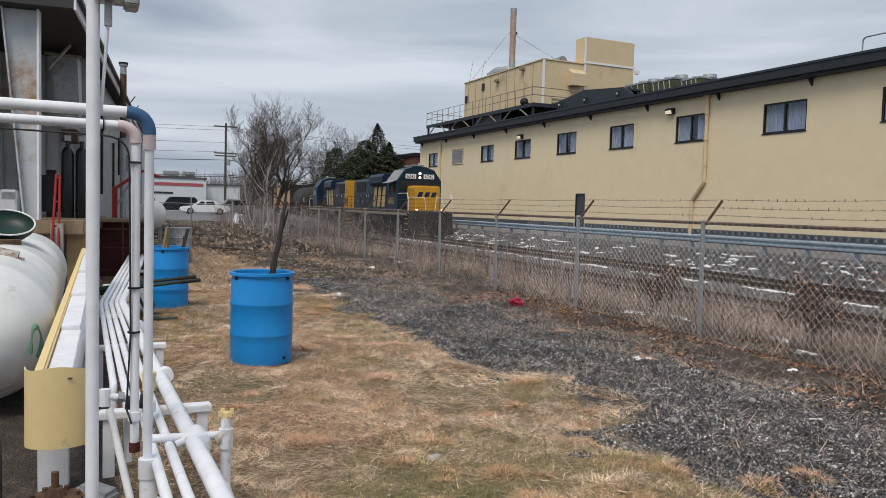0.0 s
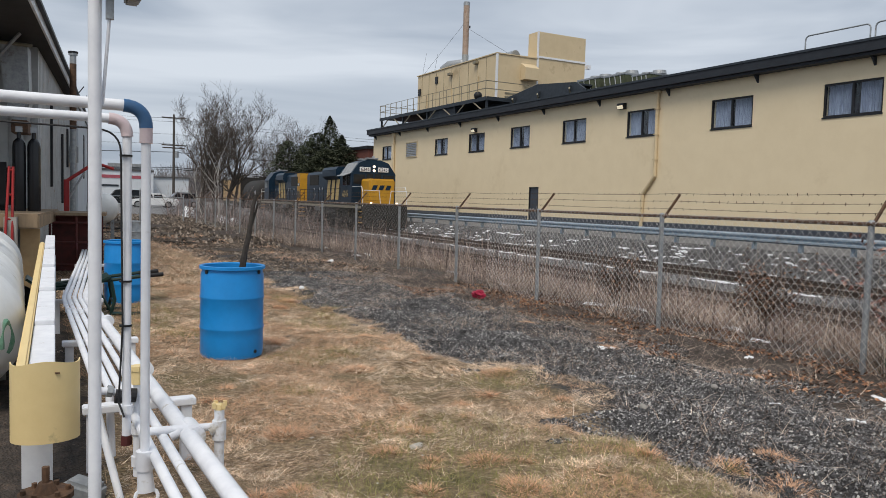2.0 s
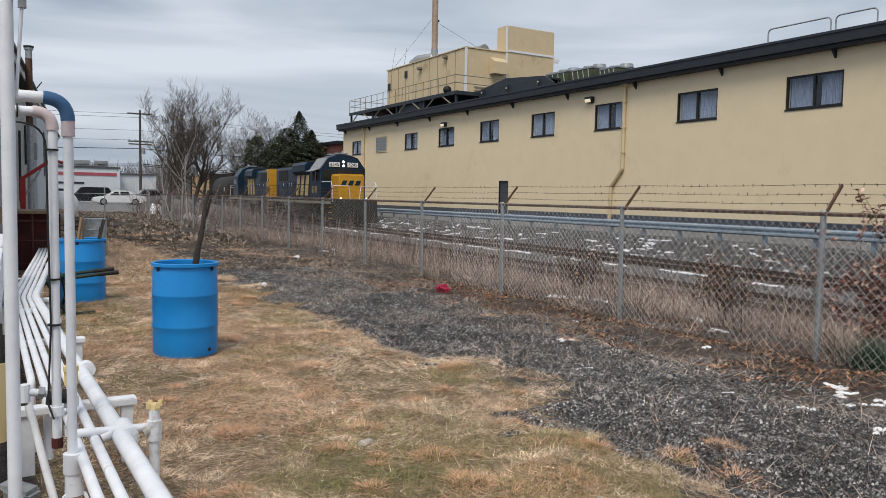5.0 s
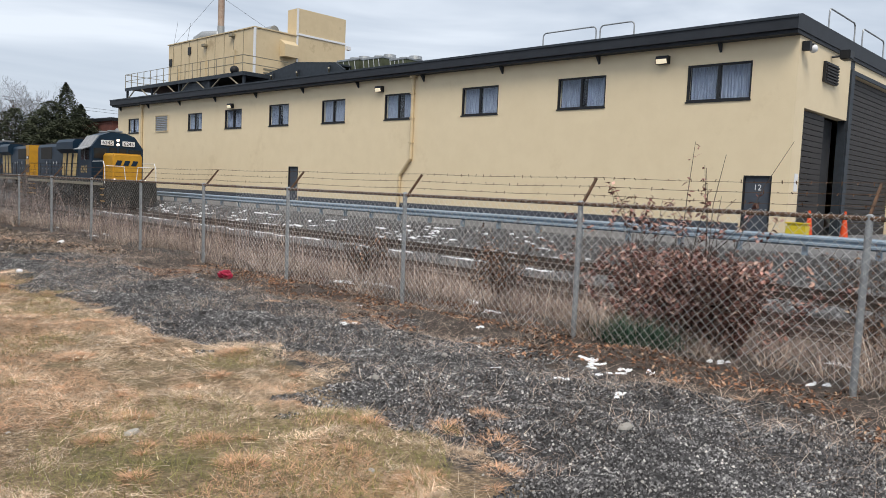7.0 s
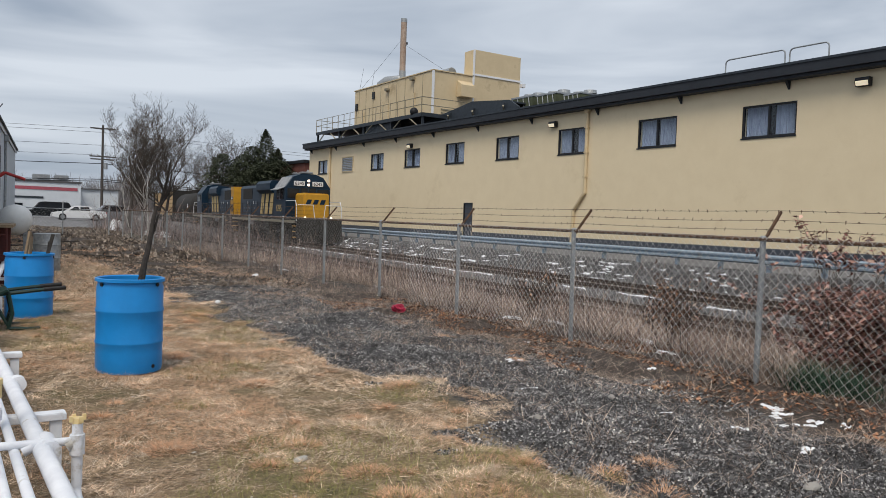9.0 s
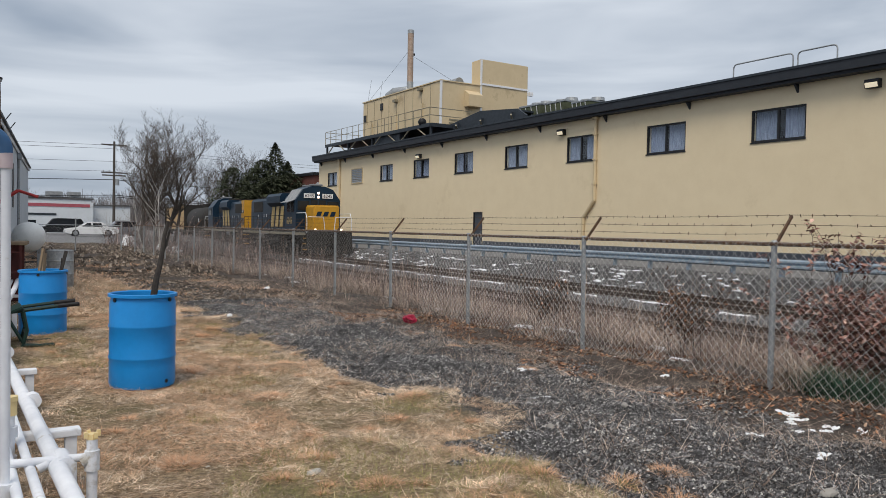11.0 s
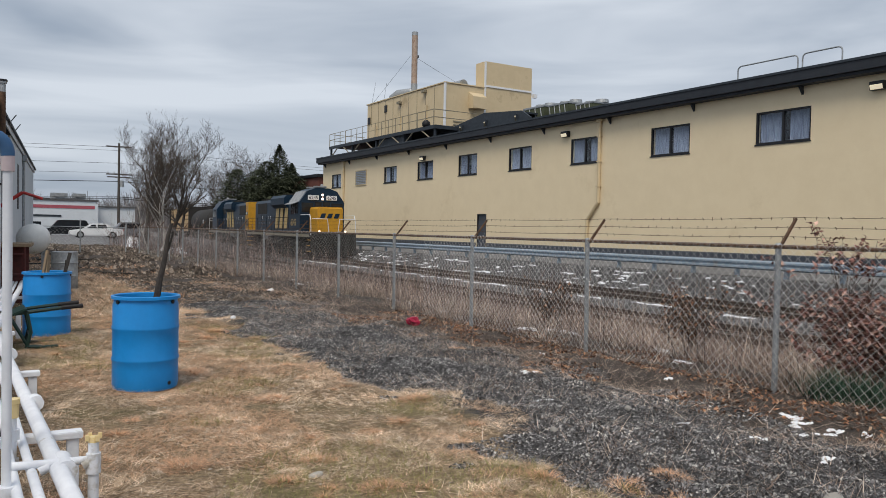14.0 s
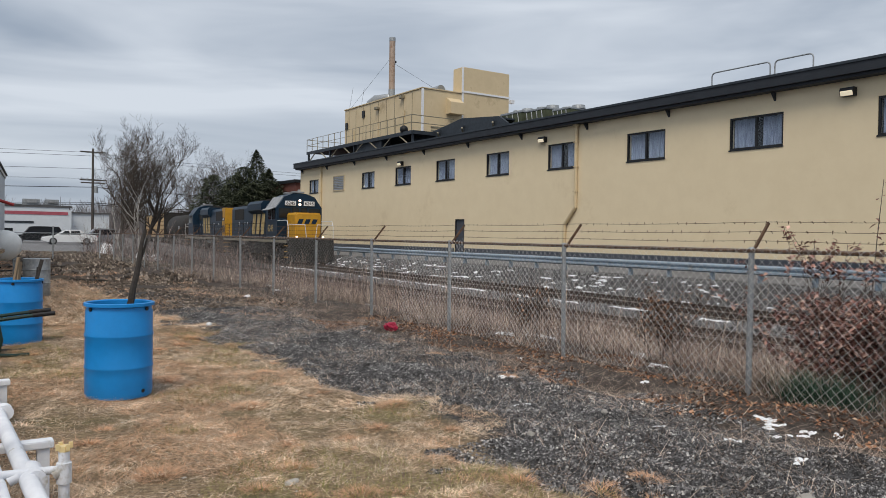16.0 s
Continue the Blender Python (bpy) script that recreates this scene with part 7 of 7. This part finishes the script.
ribbons("grass_tufts", with_z(bs), hd, ln, lg, U(0.002, 0.005, n), U(0.1, 0.5, n), "orange_grass", "orange-brown tufts of dead grass", "grass", 3)
xy = scatter(16000, 2.6, 6.4, 0.8, 15, lambda x, y: not on_grass(x, y) and patchy(x, y, 0.9, 20.0, -0.12))
n = len(xy)
ribbons("gravel_weeds", with_z(xy), U(0, 6.28, n), U(0.6, 1.45, n), U(0.05, 0.2, n), U(0.002, 0.005, n), U(0, 0.3, n), "weed", "dead stems lying across the gravel", "weeds", 2)


def stones(name, xy, r0, r1, mat, label, flat=0.6, power=2.5):
    """Angular pebbles, joined in one object."""
    n = len(xy)
    z = heights(xy)
    r = r0 + (r1 - r0) * rng.random(n) ** power
    unit = np.array([(1, 0, -0.3), (0, 1, -0.3), (-1, 0, -0.3), (0, -1, -0.3), (0.3, 0.15, 0.9), (-0.3, -0.15, 0.9)], float)
    v = unit[None] * (1 + U(-0.35, 0.35, (n, 6, 1))) + U(-0.25, 0.25, (n, 6, 3))
    a = U(0, 6.28, n)
    c, s = np.cos(a)[:, None], np.sin(a)[:, None]
    x = v[..., 0] * c - v[..., 1] * s
    y = v[..., 0] * s + v[..., 1] * c
    p = np.stack([x, y * U(0.6, 1.0, (n, 1)), v[..., 2] * flat], -1) * r[:, None, None]
    p += np.column_stack([xy, z + r * 0.15])[:, None, :]
    f = np.array([(0, 1, 4), (1, 5, 4), (1, 2, 5), (2, 3, 5), (3, 4, 5), (3, 0, 4)])
    fs_ = (f[None] + 6 * np.arange(n)[:, None, None]).reshape(-1, 3)
    me = bpy.data.meshes.new(name)
    me.from_pydata(p.reshape(-1, 3).tolist(), [], fs_.tolist())
    me.materials.append(M[mat])
    return tagged(new(name, me), label, "gravel", kind="stuff")


stones("gravel", scatter(290000, 2.4, 6.4, 0.6, 15.0, lambda x, y: not on_grass(x, y) and x < 6.0 + 0.5 * noise.noise(Vector((x * 2, y * 2, 9.0))), 1.45), 0.005, 0.0155, "stone_lit", "loose grey gravel track", 0.75, 2.0)
stones("gravel", scatter(26000, 2.5, 6.6, 14.8, 20.0, lambda x, y: not on_grass(x, y) and y + 2.5 * noise.noise(Vector((x * 0.9, y * 0.9, 51.0))) < 17.5), 0.007, 0.022, "stone_lit", "loose grey gravel track")
stones("rubble", scatter(26000, 1.8, 6.8, 15.5, 26.0, lambda x, y: not on_grass(x, y) and noise.noise(Vector((x * 0.8, y * 0.6, 52.0))) > -0.25, 1.3), 0.008, 0.05, "rubble", "dark brown clods and debris past the gravel", 0.7, 3.5)
xy = scatter(26000, -1.5, 6.6, 14.0, 34.0, lambda x, y: noise.noise(Vector((x * 0.7, y * 0.5, 53.0))) + 0.6 * (on_grass(x, y)) > 0.12)
n = len(xy)
ribbons("russet_grass", with_z(xy), U(0, 6.28, n), U(0.8, 1.5, n), U(0.06, 0.2, n), U(0.005, 0.011, n), U(0, 0.3, n), "orange_grass", "russet dead grass among the debris", "grass", 1)
stones("ballast", scatter(60000, 15.6, 22.0, -2.0, 44.0), 0.02, 0.065, "ballast", "grey crushed-stone ballast round the tracks", 0.7)
stones("rubble", scatter(15000, 1.5, 9.5, 24.0, 63.0, lambda x, y: not on_grass(x, y) and noise.noise(Vector((x * 0.5, y * 0.3, 77.0))) + 0.5 * noise.noise(Vector((x * 1.7, y, 78.0))) > -0.2), 0.02, 0.11, "rubble", "brown broken rubble beyond the gravel", 0.9)
xy = scatter(14000, -2.0, 3.6, 32.0, 62.0, on_grass)
n = len(xy)
ribbons("dry_grass", with_z(xy), U(0, 6.28, n), U(0.6, 1.4, n), U(0.1, 0.3, n), U(0.01, 0.022, n), U(0, 0.3, n), "orange_grass", "russet dead grass at the far end of the yard", "grass", 2)
stones("pale_stones", scatter(1500, 1.0, 6.8, 1.0, 16.0), 0.004, 0.016, "birch", "pale pebbles and shell bits on the ground", 0.5)

# ---------------------------------------------------------------- brush along the fence
def brush_at(x, y):
    return noise.noise(Vector((x * 0.55, y * 0.55, 31.0))) + 0.5 * noise.noise(Vector((x * 1.7, y * 1.7, 5.0))) > 0.05 + 0.22 * smooth(12, 16, y)


xy = scatter(15000, 7.2, 13.2, -1.0, 30.0, lambda x, y: brush_at(x, y))
n = len(xy)
ribbons("dead_weeds", with_z(xy), U(0, 6.28, n), U(0.0, 1.15, n), U(0.12, 0.5, n), U(0.003, 0.008, n), U(-0.3, 0.9, n), "weed", "pale dead weeds and grasses behind the fence", "weeds", 3)
spots = scatter(560, 7.25, 12.8, 0.0, 30.0, lambda x, y: noise.noise(Vector((x * 0.6, y * 0.5, 31.0))) > -0.12)
bs, hd, ln, lg = [], [], [], []
for cx, cy in spots:
    rad, m_ = float(U(0.08, 0.3)), int(U(40, 130))
    high = float(U(0.25, 0.8))
    a, r = U(0, 6.28, m_), rad * np.sqrt(U(0, 1, m_))
    bs.append(np.stack([cx + r * np.cos(a), cy + r * np.sin(a)], -1))
    hd.append(a + U(-0.8, 0.8, m_))
    ln.append(0.05 + 0.6 * r / rad + U(-0.15, 0.35, m_))
    lg.append(high * U(0.4, 1.1, m_))
bs, hd, ln, lg = np.concatenate(bs), np.concatenate(hd), np.concatenate(ln), np.concatenate(lg)
n = len(bs)
ribbons("weed_tussocks", with_z(bs), hd, ln, lg, U(0.003, 0.008, n), U(0.0, 0.8, n), "weed", "pale tussocks of dead grass behind the fence", "weeds", 3)
xy = scatter(21000, 7.1, 14.0, -2.0, 34.0, lambda x, y: y < 13 or patchy(x, y, 0.45, 50.0, 0.0))
n = len(xy)
ribbons("brambles", with_z(xy), U(0, 6.28, n), U(0.1, 1.2, n), U(0.2, 0.9, n), U(0.003, 0.008, n), U(-0.2, 1.1, n), "weed_grey", "grey-brown tangle of bare brambles", "brush", 4)
xy = scatter(3800, 8.2, 13.5, 13.0, 32.0, lambda x, y: patchy(x, y, 0.4, 3.0, -0.05))
n = len(xy)
ribbons("tall_brush", with_z(xy), U(0, 6.28, n), U(0.0, 0.5, n), U(0.6, 1.5, n), U(0.005, 0.012, n), U(0, 0.5, n), "weed_grey", "taller bare brush beside the track", "brush", 4)
xy = scatter(650, 7.5, 12.5, 4.0, 24.0)
n = len(xy)
ribbons("tall_stalks", with_z(xy), U(0, 6.28, n), U(0.0, 0.35, n), U(0.8, 1.5, n), U(0.006, 0.012, n), U(0, 0.25, n), "weed", "tall pale dead stalks", "weeds", 4)
xy = scatter(17000, 5.3, 7.6, 0.2, 22.0)
n = len(xy)
ribbons("litter_stems", with_z(xy), U(0, 6.28, n), U(0.9, 1.5, n), U(0.05, 0.26, n), U(0.002, 0.005, n), U(0, 0.3, n), "weed", "fine dead stems at the fence's foot", "weeds", 2)


def leaves(name, pts, size, mat, label, category="leaves"):
    """Curled dry leaves of four facets each."""
    n = len(pts)
    a, b_, c_ = U(0, 6.28, n), U(-0.9, 0.9, n), U(-0.9, 0.9, n)
    d = np.stack([np.cos(a), np.sin(a), b_], -1)
    d /= np.linalg.norm(d, axis=1, keepdims=True)
    s = np.stack([-np.sin(a), np.cos(a), c_], -1)
    s /= np.linalg.norm(s, axis=1, keepdims=True)
    up_ = np.cross(d, s)
    L = (size * U(0.6, 1.3, n))[:, None]
    q = np.stack([pts - d * L, pts + s * L * 0.5 + up_ * L * 0.2, pts + d * L, pts - s * L * 0.5 + up_ * L * 0.2, pts + up_ * L * 0.05 + d * L * 0.2], 1)
    f = np.array([(0, 1, 4), (1, 2, 4), (2, 3, 4), (3, 0, 4)])
    fs_ = (f[None] + 5 * np.arange(n)[:, None, None]).reshape(-1, 3)
    me = bpy.data.meshes.new(name)
    me.from_pydata(q.reshape(-1, 3).tolist(), [], fs_.tolist())
    me.materials.append(M[mat])
    return tagged(new(name, me), label, category, kind="stuff")


xy = scatter(16000, 5.6, 8.6, 0.0, 13.0, lambda x, y: noise.noise(Vector((x * 1.3, y * 0.8, 40.0))) + 0.6 * noise.noise(Vector((x * 3.0, y * 2.4, 41.0))) + 0.28 - abs(x - 6.9) * 0.5 > 0)
leaves("leaf_litter", with_z(xy, 0.014), 0.024, "leaf", "brown and orange fallen oak leaves along the fence")

# the russet shrub leaning through the fence
shrub = root("leafy_shrub", pose(8.25, 4.0, grade(8.25, 4.0) - 0.05), "bushy shrub with dry russet leaves and long bare shoots", "shrub")
rnd = random.Random(9)
segs, tips = [], []
for i in range(60):
    a = rnd.uniform(0, 6.28)
    limb_segments(rnd, (rnd.uniform(-0.35, 0.35), rnd.uniform(-0.8, 0.8), 0), (0.4 * math.cos(a), 0.85 * math.sin(a), 1), rnd.uniform(0.5, 1.45), 0.009, 1, segs, 2)
for side, back, lean, high in ((0.12, 0.1, 0.05, 2.45), (0.24, -0.1, 0.04, 2.3), (0.20, 0.05, 0.02, 2.15), (0.30, -0.05, 0.0, 2.2), (0.38, 0.0, 0.10, 2.6), (0.10, -0.2, 0.12, 2.0), (-0.35, 0.1, -0.1, 1.75), (0.30, 0.2, -0.03, 1.9), (-0.15, 0.0, -0.14, 1.8), (0.75, 0.1, 0.08, 1.7)):
    limb_segments(rnd, (0.69 * side + 0.73 * back, -0.73 * side + 0.69 * back, 0), (0.69 * lean, -0.73 * lean, 1), high, 0.011, 2, segs, 2)
segment_mesh("branchwork", segs, "twig", shrub, 3, 0.0028)
for a, b, r0, r1, l in segs:
    low = b.z < 1.45
    for _ in range((7 if b.z < 1.2 else 0) + (11 if (not low and rnd.random() < 0.75) else 0)):
        tips.append(tuple(a.lerp(b, rnd.random()) + Vector((rnd.uniform(-0.05, 0.05), rnd.uniform(-0.05, 0.05), rnd.uniform(-0.05, 0.03)))))
tips = np.array(tips)
ob = leaves("foliage", tips, 0.04, "leaf_red", "dry russet leaves")
ob.parent = shrub
for key in ("category", "kind"):
    del ob[key]
xy = np.stack([7.45 + 0.13 * rng.standard_normal(1500), 4.05 + 0.20 * rng.standard_normal(1500)], -1)
n = len(xy)
ribbons("evergreen_sprigs", with_z(xy), U(0, 6.28, n), U(0.2, 1.2, n), U(0.12, 0.42, n), U(0.006, 0.014, n), U(0, 0.4, n), "shrub_green", "low dark green evergreen sprigs under the shrub", "shrub", 3)
for k, (x, y, h) in enumerate(((8.3, 6.7, 0.75), (8.1, 9.4, 0.7), (9.2, 1.9, 1.1), (8.0, 1.0, 0.8))):
    sb = root("bare_shrub", pose(x, y, grade(x, y) - 0.05), "low bare shrub with a few red-brown leaves", "shrub", "low bare shrubs")
    segs = []
    for i in range(7):
        a = rnd.uniform(0, 6.28)
        limb_segments(rnd, (rnd.uniform(-0.15, 0.15), rnd.uniform(-0.15, 0.15), 0), (0.4 * math.cos(a), 0.4 * math.sin(a), 1), rnd.uniform(0.5, 1.0) * h, 0.008, 0, segs, 2)
    segment_mesh("branchwork", segs, "twig", sb, 3, 0.0025)
    tips = np.array([tuple(s[1]) for s in segs if rnd.random() < (0.5 if k != 1 else 0.15)])
    ob = leaves("foliage", tips, 0.03, "leaf", "red-brown leaves")
    ob.parent = sb
    for key in ("category", "kind"):
        del ob[key]

# far woods
xy = np.concatenate([scatter(18000, -75, 75, 165, 195), scatter(700, 30, 60, 100, 120)])
n = len(xy)
ribbons("far_woods", with_z(xy), U(0, 6.28, n), U(0.0, 0.5, n), (3.0 + 6.5 * rng.random(n) ** 0.7) * (0.9 + 0.25 * np.sin(xy[:, 0] * 0.35) * np.sin(xy[:, 0] * 0.11 + 1)), U(0.06, 0.22, n), U(0, 0.3, n), "far_twig", "line of bare woods behind the street, distance haze put into their grey", "woods", 3, 0.3)
xy = scatter(2600, 8.0, 17.0, 46, 66, lambda x, y: patchy(x, y, 0.3, 8.0, -0.1))
n = len(xy)
ribbons("thicket", with_z(xy), U(0, 6.28, n), U(0.0, 0.6, n), U(0.8, 3.0, n), U(0.012, 0.03, n), U(0, 0.4, n), "weed_grey", "grey-brown thicket at the foot of the trees", "brush", 3)

# ---------------------------------------------------------------- snow, litter, small things
def snow_field(name, places, label):
    """Irregular thin patches of old snow, joined in one object."""
    vs, fs = [], []
    for x, y, rx, ry, h in places:
        k = 14
        c = len(vs)
        z = grade(x, y)
        vs.append((x, y, z + h))
        ph = [random.uniform(0, 6.28) for _ in range(3)]
        for ring, hh in ((0.6, h * 0.9), (1.0, -0.01)):
            for j in range(k):
                a = 2 * math.pi * j / k
                q = ring * (1 + 0.3 * math.sin(2 * a + ph[0]) + 0.25 * math.sin(3 * a + ph[1]) + 0.15 * math.sin(5 * a + ph[2]))
                px, py = x + rx * q * math.cos(a), y + ry * q * math.sin(a)
                vs.append((px, py, grade(px, py) + hh + random.uniform(0, 0.3) * h * (ring < 1)))
        for j in range(k):
            fs.append((c, c + 1 + j, c + 1 + (j + 1) % k))
            fs.append((c + 1 + j, c + 1 + k + j, c + 1 + k + (j + 1) % k, c + 1 + (j + 1) % k))
    ob = raw(name, vs, fs, "snow")
    ob.data.shade_smooth()
    return tagged(ob, label, "snow", kind="stuff")


near_snow = [(7.65, 6.3, 0.12, 0.16, 0.03), (6.35, 3.93, 0.12, 0.14, 0.02), (6.2, 3.75, 0.10, 0.06, 0.02), (6.14, 3.42, 0.13, 0.08, 0.02), (5.92, 3.5, 0.10, 0.05, 0.02), (6.3, 3.2, 0.10, 0.05, 0.02), (5.15, 4.09, 0.10, 0.05, 0.025), (5.15, 6.2, 0.10, 0.05, 0.02), (5.25, 3.46, 0.05, 0.07, 0.02), (5.16, 2.88, 0.07, 0.05, 0.02), (7.3, 2.99, 0.14, 0.07, 0.025), (7.3, 2.05, 0.15, 0.06, 0.025), (6.6, 5.6, 0.05, 0.04, 0.02), (7.0, 6.8, 0.05, 0.04, 0.02), (6.0, 4.9, 0.04, 0.03, 0.015), (8.2, 4.6, 0.1, 0.1, 0.03), (6.5, 7.6, 0.05, 0.05, 0.02), (4.55, 5.2, 0.09, 0.03, 0.015), (8.5, 1.2, 0.15, 0.1, 0.03)]
far_snow = []
for _ in range(620):
    y = random.uniform(12, 52)
    if noise.noise(Vector((y * 0.22, 3.0, 0.0))) + random.uniform(-0.4, 0.4) > 0.06:
        big = 0.35 + 0.9 * smooth(14, 34, y) * random.random()
        far_snow.append((random.uniform(18.9, 21.5), y, big * random.uniform(0.02, 0.11), big * (random.uniform(0.05, 0.3) + 0.5 * random.random() ** 3), 0.03))
for _ in range(38):
    y = random.uniform(6, 46)
    far_snow.append((track_x(y) - 1.25 + random.uniform(-0.15, 0.1), y, random.uniform(0.03, 0.08), random.uniform(0.15, 0.9), 0.05))
for _ in range(70):
    y = random.uniform(4, 40)
    far_snow.append((13.55 + 0.035 * y + 0.95 + random.uniform(-0.1, 0.1), y, random.uniform(0.03, 0.08), random.uniform(0.3, 0.9), 0.05))
for _ in range(40):
    y = random.uniform(2, 30)
    far_snow.append((random.uniform(8.0, 12.5), y, random.uniform(0.05, 0.15), random.uniform(0.08, 0.25), 0.04))
near_snow = [(x + random.uniform(-1, 1) * a, y + random.uniform(-1, 1) * b, a * random.uniform(0.22, 0.6), b * random.uniform(0.22, 0.6), h * 0.6) for x, y, a, b, h in near_snow for _ in range(4)]
snow_field("snow_patches", near_snow + far_snow, "thin leftover patches of old snow on ballast and gravel")
snow_field("snow_banks", [(10.3, 61, 0.35, 0.6, 0.7), (12.6, 60, 0.5, 0.9, 0.5), (13.6, 61, 0.5, 0.9, 0.4), (22.0, 55, 0.8, 3.5, 0.25), (21.5, 49, 0.6, 2.5, 0.2)], "ploughed banks of dirty snow")

bag = root("plastic_bag", pose(6.25, 10.65, grade(6.25, 10.65)), "crumpled red plastic bag lying by the fence", "bag")
bm = bmesh.new()
bmesh.ops.create_icosphere(bm, subdivisions=3, radius=0.10)
for v in bm.verts:
    k = 1 + 0.45 * noise.noise(v.co * 14) + 0.3 * noise.noise(v.co * 30)
    v.co = Vector((v.co.x * 1.15 * k, v.co.y * 0.8 * k, max(0.0, v.co.z * 0.75 * k + 0.07)))
part("film", bm, "red_plastic", bag)
for k, (x, y, s) in enumerate(((6.4, 18.2, 0.09), (3.59, 11.78, 0.045))):
    bm = bmesh.new()
    bmesh.ops.create_icosphere(bm, subdivisions=2, radius=s)
    for v in bm.verts:
        v.co *= 1 + 0.25 * noise.noise(v.co * 20 + Vector((k, 0, 0)))
        v.co.z = max(-0.01, v.co.z * 0.8 + s * 0.5)
    tagged(link_mesh("litter_lump", bm, "board"), "crumpled white litter on the gravel", "litter", "white litter lumps").matrix_basis = pose(x, y, grade(x, y))
for k, (x, y, s, rz) in enumerate(((1.85, 4.08, 0.055, 20), (2.53, 2.75, 0.03, 70), (4.3, 2.3, 0.07, 0), (5.0, 4.6, 0.06, 40), (1.55, 2.55, 0.05, 10), (3.9, 4.3, 0.05, 60))):
    bm = bmesh.new()
    bmesh.ops.create_icosphere(bm, subdivisions=2, radius=s)
    for v in bm.verts:
        v.co *= 1 + 0.3 * noise.noise(v.co * 16 + Vector((k, 3, 0)))
        v.co.y *= 0.5
        v.co.z = max(-0.012, v.co.z * 0.4 + 0.008)
    tagged(link_mesh("stone", bm, "concrete" if k not in (0, 1) else "birch"), "pale flat stone lying on the ground", "stone", "pale flat stones").matrix_basis = pose(x, y, grade(x, y), 0, 0, rz)
for k, (x, y, L, rz) in enumerate(((4.25, 2.65, 0.34, 20), (3.7, 24.5, 1.6, -60), (2.6, 27.0, 1.2, 35), (4.4, 22.0, 0.9, 80), (1.8, 30.0, 1.5, 10), (5.4, 13.4, 0.5, 50), (3.2, 33, 2.2, -20))):
    bm = crooked((-L / 2, 0, 0.02 + L * 0.03), (L / 2, 0, 0.02 + L * 0.05), 0.006 + 0.03 * (L > 0.6), 0.004 + 0.015 * (L > 0.6), 0.02, 7, 70 + k)
    tagged(link_mesh("fallen_branch", bm, "weed" if L < 0.6 else "branch"), "fallen dead branch on the ground", "branch", "fallen branches").matrix_basis = pose(x, y, grade(x, y), 0, 0, rz)
for k, (x, y, s) in enumerate(((3.0, 26.0, 0.35), (4.0, 30.0, 0.45), (2.0, 34.0, 0.5), (5.0, 36.0, 0.5), (1.2, 38, 0.4), (3.4, 40.0, 0.5))):
    bm = bmesh.new()
    bmesh.ops.create_icosphere(bm, subdivisions=3, radius=s)
    for v in bm.verts:
        v.co *= 1 + 0.4 * noise.noise(v.co * 4 + Vector((k, 7, 0)))
        v.co.z = max(-0.03, v.co.z * 0.28)
    tagged(link_mesh("dirt_heap", bm, "dirt"), "low heap of dark earth and debris", "earth", "low earth heaps").matrix_basis = pose(x, y, grade(x, y))
